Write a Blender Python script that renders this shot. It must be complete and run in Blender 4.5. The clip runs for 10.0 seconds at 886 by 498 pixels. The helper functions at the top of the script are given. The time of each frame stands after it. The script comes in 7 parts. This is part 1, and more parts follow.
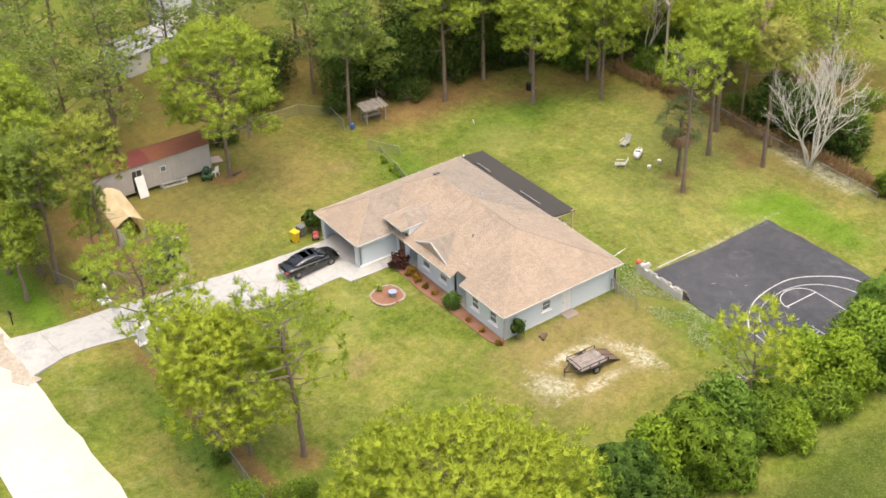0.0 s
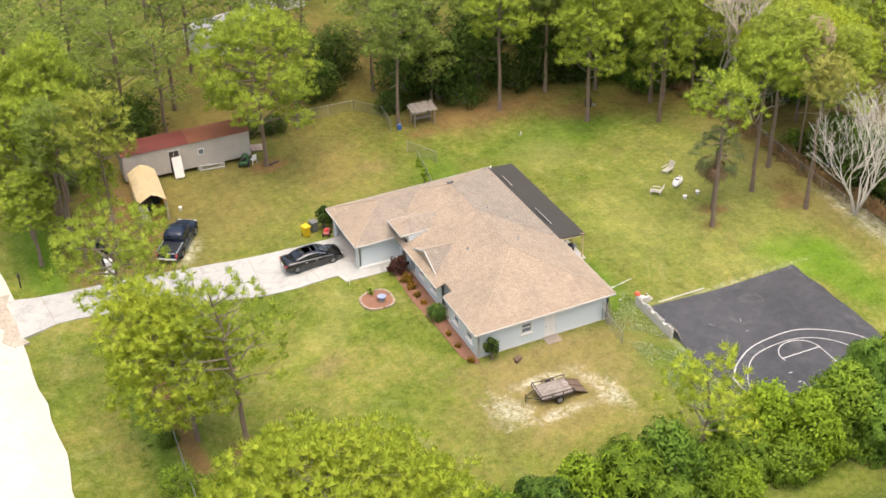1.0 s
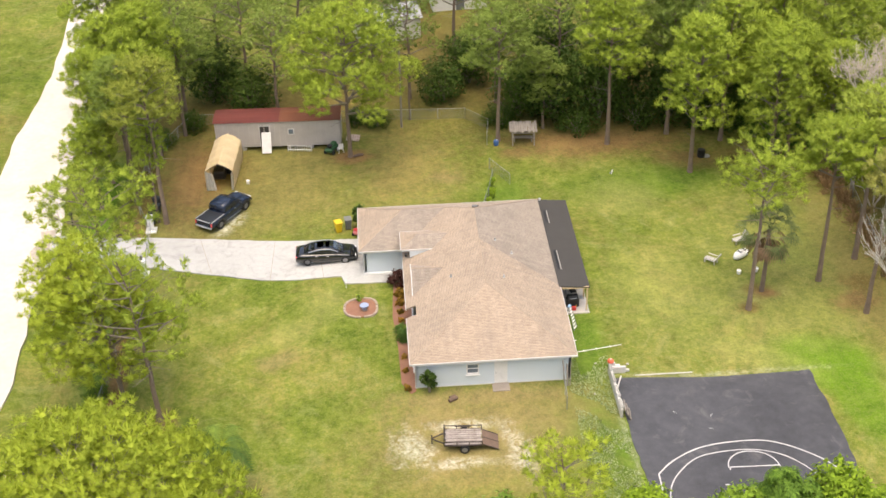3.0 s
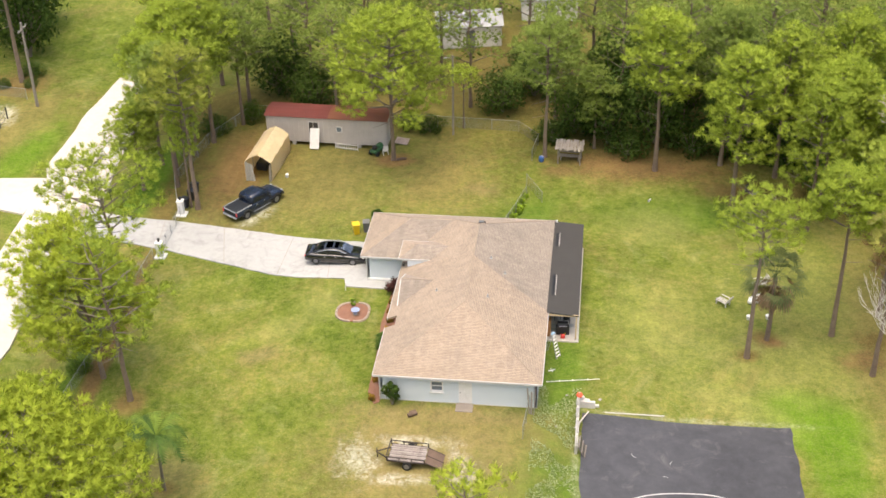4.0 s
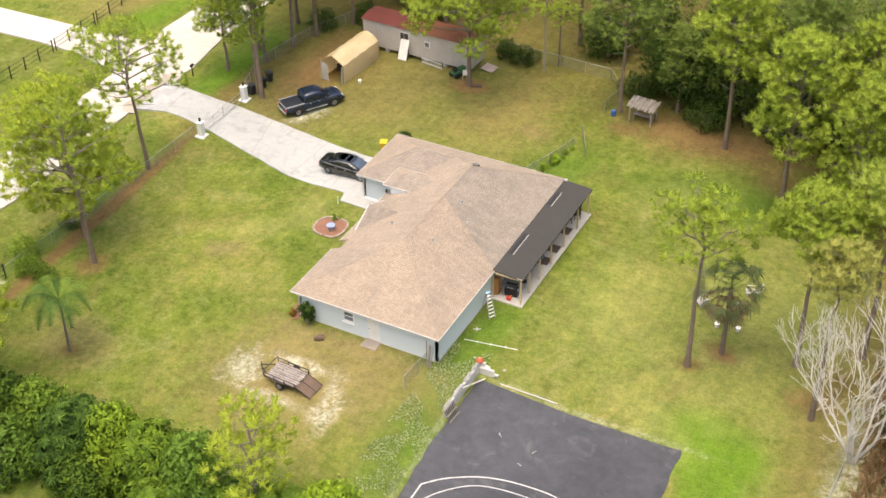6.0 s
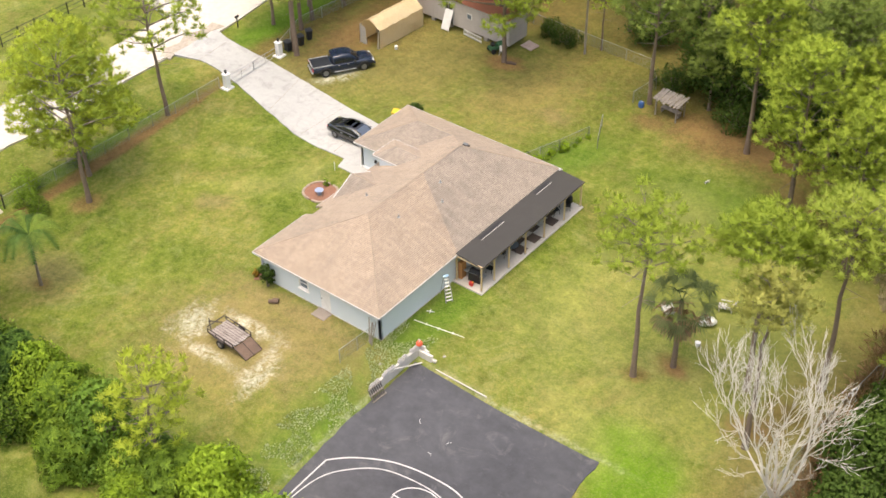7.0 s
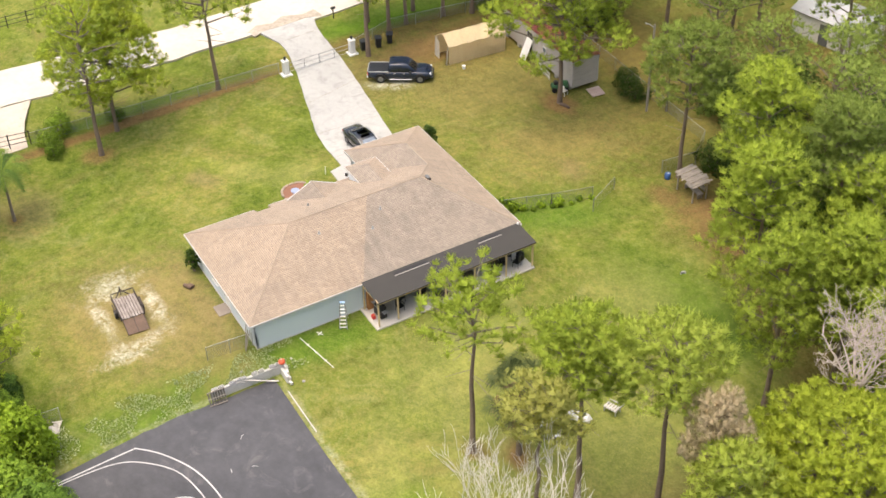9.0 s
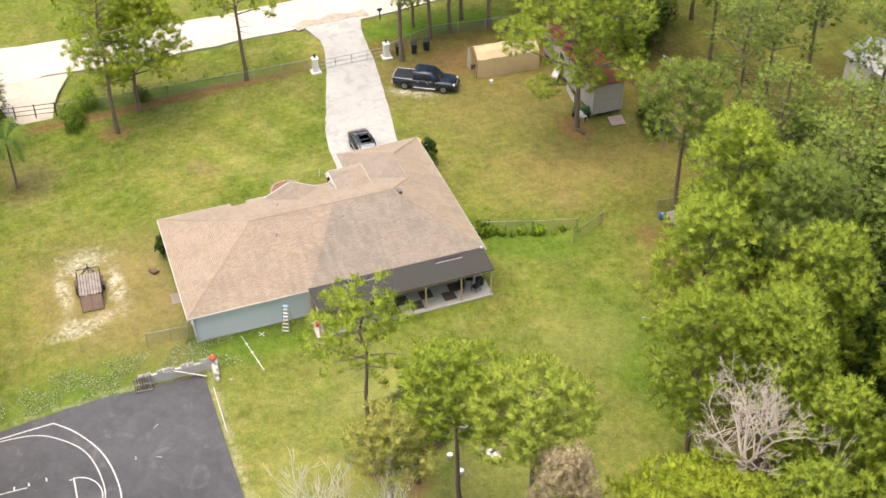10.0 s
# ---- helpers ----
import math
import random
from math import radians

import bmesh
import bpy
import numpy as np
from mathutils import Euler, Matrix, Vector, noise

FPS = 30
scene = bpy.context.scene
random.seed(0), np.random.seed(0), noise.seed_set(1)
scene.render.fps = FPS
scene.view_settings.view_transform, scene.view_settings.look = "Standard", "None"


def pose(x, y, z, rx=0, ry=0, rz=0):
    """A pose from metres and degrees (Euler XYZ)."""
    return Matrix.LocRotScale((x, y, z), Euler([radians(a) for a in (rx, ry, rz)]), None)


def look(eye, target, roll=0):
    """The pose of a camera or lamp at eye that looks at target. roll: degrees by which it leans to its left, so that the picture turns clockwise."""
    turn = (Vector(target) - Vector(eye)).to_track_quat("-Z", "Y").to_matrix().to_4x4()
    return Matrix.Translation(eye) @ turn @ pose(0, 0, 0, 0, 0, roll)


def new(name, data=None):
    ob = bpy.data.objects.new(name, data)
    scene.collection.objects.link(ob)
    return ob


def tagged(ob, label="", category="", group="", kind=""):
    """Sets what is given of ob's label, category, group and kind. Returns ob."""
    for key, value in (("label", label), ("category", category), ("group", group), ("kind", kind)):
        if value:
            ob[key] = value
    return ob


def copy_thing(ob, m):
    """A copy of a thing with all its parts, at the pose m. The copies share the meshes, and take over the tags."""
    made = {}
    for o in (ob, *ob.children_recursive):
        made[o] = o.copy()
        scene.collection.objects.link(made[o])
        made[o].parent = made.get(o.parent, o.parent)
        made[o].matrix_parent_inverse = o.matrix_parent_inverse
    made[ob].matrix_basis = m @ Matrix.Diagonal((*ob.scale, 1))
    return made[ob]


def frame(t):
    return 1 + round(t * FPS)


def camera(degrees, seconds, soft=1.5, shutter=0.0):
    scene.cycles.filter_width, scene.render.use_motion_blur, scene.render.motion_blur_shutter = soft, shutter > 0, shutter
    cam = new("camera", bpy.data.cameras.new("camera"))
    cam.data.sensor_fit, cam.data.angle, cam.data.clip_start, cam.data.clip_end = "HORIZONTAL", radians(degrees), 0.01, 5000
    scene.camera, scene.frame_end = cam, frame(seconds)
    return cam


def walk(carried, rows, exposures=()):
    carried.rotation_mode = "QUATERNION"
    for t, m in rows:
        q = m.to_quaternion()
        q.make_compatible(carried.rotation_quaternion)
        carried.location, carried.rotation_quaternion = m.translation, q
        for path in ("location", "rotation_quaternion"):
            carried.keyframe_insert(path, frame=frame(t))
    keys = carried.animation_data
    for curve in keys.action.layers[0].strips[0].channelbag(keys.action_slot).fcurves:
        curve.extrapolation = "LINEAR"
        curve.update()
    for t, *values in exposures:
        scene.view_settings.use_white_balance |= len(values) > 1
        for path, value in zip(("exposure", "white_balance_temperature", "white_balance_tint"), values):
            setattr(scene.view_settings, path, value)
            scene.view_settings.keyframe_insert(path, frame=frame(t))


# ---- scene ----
cam = camera(38.0, 10.0, soft=1.6)
# seconds, place, yaw, pitch, roll of the drone's camera
ROWS = [
    (0.0, -48.045, -62.279, 60.952, -35.477, -33.685, 1.615),
    (0.5, -40.830, -65.937, 60.773, -30.188, -33.572, 1.457),
    (1.0, -33.312, -68.986, 60.542, -24.898, -33.449, 1.355),
    (1.5, -25.552, -71.229, 60.345, -19.659, -33.376, 1.220),
    (2.0, -17.616, -72.819, 60.244, -14.299, -33.322, 1.140),
    (2.5, -9.587, -73.616, 60.111, -9.007, -33.239, 1.179),
    (4.0, 14.598, -71.549, 60.343, 6.937, -33.090, 1.226),
    (4.5, 22.520, -69.408, 60.435, 12.247, -33.078, 1.198),
    (4.6, 24.064, -68.883, 60.457, 13.302, -33.080, 1.193),
    (4.7, 25.595, -68.323, 60.482, 14.355, -33.500, 1.190),
    (4.8, 27.113, -67.734, 60.508, 15.406, -34.800, 1.186),
    (4.9, 28.619, -67.118, 60.533, 16.456, -36.090, 1.181),
    (5.0, 30.112, -66.481, 60.558, 17.506, -36.585, 1.174),
    (5.5, 37.394, -62.940, 60.678, 22.755, -36.582, 1.114),
    (5.7, 40.188, -61.334, 60.724, 24.842, -36.600, 1.100),
    (6.8, 54.340, -50.584, 60.940, 36.267, -38.700, 1.128),
    (7.0, 56.697, -48.295, 60.953, 38.383, -38.711, 1.147),
    (7.5, 62.297, -42.127, 60.945, 43.742, -38.672, 1.208),
    (8.0, 67.294, -35.481, 60.962, 49.060, -38.649, 1.228),
    (8.5, 71.613, -28.464, 61.002, 54.337, -38.601, 1.177),
    (9.0, 75.252, -20.935, 61.051, 59.694, -38.570, 1.164),
    (9.5, 78.261, -13.168, 61.187, 65.021, -38.594, 1.110),
    (10.0, 80.487, -5.038, 61.393, 70.378, -38.621, 1.096),
]
walk(cam, [(t, pose(x, y, z, 90 + pitch, roll, yaw)) for t, x, y, z, yaw, pitch, roll in ROWS], ((0.0, 1.17, 7000, 10), (10.0, 1.17, 7000, 10)))

# ---- light: bright haze, very soft high sun ----
SUN_AZ, SUN_EL = radians(185), radians(78)
world = bpy.data.worlds.new("world")
scene.world = world
world.use_nodes = True
wn = world.node_tree.nodes
sky = wn.new("ShaderNodeTexSky")
sky.sky_type, sky.sun_disc = "NISHITA", False
sky.sun_elevation, sky.sun_rotation = SUN_EL, SUN_AZ
sky.air_density, sky.dust_density, sky.ozone_density = 1.0, 6.0, 1.0
wn["Background"].inputs["Strength"].default_value = 0.15
world.node_tree.links.new(sky.outputs[0], wn["Background"].inputs["Color"])
sun = new("sun", bpy.data.lights.new("sun", "SUN"))
sun.data.energy, sun.data.angle, sun.data.color = 0.6, radians(75), (1.0, 0.94, 0.84)
sun_from = Vector((math.sin(SUN_AZ) * math.cos(SUN_EL), math.cos(SUN_AZ) * math.cos(SUN_EL), math.sin(SUN_EL)))
sun.matrix_world = look(sun_from * 200, (0, 0, 0))


# ---- materials ----
def nodes_of(name):
    m = bpy.data.materials.new(name)
    m.use_nodes = True
    return m, m.node_tree.nodes, m.node_tree.links, m.node_tree.nodes["Principled BSDF"]


def ramp(n, stops):
    r = n.new("ShaderNodeValToRGB")
    e = r.color_ramp.elements
    while len(e) < len(stops):
        e.new(0.5)
    for el, (p, c) in zip(e, stops):
        el.position, el.color = p, (*c, 1)
    return r


def noise_of(n, l, vec, scale, detail=4.0, rough=0.55, warp=0.0):
    t = n.new("ShaderNodeTexNoise")
    t.inputs["Scale"].default_value, t.inputs["Detail"].default_value = scale, detail
    t.inputs["Roughness"].default_value, t.inputs["Distortion"].default_value = rough, warp
    l.new(vec, t.inputs["Vector"])
    return t.outputs["Fac"]


def mix(n, l, fac, a, b, how="MIX"):
    m = n.new("ShaderNodeMix")
    m.data_type, m.blend_type = "RGBA", how
    for sock, v in ((m.inputs[0], fac), (m.inputs[6], a), (m.inputs[7], b)):
        if isinstance(v, (int, float)):
            sock.default_value = v
        elif isinstance(v, tuple):
            sock.default_value = (*v, 1)
        else:
            l.new(v, sock)
    return m.outputs[2]


def calc(n, l, op, a, b=0.0, c=None):
    m = n.new("ShaderNodeMath")
    m.operation = op
    for i, v in enumerate((a, b) if c is None else (a, b, c)):
        if isinstance(v, (int, float)):
            m.inputs[i].default_value = v
        else:
            l.new(v, m.inputs[i])
    return m.outputs[0]


def bumped(n, l, bsdf, height, strength, distance):
    b = n.new("ShaderNodeBump")
    b.inputs["Strength"].default_value, b.inputs["Distance"].default_value = strength, distance
    l.new(height, b.inputs["Height"])
    l.new(b.outputs[0], bsdf.inputs["Normal"])


def surface(name, light, dark, rough=0.8, metal=0.0, coarse=0.8, fine=14.0, bump=0.25, depth=0.01, spread=0.35, coat=0.0):
    """A worn surface: two colours mingled at two scales, uneven gloss and a fine relief."""
    m, n, l, b = nodes_of(name)
    pos = n.new("ShaderNodeTexCoord").outputs["Object"]
    rnd = n.new("ShaderNodeObjectInfo").outputs["Random"]
    big = noise_of(n, l, pos, coarse, 5, 0.6, 0.4)
    small = noise_of(n, l, pos, fine, 3)
    f = calc(n, l, "ADD", calc(n, l, "MULTIPLY", big, 0.6), calc(n, l, "MULTIPLY", small, 0.4))
    f = calc(n, l, "ADD", f, calc(n, l, "MULTIPLY", calc(n, l, "SUBTRACT", rnd, 0.5), 0.15))
    r = ramp(n, [(0.5 - spread * 0.5, dark), (0.5 + spread * 0.5, light)])
    l.new(f, r.inputs[0])
    l.new(r.outputs[0], b.inputs["Base Color"])
    l.new(calc(n, l, "ADD", calc(n, l, "MULTIPLY", small, 0.2), rough - 0.1), b.inputs["Roughness"])
    b.inputs["Metallic"].default_value = metal
    b.inputs["Coat Weight"].default_value = coat
    if bump:
        bumped(n, l, b, small, bump, depth)
    return m


def leafy(name, light, dark, glow=0.35, single=0.28, whole=0.4):
    """Foliage: each leaf or tuft takes its own green, and lets some light through."""
    m, n, l, b = nodes_of(name)
    isl = n.new("ShaderNodeNewGeometry").outputs["Random Per Island"]
    rnd = n.new("ShaderNodeObjectInfo").outputs["Random"]
    pos = n.new("ShaderNodeTexCoord").outputs["Object"]
    patch = noise_of(n, l, pos, 0.55, 3)
    tuft = noise_of(n, l, pos, 2.2, 2)
    f = calc(n, l, "ADD", calc(n, l, "MULTIPLY", isl, single), calc(n, l, "MULTIPLY", patch, 0.5))
    f = calc(n, l, "ADD", f, calc(n, l, "MULTIPLY", calc(n, l, "SUBTRACT", tuft, 0.25), 0.70))
    f = calc(n, l, "ADD", f, calc(n, l, "MULTIPLY", calc(n, l, "SUBTRACT", rnd, 0.5), whole))
    r = ramp(n, [(0.2, dark), (0.8, light)])
    l.new(f, r.inputs[0])
    l.new(r.outputs[0], b.inputs["Base Color"])
    b.inputs["Roughness"].default_value = 0.6
    b.inputs["Specular IOR Level"].default_value = 0.12
    t = n.new("ShaderNodeBsdfTranslucent")
    l.new(r.outputs[0], t.inputs["Color"])
    s = n.new("ShaderNodeMixShader")
    s.inputs[0].default_value = glow
    l.new(b.outputs[0], s.inputs[1])
    l.new(t.outputs[0], s.inputs[2])
    l.new(s.outputs[0], n["Material Output"].inputs["Surface"])
    return m


def ground_material():
    """Lawn, with pine straw under the trees, sand round the trailer, worn and lush patches of their own shape."""
    m, n, l, b = nodes_of("lawn")
    pos = n.new("ShaderNodeNewGeometry").outputs["Position"]
    sep = n.new("ShaderNodeSeparateXYZ")
    l.new(pos, sep.inputs[0])
    edge = noise_of(n, l, pos, 0.75, 7, 0.7)
    edge2 = noise_of(n, l, pos, 0.13, 4, 0.6)
    big = noise_of(n, l, pos, 0.09, 5, 0.6, 0.6)
    mid = noise_of(n, l, pos, 0.8, 5, 0.65)
    fine = noise_of(n, l, pos, 9.0, 4, 0.7)

    def blob(cx, cy, rx, ry, turn=0.0, soft=0.5, ragged=1.6, src=edge):
        c, s = math.cos(radians(turn)), math.sin(radians(turn))
        dx, dy = calc(n, l, "SUBTRACT", sep.outputs[0], cx), calc(n, l, "SUBTRACT", sep.outputs[1], cy)
        u = calc(n, l, "ADD", calc(n, l, "MULTIPLY", dx, c / rx), calc(n, l, "MULTIPLY", dy, s / rx))
        v = calc(n, l, "ADD", calc(n, l, "MULTIPLY", dx, -s / ry), calc(n, l, "MULTIPLY", dy, c / ry))
        d = calc(n, l, "SQRT", calc(n, l, "ADD", calc(n, l, "MULTIPLY", u, u), calc(n, l, "MULTIPLY", v, v)))
        d = calc(n, l, "ADD", d, calc(n, l, "MULTIPLY", calc(n, l, "SUBTRACT", src, 0.5), ragged))
        k = n.new("ShaderNodeMapRange")
        k.interpolation_type = "SMOOTHSTEP"
        k.inputs["From Min"].default_value, k.inputs["From Max"].default_value = 1.0 + soft, 1.0 - soft
        l.new(d, k.inputs["Value"])
        return k.outputs[0]

    def most(blobs):
        f = blobs[0]
        for x in blobs[1:]:
            f = calc(n, l, "MAXIMUM", f, x)
        return f

    r = ramp(n, GRASS)
    clump = noise_of(n, l, pos, 2.4, 4, 0.7)
    f = calc(n, l, "ADD", calc(n, l, "MULTIPLY", big, 0.42), calc(n, l, "MULTIPLY", mid, 0.34))
    f = calc(n, l, "ADD", f, calc(n, l, "MULTIPLY", clump, 0.24))
    l.new(f, r.inputs[0])
    col = r.outputs[0]
    brown = ramp(n, [(0.48, (0.0, 0.0, 0.0)), (0.64, (1.0, 1.0, 1.0))])
    l.new(calc(n, l, "ADD", calc(n, l, "MULTIPLY", noise_of(n, l, pos, 0.22, 6, 0.7, 0.8), 0.7), calc(n, l, "MULTIPLY", clump, 0.3)), brown.inputs[0])
    col = mix(n, l, calc(n, l, "MULTIPLY", brown.outputs[0], 0.6), col, DRY)
    pale = ramp(n, [(0.52, (0.0, 0.0, 0.0)), (0.66, (1.0, 1.0, 1.0))])
    l.new(calc(n, l, "ADD", calc(n, l, "MULTIPLY", noise_of(n, l, pos, 0.31, 6, 0.72, 1.2), 0.75), calc(n, l, "MULTIPLY", fine, 0.25)), pale.inputs[0])
    col = mix(n, l, calc(n, l, "MULTIPLY", pale.outputs[0], 0.6), col, (0.235, 0.240, 0.110))
    lush = most([blob(30.8, 0.6, 4.6, 3.0, -20, 0.45, 1.0), blob(13.0, 3.5, 1.6, 7, 0, 0.6), blob(13, -6, 2.3, 8, 0, 0.6), blob(9.0, 26.5, 2.2, 5, -20, 0.6), blob(24, 29, 8, 3, 10, 0.8), blob(-24.2, 4, 0.8, 12, 2, 0.5), blob(-27.5, 31, 2.0, 8, 0, 0.4)])
    col = mix(n, l, calc(n, l, "MULTIPLY", lush, 0.68), col, LUSH)
    # darker green over all the grass south of the hedge
    dark_south = blob(10, -84, 130, 61, 0, 0.03, 0.02)
    col = mix(n, l, calc(n, l, "MULTIPLY", dark_south, 0.8), col, (0.045, 0.072, 0.014))
    vivid = most([blob(31.2, 1.8, 3.6, 2.4, -25, 0.35, 0.9), blob(32.0, -3.0, 2.0, 5.5, 8, 0.35, 0.9), blob(-41.6, 37, 2.2, 9, 0, 0.6, 1.0), blob(-26.6, 30, 1.6, 7, 0, 0.5, 1.0)])
    col = mix(n, l, calc(n, l, "MULTIPLY", vivid, 0.75), col, VIVID)
    bleach = most([blob(33, 16, 7, 8, 0, 0.9, 1.8), blob(30, 8.5, 7, 4.5, 0, 0.8, 1.8), blob(21, 11, 4.5, 6, 0, 0.8, 1.8), blob(20, 26, 3, 3, 0, 0.8, 1.8), blob(-9.4, 8.2, 2.6, 1.4, 30, 0.8, 1.8), blob(-6.9, 11.4, 1.6, 2.2, 0, 0.8, 1.8), blob(24.6, 3.0, 5, 1.6, -30, 0.8, 1.6)])
    col = mix(n, l, calc(n, l, "MULTIPLY", bleach, 0.5), col, (0.250, 0.250, 0.095))
    dry = most([blob(6, -3.2, 8, 2.6, 0, 0.7, 2.0), blob(3, -7.5, 7, 4.5, 0, 0.7, 2.0), blob(-12, 33, 8, 10, 0, 0.7, 1.4), blob(0, 33, 5, 8, 0, 0.8, 2.0), blob(38, 10, 3, 14, 0, 0.7, 1.6), blob(-18, 24, 6, 4, 0, 0.7, 1.4), blob(-45, 40, 3.5, 9, -20, 0.5)])
    col = mix(n, l, calc(n, l, "MULTIPLY", dry, 0.7), col, DRY)
    dirt = most([blob(3.5, -5.6, 5.5, 3.2, 0, 0.7, 1.8), blob(4.5, -1.3, 6.5, 1.1, 0, 0.6, 1.6), blob(-10.5, 4.6, 1.8, 1.0, 20, 0.7, 2.4), blob(4.5, 31.5, 1.6, 1.0, 0, 0.7, 2.2), blob(-14.0, -9.0, 3.0, 2.0, 0, 0.7, 2.0)])
    col = mix(n, l, calc(n, l, "MULTIPLY", dirt, 0.5), col, DIRT)
    straw = most([blob(20, 39.5, 11, 4.2, -4, 0.6, 1.2), blob(-15, 47, 20, 6, 5, 0.7, 1.2), blob(-19, 36, 4.5, 9, 0, 0.9, 1.6), blob(5, 58, 12, 18, 0, 0.9, 1.6), blob(-24.2, 31, 1.6, 14, 0, 0.6), blob(-22.2, 3, 0.6, 17, 3, 0.6), blob(-4.7, 36.3, 2.2, 1.6, 0, 0.6), blob(35, 32, 6, 3, -20, 0.7), blob(44, 24, 3, 20, 8, 0.8), blob(37, 11, 1.5, 1.2, 0, 0.6), blob(27, 8.3, 0.9, 0.7, 0, 0.6), blob(28.5, 10.6, 1.2, 1.0, 0, 0.6), blob(-13.2, -10.2, 0.7, 0.6, 0, 0.6), blob(14, 52, 30, 10, 0, 0.8), blob(52, 18, 9, 22, 0, 0.6, 1.0)])
    col = mix(n, l, calc(n, l, "MULTIPLY", straw, 0.85), col, mix(n, l, mid, STRAW[0], STRAW[1]))
    russet = most([blob(18.5, 36.6, 7.5, 2.4, -3, 0.7, 1.8), blob(11.4, 35.6, 1.8, 1.0, 0, 0.6, 1.6), blob(-4.7, 36.3, 1.6, 1.2, 0, 0.6), blob(-48.2, 49.6, 3.0, 3.4, 0, 0.6, 1.4), blob(-22.4, 4, 0.75, 14, 3, 0.45, 1.2), blob(27, 33, 3, 1.6, -20, 0.7, 2.0), blob(-19.5, 33, 2.6, 6.5, 0, 0.7, 1.8), blob(-18.6, -1.6, 1.1, 1.3, 0, 0.6, 1.4), blob(29.0, 10.2, 0.9, 0.5, -20, 0.6, 1.4), blob(35.6, 8.4, 1.8, 1.1, 20, 0.7, 2.0)])
    col = mix(n, l, calc(n, l, "MULTIPLY", russet, 0.66), col, RUSSET)
    sand = most([blob(-0.6, -6.6, 1.2, 1.8, 10, 0.7, 4.5), blob(7.0, -7.4, 0.8, 2.0, 10, 0.7, 4.8), blob(3.4, -4.5, 2.4, 0.6, 0, 0.7, 4.0), blob(3.0, -8.3, 2.0, 0.5, 0, 0.7, 4.0), blob(-15.4, 25.2, 0.9, 2.2, -32, 0.5, 2.0), blob(40, 3, 1.6, 5, 0, 0.6, 2.8), blob(-46.8, 42.3, 1.3, 2.2, 20, 0.5, 1.0)])
    rim = most([blob(22.5, 0.25, 7.5, 0.3, 1, 0.8, 3.0), blob(14.5, -9.0, 0.25, 6.0, 2, 0.8, 3.0)])
    sand = calc(n, l, "MAXIMUM", sand, calc(n, l, "MULTIPLY", rim, 0.4))
    torn = ramp(n, [(0.40, (0.0, 0.0, 0.0)), (0.60, (1.0, 1.0, 1.0))])
    l.new(noise_of(n, l, pos, 1.5, 7, 0.72, 0.6), torn.inputs[0])
    col = mix(n, l, calc(n, l, "MULTIPLY", calc(n, l, "MULTIPLY", sand, torn.outputs[0]), 0.85), col, mix(n, l, fine, SAND[0], SAND[1]))
    blade = noise_of(n, l, pos, 8.0, 5, 0.85)
    wide = noise_of(n, l, pos, 0.055, 3, 0.55, 0.4)
    patch = noise_of(n, l, pos, 0.24, 5, 0.62, 0.5)
    col = mix(n, l, 0.55, col, mix(n, l, wide, (0.20, 0.26, 0.22), (0.82, 0.76, 0.70)), "OVERLAY")
    col = mix(n, l, 0.60, col, mix(n, l, patch, (0.14, 0.20, 0.14), (0.88, 0.82, 0.80)), "OVERLAY")
    mown = n.new("ShaderNodeTexWave")
    mown.bands_direction = "X"
    for key, value in (("Scale", 0.30), ("Distortion", 9.0), ("Detail", 3.0), ("Detail Scale", 0.4)):
        mown.inputs[key].default_value = value
    l.new(pos, mown.inputs["Vector"])
    col = mix(n, l, 0.05, col, mix(n, l, mown.outputs["Fac"], (0.2, 0.24, 0.2), (0.8, 0.78, 0.76)), "OVERLAY")
    col = mix(n, l, 0.40, col, mix(n, l, mid, (0.15, 0.17, 0.15), (0.86, 0.84, 0.78)), "OVERLAY")
    col = mix(n, l, 0.50, col, mix(n, l, clump, (0.12, 0.12, 0.12), (0.90, 0.88, 0.80)), "OVERLAY")
    col = mix(n, l, 0.52, col, mix(n, l, blade, (0.05, 0.06, 0.05), (0.97, 0.96, 0.92)), "OVERLAY")
    weed = ramp(n, [(0.51, (0.0, 0.0, 0.0)), (0.59, (1.0, 1.0, 1.0))])
    l.new(noise_of(n, l, pos, 5.5, 3, 0.7), weed.inputs[0])
    col = mix(n, l, calc(n, l, "MULTIPLY", weed.outputs[0], 0.22), col, (0.060, 0.100, 0.016))
    straws = ramp(n, [(0.52, (0.0, 0.0, 0.0)), (0.60, (1.0, 1.0, 1.0))])
    l.new(noise_of(n, l, pos, 7.0, 3, 0.75, 0.5), straws.inputs[0])
    col = mix(n, l, calc(n, l, "MULTIPLY", straws.outputs[0], 0.20), col, (0.310, 0.295, 0.125))
    l.new(col, b.inputs["Base Color"])
    b.inputs["Roughness"].default_value = 0.95
    b.inputs["Specular IOR Level"].default_value = 0.05
    bumped(n, l, b, calc(n, l, "ADD", fine, calc(n, l, "MULTIPLY", mid, 1.5)), 0.6, 0.06)
    return m


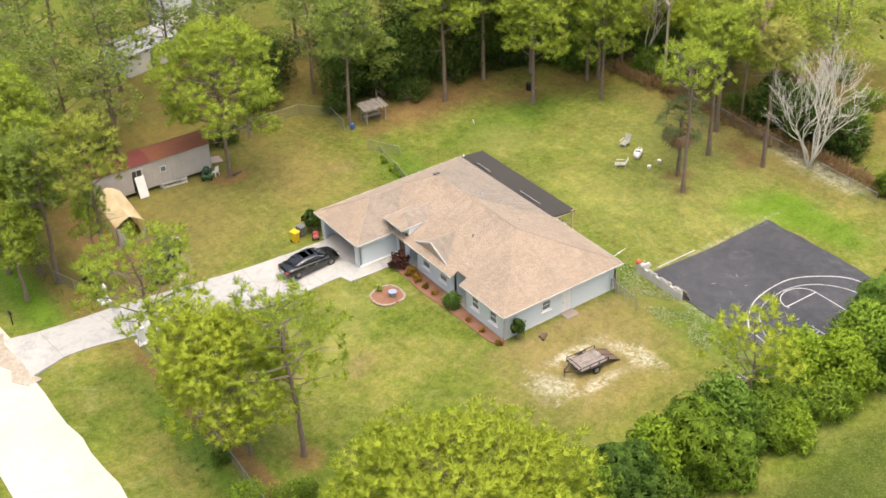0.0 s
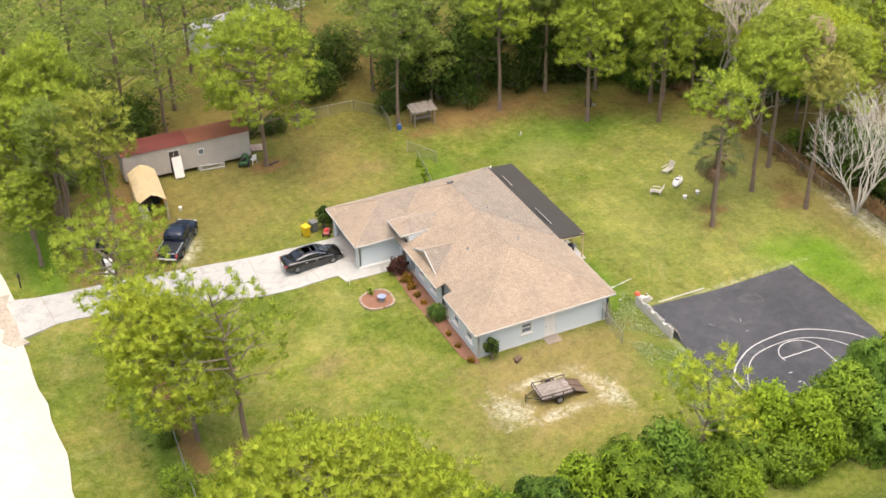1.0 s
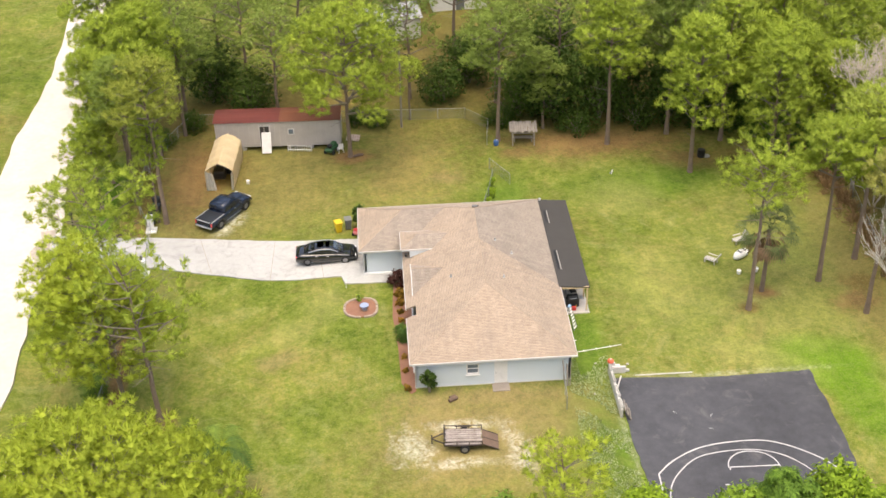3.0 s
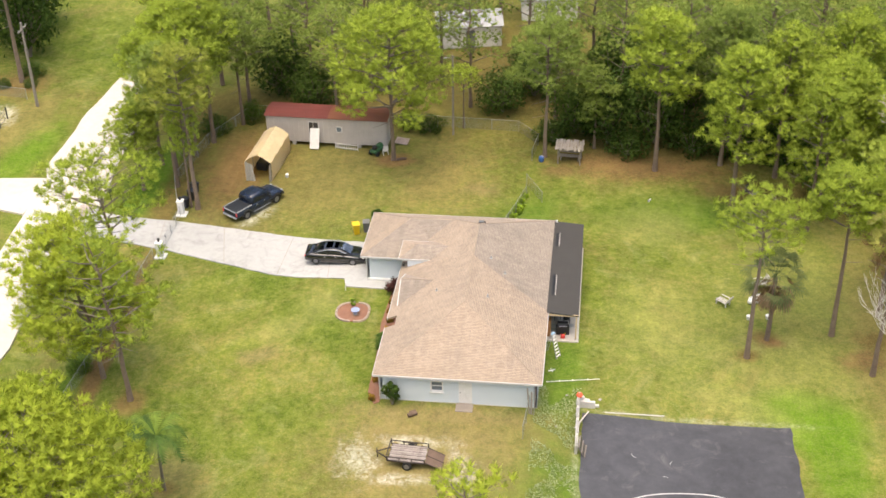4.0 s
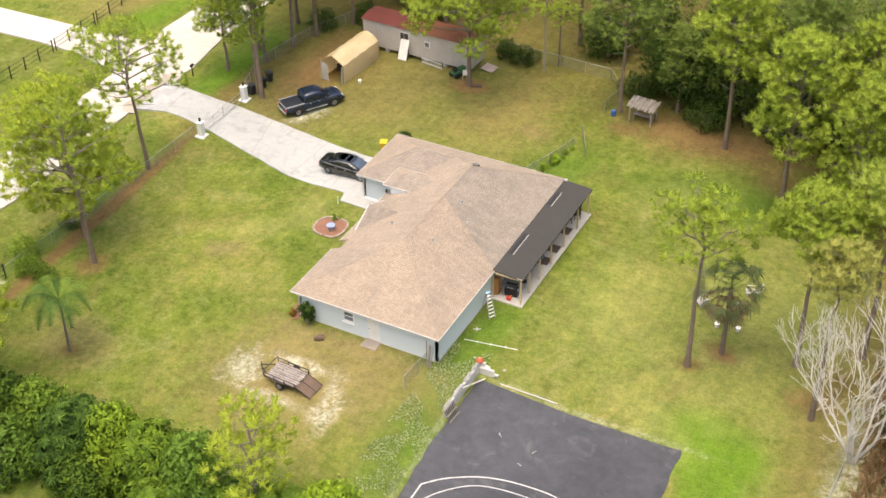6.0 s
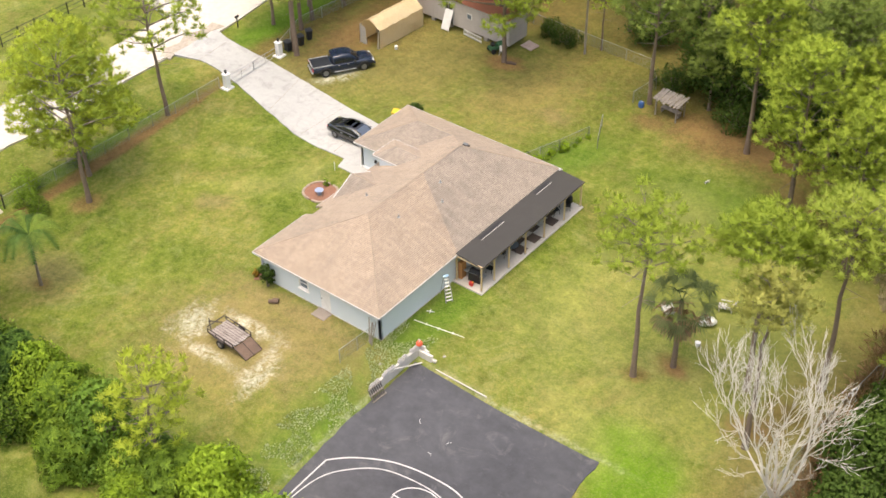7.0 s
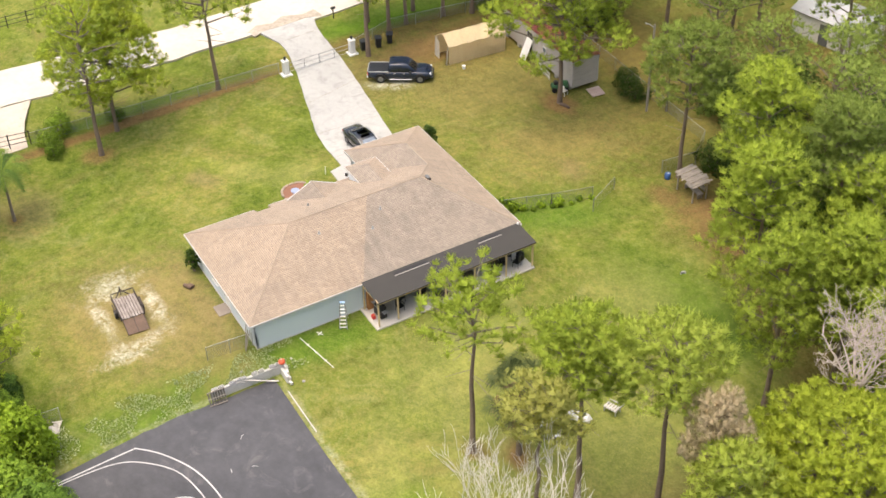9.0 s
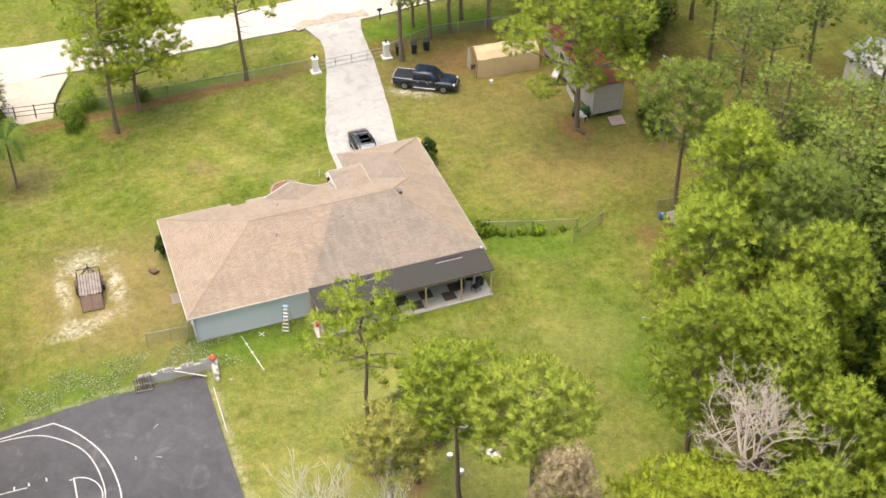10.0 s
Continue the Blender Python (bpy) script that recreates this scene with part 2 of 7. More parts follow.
def shingle_material(name, light, dark, streak):
    """Asphalt shingles laid in courses: u runs along the eave and v up the slope, in metres."""
    m, n, l, b = nodes_of(name)
    uv = n.new("ShaderNodeTexCoord").outputs["UV"]
    pos = n.new("ShaderNodeNewGeometry").outputs["Position"]
    br = n.new("ShaderNodeTexBrick")
    l.new(uv, br.inputs["Vector"])
    br.offset = 0.37
    for k, v in (("Scale", 1.0), ("Mortar Size", 0.006), ("Mortar Smooth", 0.5), ("Bias", 0.0), ("Brick Width", 0.30), ("Row Height", 0.13)):
        br.inputs[k].default_value = v
    br.inputs["Color1"].default_value, br.inputs["Color2"].default_value = (*[c * 1.06 for c in light], 1), (*[c * 1.02 for c in dark], 1)
    br.inputs["Mortar"].default_value = (*[c * 0.7 for c in dark], 1)
    up = n.new("ShaderNodeSeparateXYZ")
    l.new(uv, up.inputs[0])
    # shadow line under each course, painted into the colour
    lap_shade = ramp(n, [(0.0, (0.25, 0.22, 0.2)), (0.16, (0.45, 0.43, 0.4)), (0.34, (1.0, 1.0, 1.0))])
    l.new(calc(n, l, "FRACT", calc(n, l, "MULTIPLY", up.outputs[1], 1 / 0.13)), lap_shade.inputs[0])
    big = noise_of(n, l, pos, 0.35, 5, 0.6, 0.5)
    run = n.new("ShaderNodeMapping")
    run.inputs["Scale"].default_value = (2.2, 0.25, 1)
    l.new(uv, run.inputs["Vector"])
    drip = noise_of(n, l, run.outputs[0], 1.0, 5, 0.65)
    grit = noise_of(n, l, pos, 30.0, 2)
    r = ramp(n, [(0.45, (0.0, 0.0, 0.0)), (0.75, (1.0, 1.0, 1.0))])
    l.new(calc(n, l, "ADD", calc(n, l, "MULTIPLY", big, 0.5), calc(n, l, "MULTIPLY", drip, 0.5)), r.inputs[0])
    col = mix(n, l, calc(n, l, "MULTIPLY", r.outputs[0], 0.8), br.outputs["Color"], streak)
    # multiplies the painted course shadows over the shingle colour
    col = mix(n, l, 0.52, col, lap_shade.outputs[0], "MULTIPLY")
    col = mix(n, l, 0.30, col, mix(n, l, noise_of(n, l, pos, 1.6, 6, 0.7), (0.1, 0.1, 0.1), (0.9, 0.9, 0.9)), "OVERLAY")
    col = mix(n, l, 0.22, col, mix(n, l, grit, (0.3, 0.3, 0.3), (0.7, 0.7, 0.7)), "OVERLAY")
    l.new(col, b.inputs["Base Color"])
    b.inputs["Roughness"].default_value = 0.9
    b.inputs["Specular IOR Level"].default_value = 0.25
    b.inputs["Sheen Weight"].default_value, b.inputs["Sheen Roughness"].default_value = 0.18, 0.45
    b.inputs["Sheen Tint"].default_value = (1.0, 0.95, 0.88, 1)
    bumped(n, l, b, calc(n, l, "SUBTRACT", calc(n, l, "MULTIPLY", grit, 0.4), br.outputs["Fac"]), 0.5, 0.012)
    return m


def paved(name, light, dark, stain, scale=0.5, wear=0.56, gloss=0.85):
    m, n, l, b = nodes_of(name)
    pos = n.new("ShaderNodeNewGeometry").outputs["Position"]
    big, mid, fine = noise_of(n, l, pos, scale * 0.5, 5, 0.6, 0.8), noise_of(n, l, pos, scale * 5, 5, 0.65), noise_of(n, l, pos, 45.0, 2)
    r = ramp(n, [(0.3, dark), (0.7, light)])
    l.new(calc(n, l, "ADD", calc(n, l, "MULTIPLY", big, 0.6), calc(n, l, "MULTIPLY", mid, 0.4)), r.inputs[0])
    k = ramp(n, [(wear, (0.0, 0.0, 0.0)), (wear + 0.16, (1.0, 1.0, 1.0))])
    l.new(noise_of(n, l, pos, scale * 1.7, 6, 0.7, 1.2), k.inputs[0])
    col = mix(n, l, calc(n, l, "MULTIPLY", k.outputs[0], 0.5), r.outputs[0], stain)
    col = mix(n, l, 0.3, col, mix(n, l, fine, (0.3, 0.3, 0.3), (0.7, 0.7, 0.7)), "OVERLAY")
    l.new(col, b.inputs["Base Color"])
    b.inputs["Roughness"].default_value = gloss
    bumped(n, l, b, calc(n, l, "ADD", fine, mid), 0.3, 0.01)
    return m


def glass_material(name, tint, rough=0.05):
    m, n, l, b = nodes_of(name)
    b.inputs["Base Color"].default_value, b.inputs["Roughness"].default_value = (*tint, 1), rough
    b.inputs["Coat Weight"].default_value = 0.6
    return m


def mesh_wire(name, colour, hole=0.055, wire=0.16):
    """Chain-link netting: a diamond lattice of wire with open gaps."""
    m, n, l, b = nodes_of(name)
    uv = n.new("ShaderNodeSeparateXYZ")
    l.new(n.new("ShaderNodeTexCoord").outputs["UV"], uv.inputs[0])
    on = []
    for s in (1.0, -1.0):
        d = calc(n, l, "MULTIPLY", calc(n, l, "ADD", uv.outputs[0], calc(n, l, "MULTIPLY", uv.outputs[1], s)), 1 / hole)
        on.append(calc(n, l, "LESS_THAN", calc(n, l, "FRACT", d), wire))
    b.inputs["Base Color"].default_value, b.inputs["Metallic"].default_value = (*colour, 1), 0.3
    b.inputs["Roughness"].default_value = 0.55
    l.new(calc(n, l, "MAXIMUM", on[0], on[1]), b.inputs["Alpha"])
    return m


GRASS = [(0.36, (0.067, 0.108, 0.016)), (0.47, (0.102, 0.141, 0.023)), (0.56, (0.142, 0.166, 0.037)), (0.66, (0.198, 0.190, 0.066))]
LUSH, DRY, VIVID = (0.076, 0.146, 0.018), (0.182, 0.146, 0.066), (0.088, 0.172, 0.014)
STRAW = [(0.115, 0.080, 0.032), (0.180, 0.132, 0.056)]
RUSSET, DIRT = (0.200, 0.112, 0.066), (0.215, 0.160, 0.098)
SAND = [(0.38, 0.36, 0.335), (0.56, 0.555, 0.55)]
LAWN = ground_material()
SHELL = paved("shell_rock", (0.58, 0.545, 0.48), (0.44, 0.395, 0.33), (0.44, 0.37, 0.27), 0.35)
CONCRETE = paved("driveway_concrete", (0.440, 0.442, 0.425), (0.325, 0.326, 0.312), (0.225, 0.222, 0.208), 0.4, 0.49)
SLAB = paved("slab_concrete", (0.50, 0.47, 0.42), (0.40, 0.375, 0.335), (0.28, 0.26, 0.235), 1.0)
ASPHALT = paved("court_asphalt", (0.074, 0.075, 0.083), (0.022, 0.023, 0.028), (0.150, 0.147, 0.144), 0.3, 0.56, 0.6)
LINE_PAINT = surface("court_paint", (0.60, 0.60, 0.59), (0.34, 0.34, 0.34), 0.7, coarse=3, fine=30)
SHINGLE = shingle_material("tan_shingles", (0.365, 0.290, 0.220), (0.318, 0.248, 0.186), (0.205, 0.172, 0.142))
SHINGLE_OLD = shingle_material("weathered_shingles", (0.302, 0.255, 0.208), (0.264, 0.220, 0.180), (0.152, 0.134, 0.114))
RIDGE = surface("ridge_shingles", (0.365, 0.295, 0.228), (0.315, 0.25, 0.192), 0.9, coarse=1.0, fine=20)
PORCH_ROOF = surface("porch_roofing", (0.048, 0.045, 0.040), (0.034, 0.032, 0.029), 0.85, coarse=0.7, fine=9, spread=0.6)
STUCCO = surface("blue_grey_stucco", (0.64, 0.70, 0.735), (0.56, 0.615, 0.65), 0.85, coarse=0.5, fine=25, spread=0.6)
WHITE = surface("white_paint", (0.80, 0.79, 0.77), (0.66, 0.65, 0.62), 0.55, coarse=1.5, fine=12, bump=0.1)
TRIM = surface("weathered_white_trim", (0.58, 0.575, 0.56), (0.46, 0.455, 0.44), 0.6, coarse=1.5, fine=12, bump=0.1)
SHED_WALL = surface("shed_siding", (0.50, 0.46, 0.425), (0.40, 0.365, 0.335), 0.7, coarse=0.8, fine=10)
SHED_ROOF = surface("rust_red_roof", (0.27, 0.070, 0.058), (0.18, 0.060, 0.050), 0.75, coarse=0.6, fine=8, spread=0.6)
SHED_RUST = surface("rust_orange_roof", (0.36, 0.135, 0.062), (0.24, 0.10, 0.062), 0.7, coarse=0.9, fine=8, spread=0.6)
CANVAS = surface("tan_tarpaulin", (0.88, 0.77, 0.52), (0.78, 0.64, 0.40), 0.55, coarse=0.8, fine=6, bump=0.5, depth=0.03)
CANVAS_PALE = surface("pale_tarpaulin", (0.74, 0.72, 0.66), (0.58, 0.56, 0.50), 0.55, coarse=1.5, fine=6, bump=0.5, depth=0.03)
BLACK_PAINT = surface("black_car_paint", (0.010, 0.010, 0.011), (0.005, 0.005, 0.006), 0.14, coarse=2, fine=20, bump=0, coat=0.8)
BLUE_PAINT = surface("dark_blue_car_paint", (0.014, 0.024, 0.050), (0.008, 0.014, 0.030), 0.24, coarse=2, fine=20, bump=0, coat=0.25)
CAR_GLASS = glass_material("car_glass", (0.030, 0.036, 0.042))
WINDSCREEN = surface("reflecting_windscreen", (0.36, 0.41, 0.47), (0.30, 0.35, 0.41), 0.08, 0.7, bump=0, coat=0.6)
WINDOW_GLASS = glass_material("window_glass", (0.16, 0.19, 0.22), 0.1)
TYRE = surface("tyre_rubber", (0.022, 0.022, 0.022), (0.012, 0.012, 0.012), 0.9, fine=30)
CHROME = surface("bright_metal", (0.62, 0.62, 0.62), (0.48, 0.48, 0.48), 0.3, 1.0, bump=0)
RIM = surface("alloy_rim", (0.30, 0.30, 0.31), (0.20, 0.20, 0.21), 0.4, 0.7, bump=0)
STEEL = surface("galvanised_steel", (0.42, 0.43, 0.43), (0.30, 0.31, 0.31), 0.55, 0.6, bump=0.1)
DARK_STEEL = surface("rusty_dark_steel", (0.080, 0.062, 0.050), (0.040, 0.032, 0.028), 0.75, 0.2, coarse=2)
BLACK_STEEL = surface("black_steel", (0.020, 0.020, 0.020), (0.012, 0.012, 0.012), 0.5, 0.2, coarse=2)
DECK_WOOD = surface("bleached_deck_boards", (0.42, 0.37, 0.335), (0.17, 0.14, 0.12), 0.9, coarse=1.6, fine=9, bump=0.5, spread=0.4)
GREY_WOOD = surface("weathered_grey_wood", (0.33, 0.295, 0.255), (0.17, 0.148, 0.125), 0.9, coarse=2.5, fine=20, bump=0.5, spread=0.5)
BLEACHED_WOOD = surface("bleached_wood", (0.56, 0.54, 0.50), (0.36, 0.345, 0.32), 0.9, coarse=2.5, fine=20, bump=0.4, spread=0.5)
PALE_WOOD = surface("new_pine_wood", (0.60, 0.46, 0.27), (0.48, 0.36, 0.20), 0.8, coarse=2, fine=18)
OLD_BOARD = surface("dark_old_boards", (0.150, 0.135, 0.115), (0.085, 0.078, 0.066), 0.9, coarse=2.5, fine=20, bump=0.5, spread=0.5)
BROWN_WOOD = surface("brown_wood", (0.150, 0.098, 0.068), (0.085, 0.058, 0.042), 0.85, coarse=2, fine=18)
BARK = surface("pine_bark", (0.250, 0.185, 0.135), (0.125, 0.092, 0.070), 0.95, coarse=1.5, fine=7, bump=0.8, depth=0.03, spread=0.5)
BARK_GREY = surface("grey_bark", (0.26, 0.22, 0.17), (0.14, 0.115, 0.09), 0.95, coarse=1.5, fine=7, bump=0.8, depth=0.03, spread=0.5)
DEAD_WOOD = surface("bleached_dead_wood", (0.70, 0.66, 0.59), (0.53, 0.495, 0.435), 0.9, coarse=1.2, fine=9, bump=0.5, spread=0.5)
DEAD_PINK = surface("dead_twig_wood", (0.58, 0.50, 0.435), (0.43, 0.365, 0.315), 0.9, coarse=1.2, fine=9, bump=0.4, spread=0.5)
RED_PLASTIC = surface("red_plastic", (0.62, 0.045, 0.040), (0.48, 0.035, 0.032), 0.45, bump=0)
PINK_PLASTIC = surface("faded_red_plastic", (0.62, 0.20, 0.18), (0.50, 0.15, 0.14), 0.5, bump=0)
YELLOW_PLASTIC = surface("yellow_plastic", (0.72, 0.50, 0.02), (0.60, 0.40, 0.02), 0.45, bump=0)
BLUE_PLASTIC = surface("blue_plastic", (0.05, 0.13, 0.36), (0.03, 0.09, 0.26), 0.45, bump=0)
GREY_PLASTIC = surface("grey_plastic", (0.16, 0.17, 0.17), (0.11, 0.115, 0.12), 0.5, bump=0)
DARK_PLASTIC = surface("dark_plastic", (0.022, 0.026, 0.034), (0.012, 0.014, 0.018), 0.5, bump=0)
MULCH = surface("red_mulch", (0.27, 0.135, 0.085), (0.16, 0.080, 0.052), 0.95, coarse=2, fine=16, bump=0.8, depth=0.03, spread=0.6)
STONE = surface("pale_edging_stone", (0.37, 0.30, 0.235), (0.24, 0.19, 0.145), 0.9, coarse=2, fine=14)
BLOCK = surface("concrete_block", (0.44, 0.42, 0.39), (0.25, 0.235, 0.21), 0.9, coarse=1.5, fine=16, spread=0.6)
MAT_DARK = surface("brown_mat", (0.115, 0.085, 0.066), (0.075, 0.056, 0.045), 0.95, fine=25)
# near-black colour that stands in for shade behind openings
SHADE_INSIDE = surface("inside_shade", (0.055, 0.050, 0.045), (0.035, 0.032, 0.030), 0.9)
NETTING = mesh_wire("chain_link", (0.24, 0.25, 0.225), wire=0.13)
NEEDLES = leafy("pine_needles", (0.490, 0.600, 0.085), (0.240, 0.320, 0.045), 0.45, 0.16, 0.13)
NEEDLES_DEEP = leafy("deep_pine_needles", (0.345, 0.44, 0.095), (0.16, 0.225, 0.05), 0.45, 0.16, 0.13)
NEEDLES_YELLOW = leafy("yellowish_pine_needles", (0.480, 0.530, 0.100), (0.285, 0.330, 0.060), 0.45, 0.16, 0.13)
NEEDLES_STRAW = leafy("straw_yellow_needles", (0.560, 0.560, 0.160), (0.385, 0.390, 0.100), 0.45, 0.16, 0.13)
NEEDLES_LIGHT = leafy("light_green_needles", (0.56, 0.645, 0.12), (0.35, 0.435, 0.075), 0.45, 0.16, 0.13)
NEEDLES_BROWN = leafy("browned_pine_needles", (0.700, 0.600, 0.410), (0.520, 0.430, 0.275), 0.45, 0.16, 0.13)
NEEDLES_LIME = leafy("lime_pine_needles", (0.570, 0.660, 0.080), (0.330, 0.410, 0.050), 0.45, 0.16, 0.13)
LEAVES = leafy("broad_leaves", (0.290, 0.430, 0.050), (0.040, 0.088, 0.014), 0.42)
LEAVES_DARK = leafy("dark_broad_leaves", (0.100, 0.165, 0.028), (0.035, 0.068, 0.014), 0.35)
LEAVES_MID = leafy("mid_green_leaves", (0.210, 0.350, 0.050), (0.028, 0.066, 0.014), 0.4)
LEAVES_LIME = leafy("lime_leaves", (0.330, 0.470, 0.040), (0.080, 0.145, 0.018), 0.4)
DRY_GRASS = leafy("dry_brown_grass", (0.330, 0.220, 0.110), (0.190, 0.125, 0.065), 0.3)
LEAVES_RED = leafy("dark_red_leaves", (0.110, 0.040, 0.030), (0.050, 0.026, 0.020), 0.25)
PALM = leafy("palm_fronds", (0.150, 0.185, 0.070), (0.060, 0.085, 0.034), 0.35)
PALM_BRIGHT = leafy("bright_palm_fronds", (0.240, 0.340, 0.062), (0.100, 0.160, 0.030), 0.4)
PALM_DEEP = leafy("deep_green_fronds", (0.120, 0.205, 0.045), (0.050, 0.100, 0.024), 0.35)
PALM_DEAD = leafy("dead_palm_fronds", (0.330, 0.215, 0.130), (0.150, 0.096, 0.060), 0.3)


# ---- building blocks ----
def smooth_step(v):
    v = min(max(v, 0.0), 1.0)
    return v * v * (3 - 2 * v)


def gz(x, y):
    """Height of the ground: the house stands on a low pad."""
    dx, dy = max(-4.0 - x, x - 14.0, 0.0), max(-9.0 - y, y - 22.0, 0.0)
    return -0.55 * smooth_step(math.hypot(dx, dy) / 9.0)


def link(name, verts, faces, material, parent=None, label="", smooth=False, uvs=None):
    me = bpy.data.meshes.new(name)
    me.from_pydata([tuple(v) for v in verts], [], faces)
    me.materials.append(material)
    if uvs is not None:
        layer = me.uv_layers.new(name="uv")
        layer.data.foreach_set("uv", np.array(uvs, dtype=np.float32).ravel())
    if smooth:
        me.polygons.foreach_set("use_smooth", [True] * len(me.polygons))
    me.update()
    ob = new(name, me)
    if parent is not None:
        ob.parent = parent
    return tagged(ob, label) if label else ob


def part(name, bm, material, parent=None, label="", smooth=False):
    me = bpy.data.meshes.new(name)
    bmesh.ops.recalc_face_normals(bm, faces=bm.faces[:])
    bm.to_mesh(me)
    bm.free()
    me.materials.append(material)
    if smooth:
        me.polygons.foreach_set("use_smooth", [True] * len(me.polygons))
    ob = new(name, me)
    if parent is not None:
        ob.parent = parent
    return tagged(ob, label) if label else ob


def thing(name, m, label, category, group="", kind=""):
    ob = new(name)
    ob.empty_display_size = 0.2
    ob.matrix_basis = m
    return tagged(ob, label, category, group, kind)


def on_ground(x, y, turn=0.0, lift=0.0):
    return pose(x, y, gz(x, y) + lift, 0, 0, turn)


def box(c, s, bevel=0.0, m=None, bm=None):
    """A box of centre c and size s with softened edges, added to bm."""
    bm = bm or bmesh.new()
    made = bmesh.ops.create_cube(bm, size=1.0)["verts"]
    t = Matrix.Translation(c) @ Matrix.Diagonal((*s, 1))
    bmesh.ops.transform(bm, matrix=t if m is None else m @ t, verts=made)
    if bevel:
        edges = list({e for v in made for e in v.link_edges})
        bmesh.ops.bevel(bm, geom=edges, offset=min(bevel, min(s) * 0.45), segments=1, affect="EDGES", profile=0.5)
    return bm


def tube(points, radii, sides=8, bm=None, caps=True):
    """A tapering tube along the points."""
    bm = bm or bmesh.new()
    rings = []
    pts = [Vector(p) for p in points]
    for i, p in enumerate(pts):
        d = (pts[min(i + 1, len(pts) - 1)] - pts[max(i - 1, 0)]).normalized()
        a = d.cross(Vector((0, 0, 1)) if abs(d.z) < 0.9 else Vector((1, 0, 0))).normalized()
        b = d.cross(a)
        r = radii[i] if isinstance(radii, (list, tuple)) else radii
        rings.append([bm.verts.new(p + r * (math.cos(k * math.tau / sides) * a + math.sin(k * math.tau / sides) * b)) for k in range(sides)])
    for u, v in zip(rings, rings[1:]):
        for k in range(sides):
            bm.faces.new((u[k], u[(k + 1) % sides], v[(k + 1) % sides], v[k]))
    if caps:
        bm.faces.new(rings[0][::-1])
        bm.faces.new(rings[-1])
    return bm


def prism(outline, z0, z1, bm=None):
    """An upright prism over a closed outline of (x, y)."""
    bm = bm or bmesh.new()
    lo, hi = [bm.verts.new((x, y, z0)) for x, y in outline], [bm.verts.new((x, y, z1)) for x, y in outline]
    bm.faces.new(lo[::-1])
    bm.faces.new(hi)
    for i in range(len(lo)):
        j = (i + 1) % len(lo)
        bm.faces.new((lo[i], lo[j], hi[j], hi[i]))
    return bm


def sheet(corners, thick, bm=None):
    """A slab from a flat polygon in space, thickened downwards along its normal."""
    bm = bm or bmesh.new()
    c = [Vector(p) for p in corners]
    nrm = (c[1] - c[0]).cross(c[2] - c[0]).normalized()
    if nrm.z < 0:
        nrm = -nrm
    hi, lo = [bm.verts.new(p) for p in c], [bm.verts.new(p - nrm * thick) for p in c]
    bm.faces.new(hi)
    bm.faces.new(lo[::-1])
    for i in range(len(c)):
        j = (i + 1) % len(c)
        bm.faces.new((hi[j], hi[i], lo[i], lo[j]))
    return bm


def rounded(points, steps=6):
    """A smooth line through the points."""
    p = [Vector(q) for q in points]
    out = []
    for i in range(len(p) - 1):
        a, b, c, d = p[max(i - 1, 0)], p[i], p[i + 1], p[min(i + 2, len(p) - 1)]
        for k in range(steps):
            t = k / steps
            out.append(0.5 * (2 * b + (c - a) * t + (2 * a - 5 * b + 4 * c - d) * t * t + (3 * b - a - 3 * c + d) * t ** 3))
    return out + [p[-1]]


def draped(name, left, right, lift, material, across=8, depth=0.12, wobble=0.0, label="", category="", kind="structure"):
    """A paved strip between two edge lines, lying on the ground with a real edge."""
    rng = random.Random(len(left) * 7 + across)
    verts, faces = [], []
    for a, b in zip(left, right):
        for k in range(across + 1):
            t = k / across
            x, y = a[0] + (b[0] - a[0]) * t, a[1] + (b[1] - a[1]) * t
            if k in (0, across) and wobble:
                x, y = x + rng.uniform(-wobble, wobble), y + rng.uniform(-wobble, wobble)
            verts.append((x, y, gz(x, y) + lift))
    n, w = len(left), across + 1
    for i in range(n - 1):
        for k in range(across):
            faces.append((i * w + k, i * w + k + 1, (i + 1) * w + k + 1, (i + 1) * w + k))
    rim = [i * w for i in range(n)] + [(n - 1) * w + k for k in range(1, w)] + [i * w + across for i in range(n - 2, -1, -1)] + [k for k in range(across - 1, 0, -1)]
    base = len(verts)
    verts += [(verts[i][0], verts[i][1], verts[i][2] - depth) for i in rim]
    for i in range(len(rim)):
        j = (i + 1) % len(rim)
        faces.append((rim[j], rim[i], base + i, base + j))
    ob = link(name, verts, faces, material)
    return tagged(ob, label, category, "", kind)


def line_on(name, points, width, lift, material, parent=None, label=""):
    """A painted or laid band along a line over the ground."""
    verts, faces = [], []
    p = [Vector((*q[:2], 0)) for q in points]
    for i, q in enumerate(p):
        d = (p[min(i + 1, len(p) - 1)] - p[max(i - 1, 0)]).normalized()
        s = Vector((-d.y, d.x, 0)) * width / 2
        for e in (q - s, q + s):
            verts.append((e.x, e.y, gz(e.x, e.y) + lift))
    for i in range(len(p) - 1):
        faces.append((2 * i, 2 * i + 2, 2 * i + 3, 2 * i + 1))
    return link(name, verts, faces, material, parent, label)


